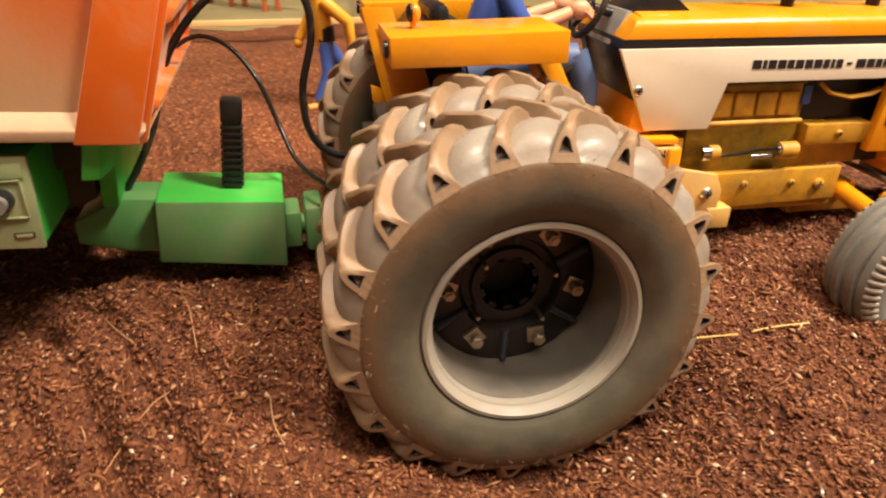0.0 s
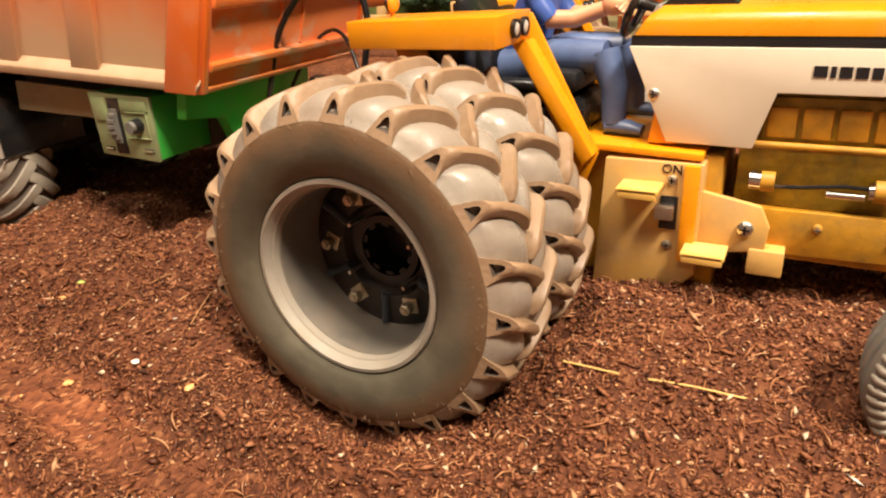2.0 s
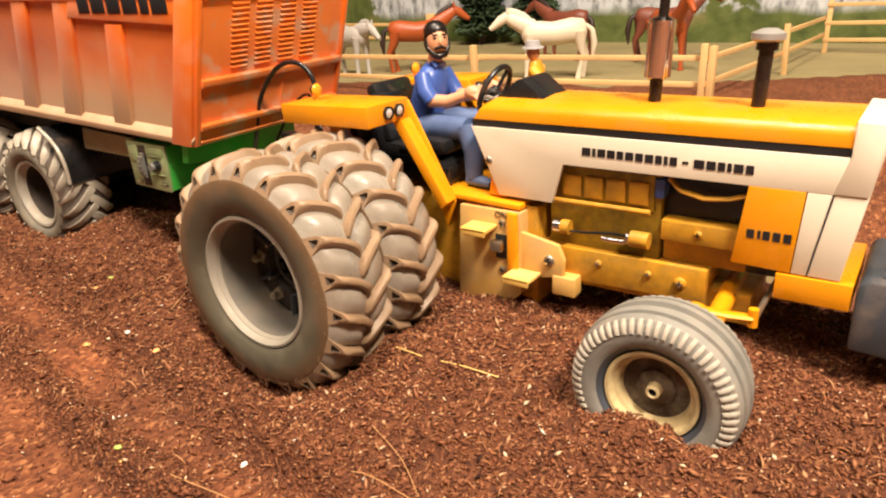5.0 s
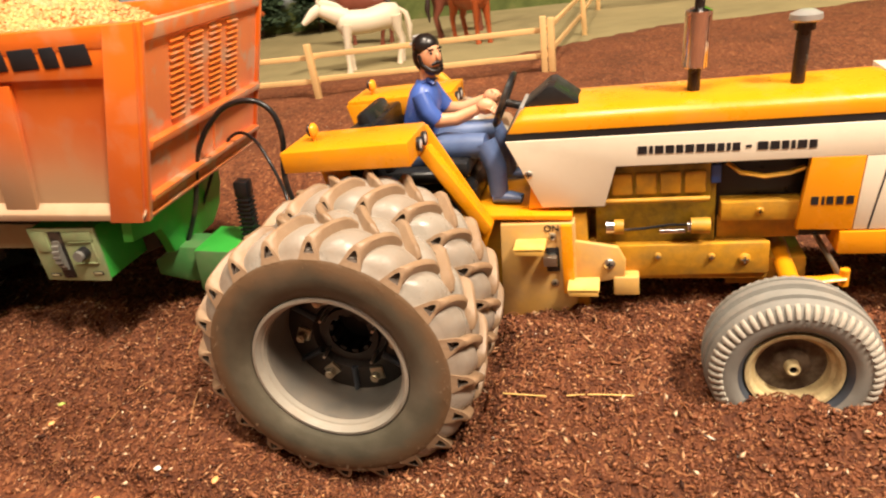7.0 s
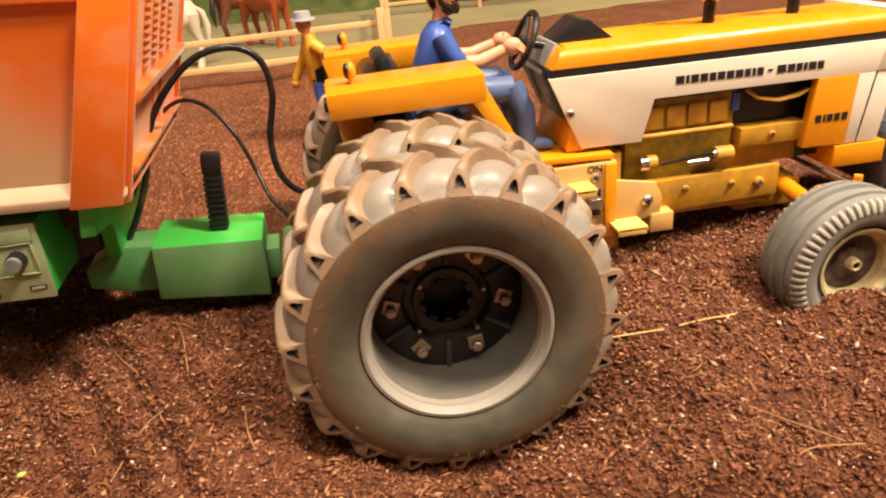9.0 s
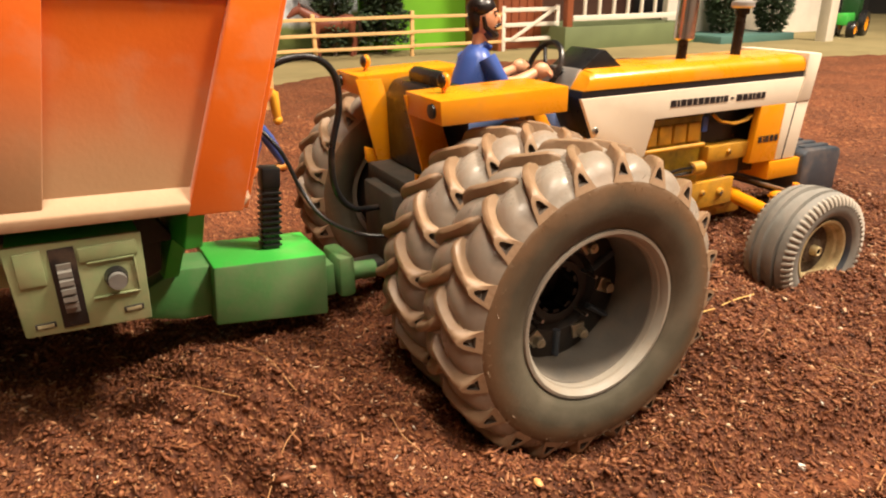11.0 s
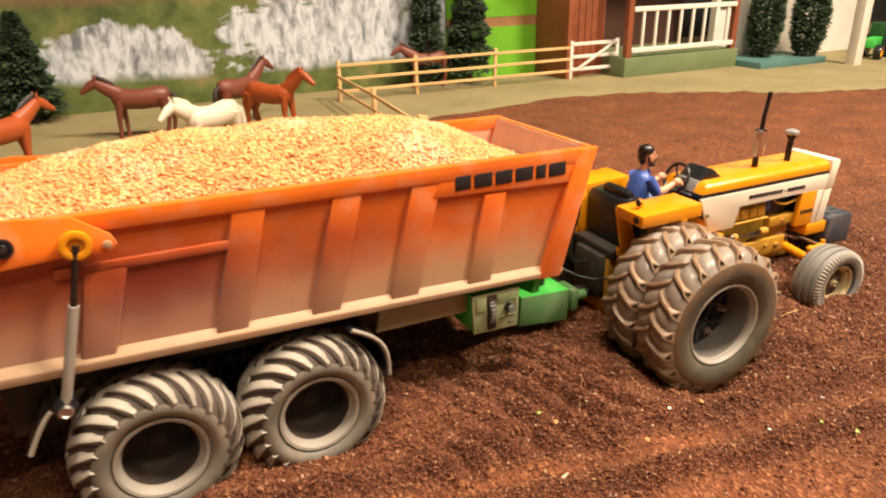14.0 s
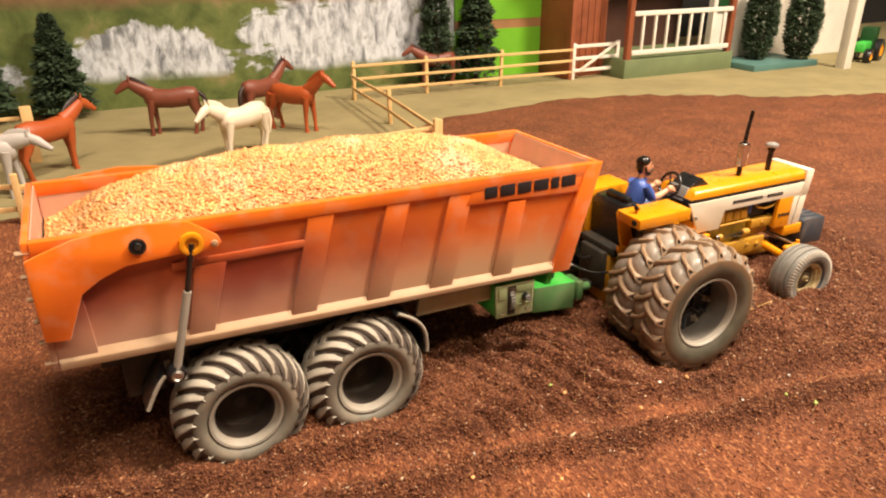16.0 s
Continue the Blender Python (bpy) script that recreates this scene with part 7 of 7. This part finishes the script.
# ---- toy tractor by the dark wall ----
toy = thing("toy_tractor", "small green toy tractor with yellow wheels", "toy tractor", pose(1.70, 0.93, -0.004, 0, 0, 200))
bm = B()
box(bm, -0.02, 0.05, -0.016, 0.016, 0.030, 0.060, 0.004)
part("bonnet", bm, M_GREEN, toy)
bm = B()
box(bm, -0.055, -0.015, -0.022, 0.022, 0.030, 0.100, 0.004)
part("cab", bm, M_DARKGREEN, toy, "dark green cab")
for x, y, r in ((-0.040, -0.032, 0.034), (-0.040, 0.032, 0.034), (0.038, -0.026, 0.022), (0.038, 0.026, 0.022)):
    bm = B()
    lathe(bm, [(-0.009, r * 0.55), (-0.010, r * 0.9), (-0.006, r), (0.006, r), (0.010, r * 0.9), (0.009, r * 0.55)], 28)
    w = part("tyre", bm, M_BLACK, toy, "black tyre", Matrix.Translation((x, y, r - 0.002)))
    bm = B()
    lathe(bm, [(-0.009, r * 0.56), (-0.006, r * 0.45), (-0.005, 0.0005)], 24)
    lathe(bm, [(0.009, r * 0.56), (0.006, r * 0.45), (0.005, 0.0005)], 24)
    part("rim", bm, M_YELLOW, w, "yellow rim")


# ---- small litter on the soil ----
def straw(points, r, label):
    bm = B()
    pts = [Vector((x, y, float(soil_height(np.array(x), np.array(y))) + dz)) for x, y, dz in points]
    tube(bm, smoothed(pts, 5), r, 6)
    thing("straw", label, "straw", bm=bm, mats=M_STRAW if "yellow" in label else M_FIBRE, group="straws")


straw([(0.066, -0.098, 0.0015), (0.085, -0.103, 0.0020)], 0.00034, "short yellow straw on the soil")
straw([(0.093, -0.100, 0.0020), (0.105, -0.098, 0.0022), (0.120, -0.096, 0.0018)], 0.0003, "thin yellow straw on the soil")
straw([(-0.125, -0.118, 0.0015), (-0.114, -0.104, 0.0022), (-0.108, -0.098, 0.0030)], 0.0002, "thin curved fibre on the soil")
straw([(-0.077, -0.108, 0.0018), (-0.076, -0.116, 0.0026), (-0.073, -0.124, 0.0016)], 0.00026, "short tan root fibre beside the wheel")
straw([(-0.152, -0.023, 0.0016), (-0.133, -0.058, 0.0024), (-0.122, -0.074, 0.0016)], 0.00024, "long thin root fibre on the soil")
straw([(-0.114, -0.036, 0.0016), (-0.107, -0.056, 0.0024), (-0.102, -0.078, 0.0016)], 0.00024, "long thin root fibre on the soil")
straw([(0.094, -0.148, 0.0016), (0.109, -0.150, 0.0022), (0.124, -0.159, 0.0016)], 0.00022, "thin curved root fibre on the soil")
straw([(0.092, -0.174, 0.0016), (0.104, -0.166, 0.0024), (0.128, -0.163, 0.0016)], 0.00024, "thin curved root fibre on the soil")
straw([(0.045, -0.205, 0.0015), (0.075, -0.195, 0.0020), (0.10, -0.205, 0.0015), (0.115, -0.225, 0.0015)], 0.00025, "thin curved root fibre on the soil")


def pebble(x, y, r, mat, label, seed):
    bm = B()
    ball(bm, (0, 0, 0), r, 0, 8, (1.2, 0.9, 0.6))
    rng = random.Random(seed)
    for v in bm.verts:
        v.co *= 0.85 + 0.3 * rng.random()
    thing("pebble", label, "pebble", pose(x, y, float(soil_height(np.array(x), np.array(y))) + r * 0.4, 0, 0, rng.uniform(0, 90)), group="specks on the soil", bm=bm, mats=mat)


pebble(-0.073, -0.150, 0.0014, M_WHITE, "small white speck on the soil", 1)
pebble(0.035, -0.215, 0.0021, M_LEAFLET, "small pale green leaf bud on the soil", 2)
pebble(0.010, -0.205, 0.0015, M_LEAFLET, "small pale green leaf bud on the soil", 3)
pebble(-0.155, -0.112, 0.0015, M_LEAFLET, "small pale green leaf bud on the soil", 11)
pebble(-0.020, -0.190, 0.0014, M_WHITE, "small white speck on the soil", 4)
pebble(-0.258, -0.170, 0.0017, M_GRAIN, "spilt golden grain on the soil", 5)
pebble(-0.200, -0.195, 0.0017, M_GRAIN, "spilt golden grain on the soil", 6)
pebble(-0.100, -0.160, 0.0018, M_GRAIN, "spilt golden grain on the soil", 7)
pebble(-0.045, -0.152, 0.0016, M_GRAIN, "spilt golden grain on the soil", 8)
pebble(0.050, -0.178, 0.0016, M_WHITE, "small white speck on the soil", 9)
pebble(-0.150, -0.125, 0.0016, M_GRAIN, "spilt golden grain on the soil", 10)
speck = loose_bits("spilt_grain", 260, (-0.42, 0.22, -0.26, -0.02), 0.0010, M_GRAIN, "scattered spilt grain on the soil", "grain", 41, soil_height, 0.6, 1.7, 0.8, rounded=True)
chaff = loose_bits("white_chaff", 260, (-0.42, 0.26, -0.27, 0.02), 0.0011, M_WHITE, "tiny white chaff flakes on the soil", "chaff", 42, soil_height, 0.3, 1.8, 1.0)
